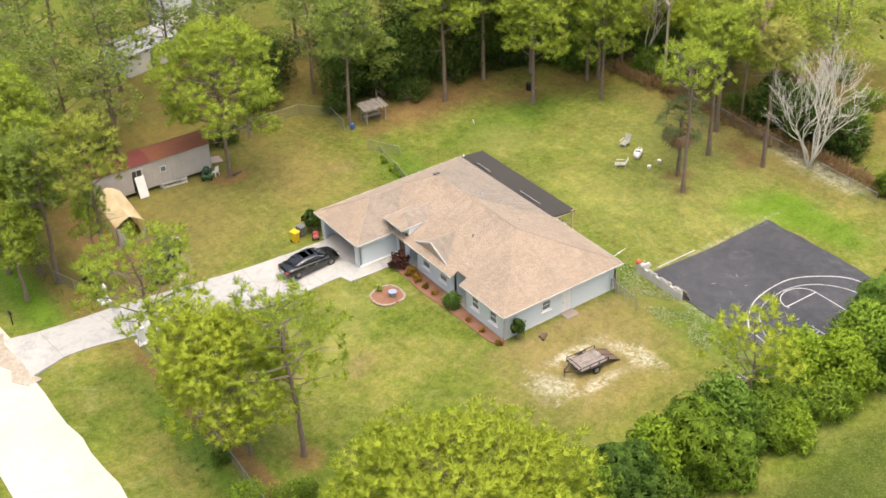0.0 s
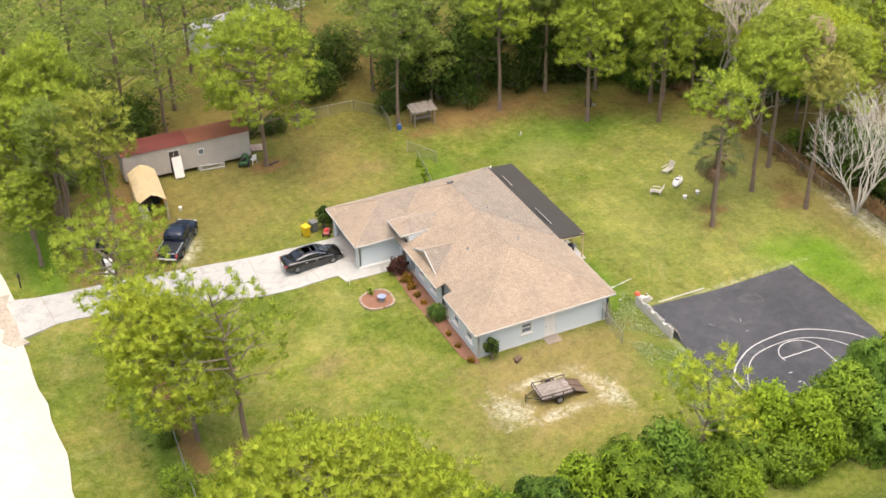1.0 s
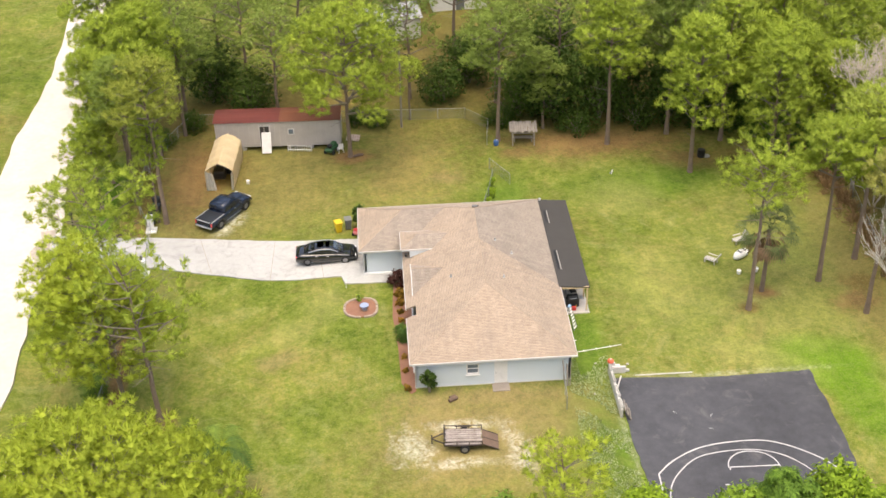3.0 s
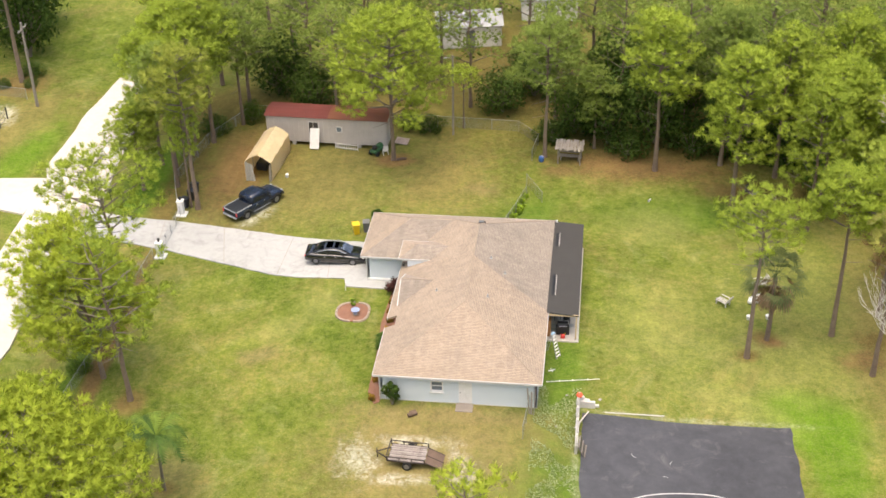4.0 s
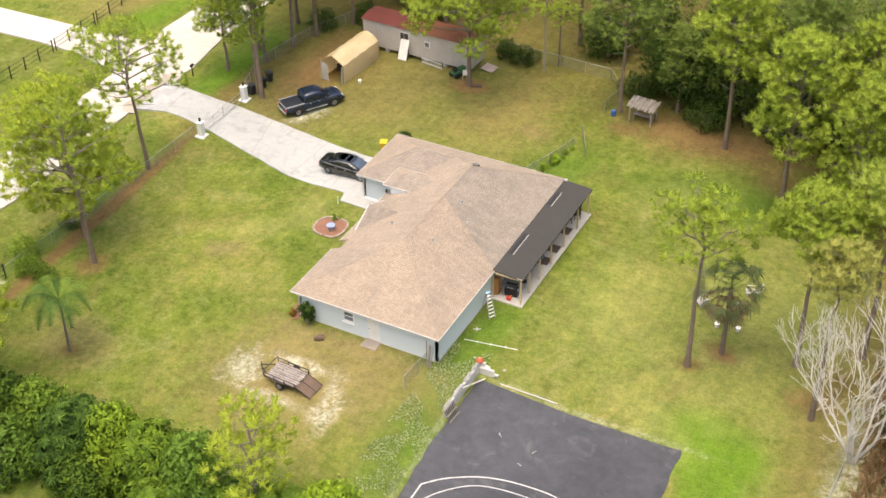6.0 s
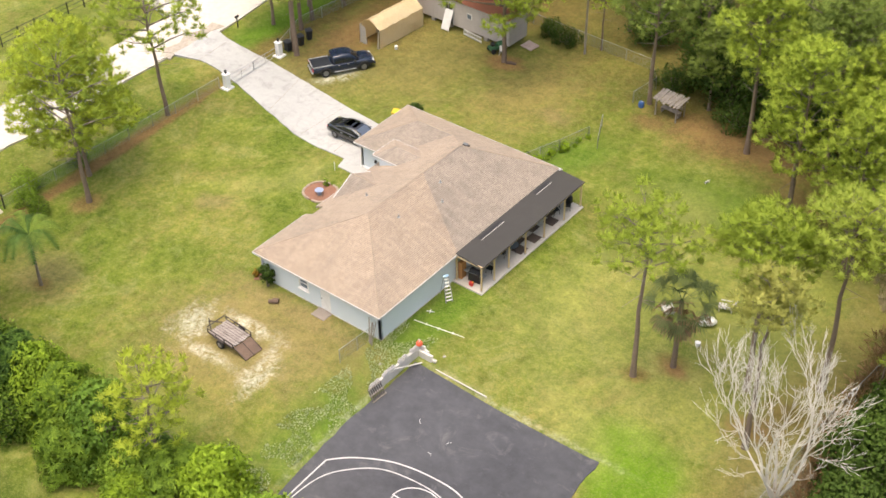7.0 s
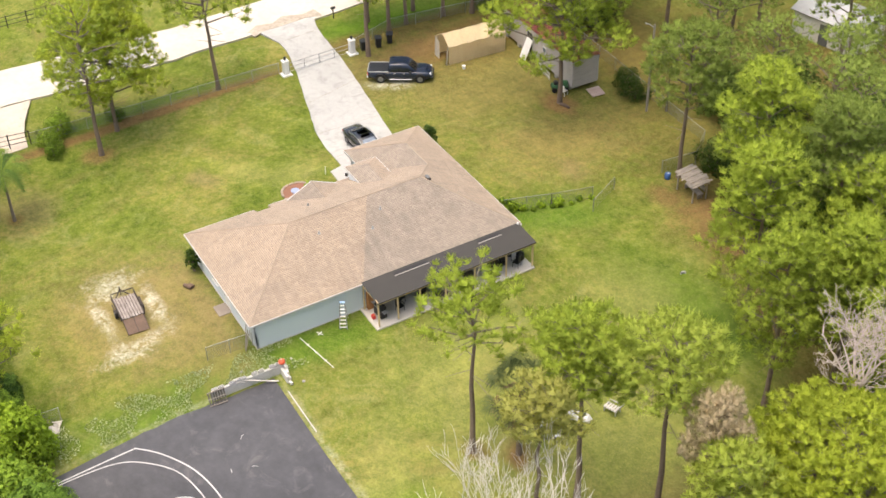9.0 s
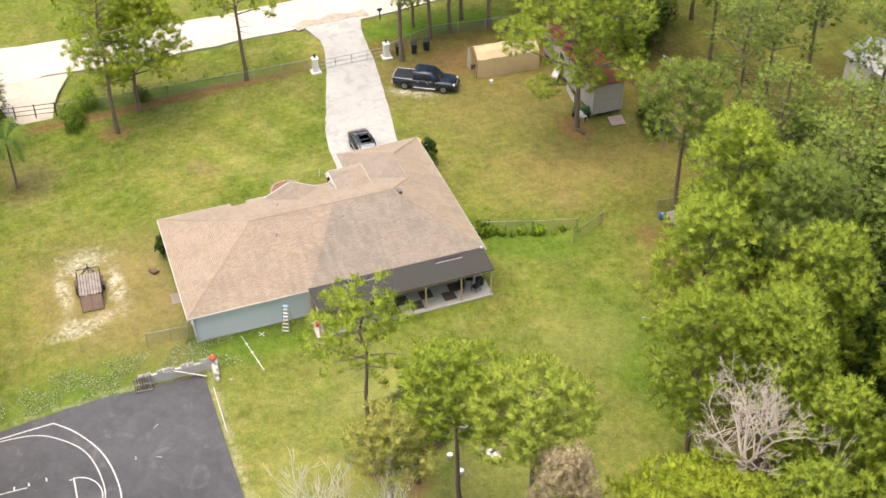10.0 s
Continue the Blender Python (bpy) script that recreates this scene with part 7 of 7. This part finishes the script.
log = thing("log_stump", on_ground(2.6, -1.7, 30), "dark scrap wood lying in front of the house", "stump")
part("log", tube([(-.35, 0, .15), (0, .02, .17), (.35, 0, .16)], [.15, .17, .14], 10), BROWN_WOOD, log)
part("log", tube([(-.1, .3, .12), (.35, .25, .14)], [.11, .12], 9), BROWN_WOOD, log)

# ---- side of the house, court edge ----
lad = thing("step_ladder", on_ground(12.25, 6.3, 60), "silver aluminium step ladder beside the porch", "ladder")
for s in (-.22, .22):
    part("rail", tube([(s * 1.2, -.5, 0), (s * .8, .05, 2.0)], .03, 6), STEEL, lad)
    part("rear_leg", tube([(s * 1.2, .65, 0), (s * .8, .1, 1.95)], .022, 6), STEEL, lad)
for k in range(7):
    t = (k + .6) / 7.4
    part("tread", box((0, -.5 + .55 * t, 2.0 * t), (.46 - .16 * t, .1, .035), .006), WHITE, lad)
part("top_cap", box((0, .08, 2.02), (.38, .22, .06), .02), surface("ladder_blue", (.30, .45, .60), (.22, .34, .48), .5), lad)
boards = thing("leaning_boards", on_ground(11.0, -.30, 0), "grey old boards leaning in the corner of the end wall", "boards")
for k, (x, h, w) in enumerate(((-.10, 2.1, .10), (.06, 1.8, .14), (.22, 2.0, .06))):
    part("board", box((0, 0, h / 2), (w, .035, h), .008, Matrix.Translation((x, -.40 - .06 * k, 0)) @ Matrix.Rotation(radians(-10 - 2 * k), 4, "X") @ Matrix.Rotation(radians(4 * k - 5), 4, "Y")), GREY_WOOD, boards)
stick = thing("long_pole", on_ground(11.9, 3.0, 10), "long white plastic pipe lying on the grass", "pipe")
part("pipe", tube([(0, 0, .05), (4.0, 0, .05)], .022, 7), WHITE, stick)
for x in (1.0, 2.0, 3.1):
    part("coupling", tube([(x, -.10, .07), (x, .10, .07)], .03, 7), WHITE, stick)
cross = thing("pipe_fitting", on_ground(12.25, 4.4, 25), "small white plastic pipe cross on the grass", "pipe")
part("arm", tube([(-.28, 0, .06), (.28, 0, .06)], .03, 7), WHITE, cross)
part("arm", tube([(0, -.22, .06), (0, .22, .06)], .03, 7), WHITE, cross)
bw = thing("block_wall", pose(0, 0, 0), "crumbling low concrete-block wall at the court's edge", "wall")
rb_ = random.Random(5)
WASHED = surface("lime_washed_wall", (0.62, 0.60, 0.565), (0.40, 0.385, 0.35), 0.9, coarse=1.2, fine=12, spread=0.5)
part("wall_body", box((14.36, -2.0, gz(14.36, -2) + .36), (.2, 5.2, .8), .03), WASHED, bw, "lime-washed wall face")
part("wall_body", box((15.0, .46, gz(15, .4) + .26), (1.1, .2, .6), .03), WASHED, bw, "lime-washed wall face")
for i in range(12):
    y = -4.35 + .42 * i + rb_.uniform(-.05, .05)
    if i in (2, 6, 9):
        continue
    block = bmesh.new()
    for dy in (-.175, 0, .175):
        box((0, dy, 0), (.19, .04, .19), .008, None, block)
    for dx in (-.08, .08):
        box((dx, 0, 0), (.03, .39, .188), .008, None, block)
    bmesh.ops.transform(block, matrix=pose(14.36 + rb_.uniform(-.03, .03), y, gz(14.36, y) + .855, 0, 0, rb_.uniform(-9, 9)), verts=block.verts[:])
    part("block", block, WASHED, bw)
for i in range(4):
    for j in range(4 - i):
        x, z = 14.6 + .36 * i + rb_.uniform(-.03, .03), gz(15, .4) + .10 + .195 * j
        part("block", box((0, 0, 0), (.39, .2, .19), .02, pose(x, .70 - .05 * i, z, 0, 0, rb_.uniform(-14, 14))), WASHED, bw)
pal = thing("scrap_board", on_ground(14.3, -1.6, 80), "long bleached board leaning on the block wall", "board")
part("board", box((0, 0, 0), (3.1, .11, .035), .008, pose(.15, -.35, .50, 0, 15, -8)), BLEACHED_WOOD, pal)
part("batten", box((0, 0, 0), (1.2, .07, .03), .008, pose(-.7, -.28, .55, 0, 22, 4)), BLEACHED_WOOD, pal)
slab = thing("concrete_slab", on_ground(11.0, -15.2, 70), "broken pale concrete slab in the weeds by the hedge", "slab")
part("slab", box((0, 0, .14), (2.2, .9, .10), .02, Matrix.Rotation(radians(-5), 4, "X")), SLAB, slab)
part("rubble", box((.9, .5, .10), (.5, .4, .2), .07), SLAB, slab)
junk = thing("branch_pile", on_ground(10.85, -14.1, 10), "little pile of bleached sticks beside the wire fence", "sticks")
for k in range(7):
    part("stick", tube([(-.4 + .1 * k, -.25 + .07 * k, .08 + .03 * k), (.1 + .09 * k, .32 - .1 * k, .25 + .04 * (k % 3))], .035, 5), DEAD_WOOD, junk)
pl2 = thing("pallet", on_ground(14.75, -4.35, 86), "broken wooden pallet at the court's corner", "pallet")
lean = pose(0, 0, .48, 62, 0, 0)
for k in range(7):
    part("slat", box((-.54 + .18 * k, 0, 0), (.10, 1.0, .025), .006, lean), OLD_BOARD, pl2)
for y in (-.45, 0, .45):
    part("runner", box((0, y, .05), (1.25, .07, .07), .006, lean), GREY_WOOD, pl2)
tub = thing("bucket", on_ground(-14.3, 32.2), "small white plastic bucket beside the canvas shelter", "bucket")
part("body", tube([(0, 0, 0), (0, 0, .32)], [.13, .16], 12), WHITE, tub)
part("rim", tube([(0, 0, .32), (0, 0, .35)], .175, 12), WHITE, tub)
old = thing("log_stump", on_ground(-3.9, 36.4, 20), "dark fallen log beside the big pine", "stump")
part("log", tube([(-.5, 0, .12), (0, .04, .15), (.5, -.02, .12)], [.12, .15, .11], 10), BROWN_WOOD, old)
ball = thing("buoy", on_ground(14.42, .55, 0, .80), "orange-red plastic ball on the wall end", "ball")
part("shell", tube([(0, 0, 0), (0, 0, .08), (0, 0, .2), (0, 0, .32), (0, 0, .4)], [.1, .2, .25, .2, .1], 14), surface("orange_plastic", (.70, .12, .05), (.55, .09, .04), .5), ball)
part("valve", tube([(0, 0, .4), (0, 0, .45)], .03, 6), WHITE, ball)
for k, (x, y, s) in enumerate(((13.5, 1.6, .10), (12.9, -1.9, .09), (15.9, 1.4, .11))):
    st = thing("paver", on_ground(x, y, 30 * k), "loose pale concrete lump in the grass", "stone", "loose pavers")
    part("lump", box((0, 0, s * .4), (s * 2, s * 1.6, s), s * .35), BLOCK, st)

# ---- on the porch ----
grill = thing("barbecue_grill", pose(12.85, 8.95, .11, 0, 0, 5), "black barbecue grill on the porch slab", "grill")
part("cart", box((0, 0, .4), (1.0, .5, .7), .03), BLACK_STEEL, grill)
part("hood", tube([(-.4, 0, .86), (.4, 0, .86)], .27, 14), BLACK_STEEL, grill)
for s in (-1, 1):
    part("side_shelf", box((s * .68, 0, .78), (.36, .45, .04), .01), STEEL, grill)
part("handle", tube([(-.3, -.3, .92), (.3, -.3, .92)], .02, 6), CHROME, grill)
gas = thing("gas_can", pose(12.9, 8.35, .11), "red plastic fuel can beside the grill", "can")
part("body", box((0, 0, .2), (.34, .26, .36), .06), RED_PLASTIC, gas)
part("spout", tube([(.1, 0, .36), (.2, 0, .5)], .03, 6), YELLOW_PLASTIC, gas)
cab = thing("cupboard", pose(11.75, 8.75, .11), "orange-brown wooden cupboard against the house wall", "cupboard")
part("carcass", box((0, 0, .75), (.34, .56, 1.5), .02), surface("orange_wood", (.42, .20, .07), (.30, .14, .05), .6), cab)
for s in (-1, 1):
    d_ = part("door", box((.18, s * .14, .75), (.03, .26, 1.4), .01), surface("orange_wood_door", (.42, .20, .07), (.30, .14, .05), .6), cab)
    part("knob", box((.21, s * .04, .8), (.03, .03, .03), .006), STEEL, d_)


def patio_chair(x, y, turn):
    c = thing("patio_chair", pose(x, y, .11, 0, 0, turn), "dark metal patio chair on the porch", "chair", "patio chairs")
    part("seat", box((0, 0, .44), (.5, .5, .06), .02), BLACK_STEEL, c)
    part("backrest", box((0, .25, .76), (.5, .05, .56), .02), BLACK_STEEL, c)
    for sx in (-.22, .22):
        part("armrest", box((sx * 1.15, 0, .64), (.05, .5, .04), .01), BLACK_STEEL, c)
        for sy in (-.2, .22):
            part("leg", tube([(sx, sy, .44), (sx * 1.1, sy * 1.1, 0)], .022, 6), BLACK_STEEL, c)


for x, y, t in ((13.1, 10.4, 100), (12.3, 10.9, 200), (12.7, 12.4, 20), (12.2, 13.6, 250), (12.9, 19.2, 60), (12.3, 20.1, 150), (13.3, 20.2, 300)):
    patio_chair(x, y, t)
tab = thing("patio_table", pose(12.95, 13.3, .11), "glass-topped patio table on the porch", "table")
part("tabletop", tube([(0, 0, .70), (0, 0, .73)], .52, 20), WINDOW_GLASS, tab)
part("rim", tube([(.54 * math.cos(a), .54 * math.sin(a), .715) for a in [math.tau * i / 20 for i in range(21)]], .02, 6, caps=False), BLACK_STEEL, tab)
for k in range(4):
    part("leg", tube([(.2 * math.cos(k * 1.57), .2 * math.sin(k * 1.57), .7), (.42 * math.cos(k * 1.57), .42 * math.sin(k * 1.57), 0)], .022, 6), BLACK_STEEL, tab)
for k, (x, y) in enumerate(((13.3, 15.65), (12.4, 16.65), (12.45, 14.75), (13.25, 13.9), (13.15, 18.2), (12.35, 18.9))):
    rug = thing("floor_mat", pose(x, y, .112, 0, 0, 0), "brown square mat laid on the porch slab", "mat", "floor mats")
    part("mat", box((0, 0, .01), (.92, .96, .02), .006), MAT_DARK, rug)
    part("border", box((0, 0, .022), (.80, .84, .008), .002), MAT_DARK, rug)
drum = thing("smoker", pose(13.15, 20.6, .11), "round black smoker at the end of the porch", "grill")
part("drum", tube([(0, 0, .35), (0, 0, .5), (0, 0, .95), (0, 0, 1.15)], [.2, .32, .32, .12], 16), BLACK_STEEL, drum)
for k in range(3):
    part("leg", tube([(.2 * math.cos(k * 2.1), .2 * math.sin(k * 2.1), .4), (.3 * math.cos(k * 2.1), .3 * math.sin(k * 2.1), 0)], .02, 6), STEEL, drum)

# ---- things on the back lawn ----
tub = thing("garden_tub", on_ground(28.2, 15.5, 35) @ Matrix.Scale(1.1, 4), "white plastic tub with a dark opening on the back lawn", "tub")
part("hull", tube([(-.75, 0, .25), (-.5, 0, .3), (0, 0, .34), (.5, 0, .3), (.75, 0, .25)], [.12, .30, .36, .30, .12], 12), WHITE, tub)
part("opening", box((0, 0, .62), (.7, .35, .06), .03), DARK_PLASTIC, tub)


def lounger(x, y, turn, label):
    c = thing("deck_chair", on_ground(x, y, turn) @ Matrix.Scale(1.15, 4), label, "chair", "deck chairs")
    for k in range(5):
        part("slat", box((-.38 + .17 * k, 0, .30), (.12, .55, .025), .006), BLEACHED_WOOD, c)
    for k in range(4):
        part("back_slat", box((.42 + .07 * k, 0, .36 + .14 * k), (.05, .55, .11), .006, None), BLEACHED_WOOD, c)
    for sx in (-.36, .4):
        for sy in (-.24, .24):
            part("leg", box((sx, sy, .15), (.06, .06, .30), .01), BLEACHED_WOOD, c)
    for sy in (-.3, .3):
        part("armrest", box((0, sy, .52), (.7, .09, .03), .008), BLEACHED_WOOD, c)


lounger(28.6, 17.8, 20, "bleached wooden lounge chair on the back lawn")
lounger(25.5, 15.0, -40, "bleached wooden lounge chair on the mown grass")
for x, y in ((27.4, 13.1), (28.9, 13.3)):
    s_ = thing("bucket", on_ground(x, y), "small white bucket on the lawn", "bucket", "white buckets")
    part("pail", tube([(0, 0, 0), (0, 0, .3)], [.14, .18], 12), WHITE, s_)
    part("rim", tube([(0, 0, .29), (0, 0, .33)], .2, 12), WHITE, s_)
toy = thing("toy_goal", on_ground(19.9, 30.7, 70) @ Matrix.Scale(0.6, 4), "little white plastic toy on the lawn", "toy")
part("frame", tube([(-.3, 0, 0), (-.3, 0, .4), (.3, 0, .4), (.3, 0, 0)], .04, 6), WHITE, toy)
part("base", box((0, .2, .04), (.6, .3, .06), .02), GREY_PLASTIC, toy)
pit = thing("fire_drum", on_ground(28.9, 33.0), "dark steel drum under the pines", "drum")
part("drum", tube([(0, 0, 0), (0, 0, .75)], .36, 16), BLACK_STEEL, pit)
part("lid", tube([(.5, 0, .02), (.5, 0, .08)], .36, 16), STEEL, pit)

# ---- neighbours' roofs in the distance ----
for x, y, t, wd, dp, lb in ((-0.4, 65.4, 12, 7.0, 4.6, "neighbour's outbuilding with a pale metal roof behind the wood"), (8.5, 73.5, 5, 6.5, 4.0, "low white outbuilding far behind the wood"), (46.5, 41.5, 20, 5.0, 4.0, "small outbuilding with a reddish roof behind the fence")):
    b_ = thing("outbuilding", on_ground(x, y, t), lb, "building", "neighbouring buildings")
    wl = bmesh.new()
    for c, s in (((0, -dp / 2, 1.3), (wd, .15, 2.6)), ((0, dp / 2, 1.3), (wd, .15, 2.6)), ((-wd / 2, 0, 1.3), (.15, dp - .2, 2.6)), ((wd / 2, 0, 1.3), (.15, dp - .2, 2.6))):
        box(c, s, 0, None, wl)
    part("wall", wl, WHITE, b_)
    mt = SHED_ROOF if "reddish" in lb else STEEL
    for s in (-1, 1):
        part("roof", sheet([(-wd / 2 - .3, s * (dp / 2 + .3), 2.55), (wd / 2 + .3, s * (dp / 2 + .3), 2.55), (wd / 2 + .3, 0, 3.6), (-wd / 2 - .3, 0, 3.6)], .08), mt, b_)
    part("door", box((0, -dp / 2 - .09, 1.05), (1.0, .05, 2.1), .01), GREY_PLASTIC, b_)
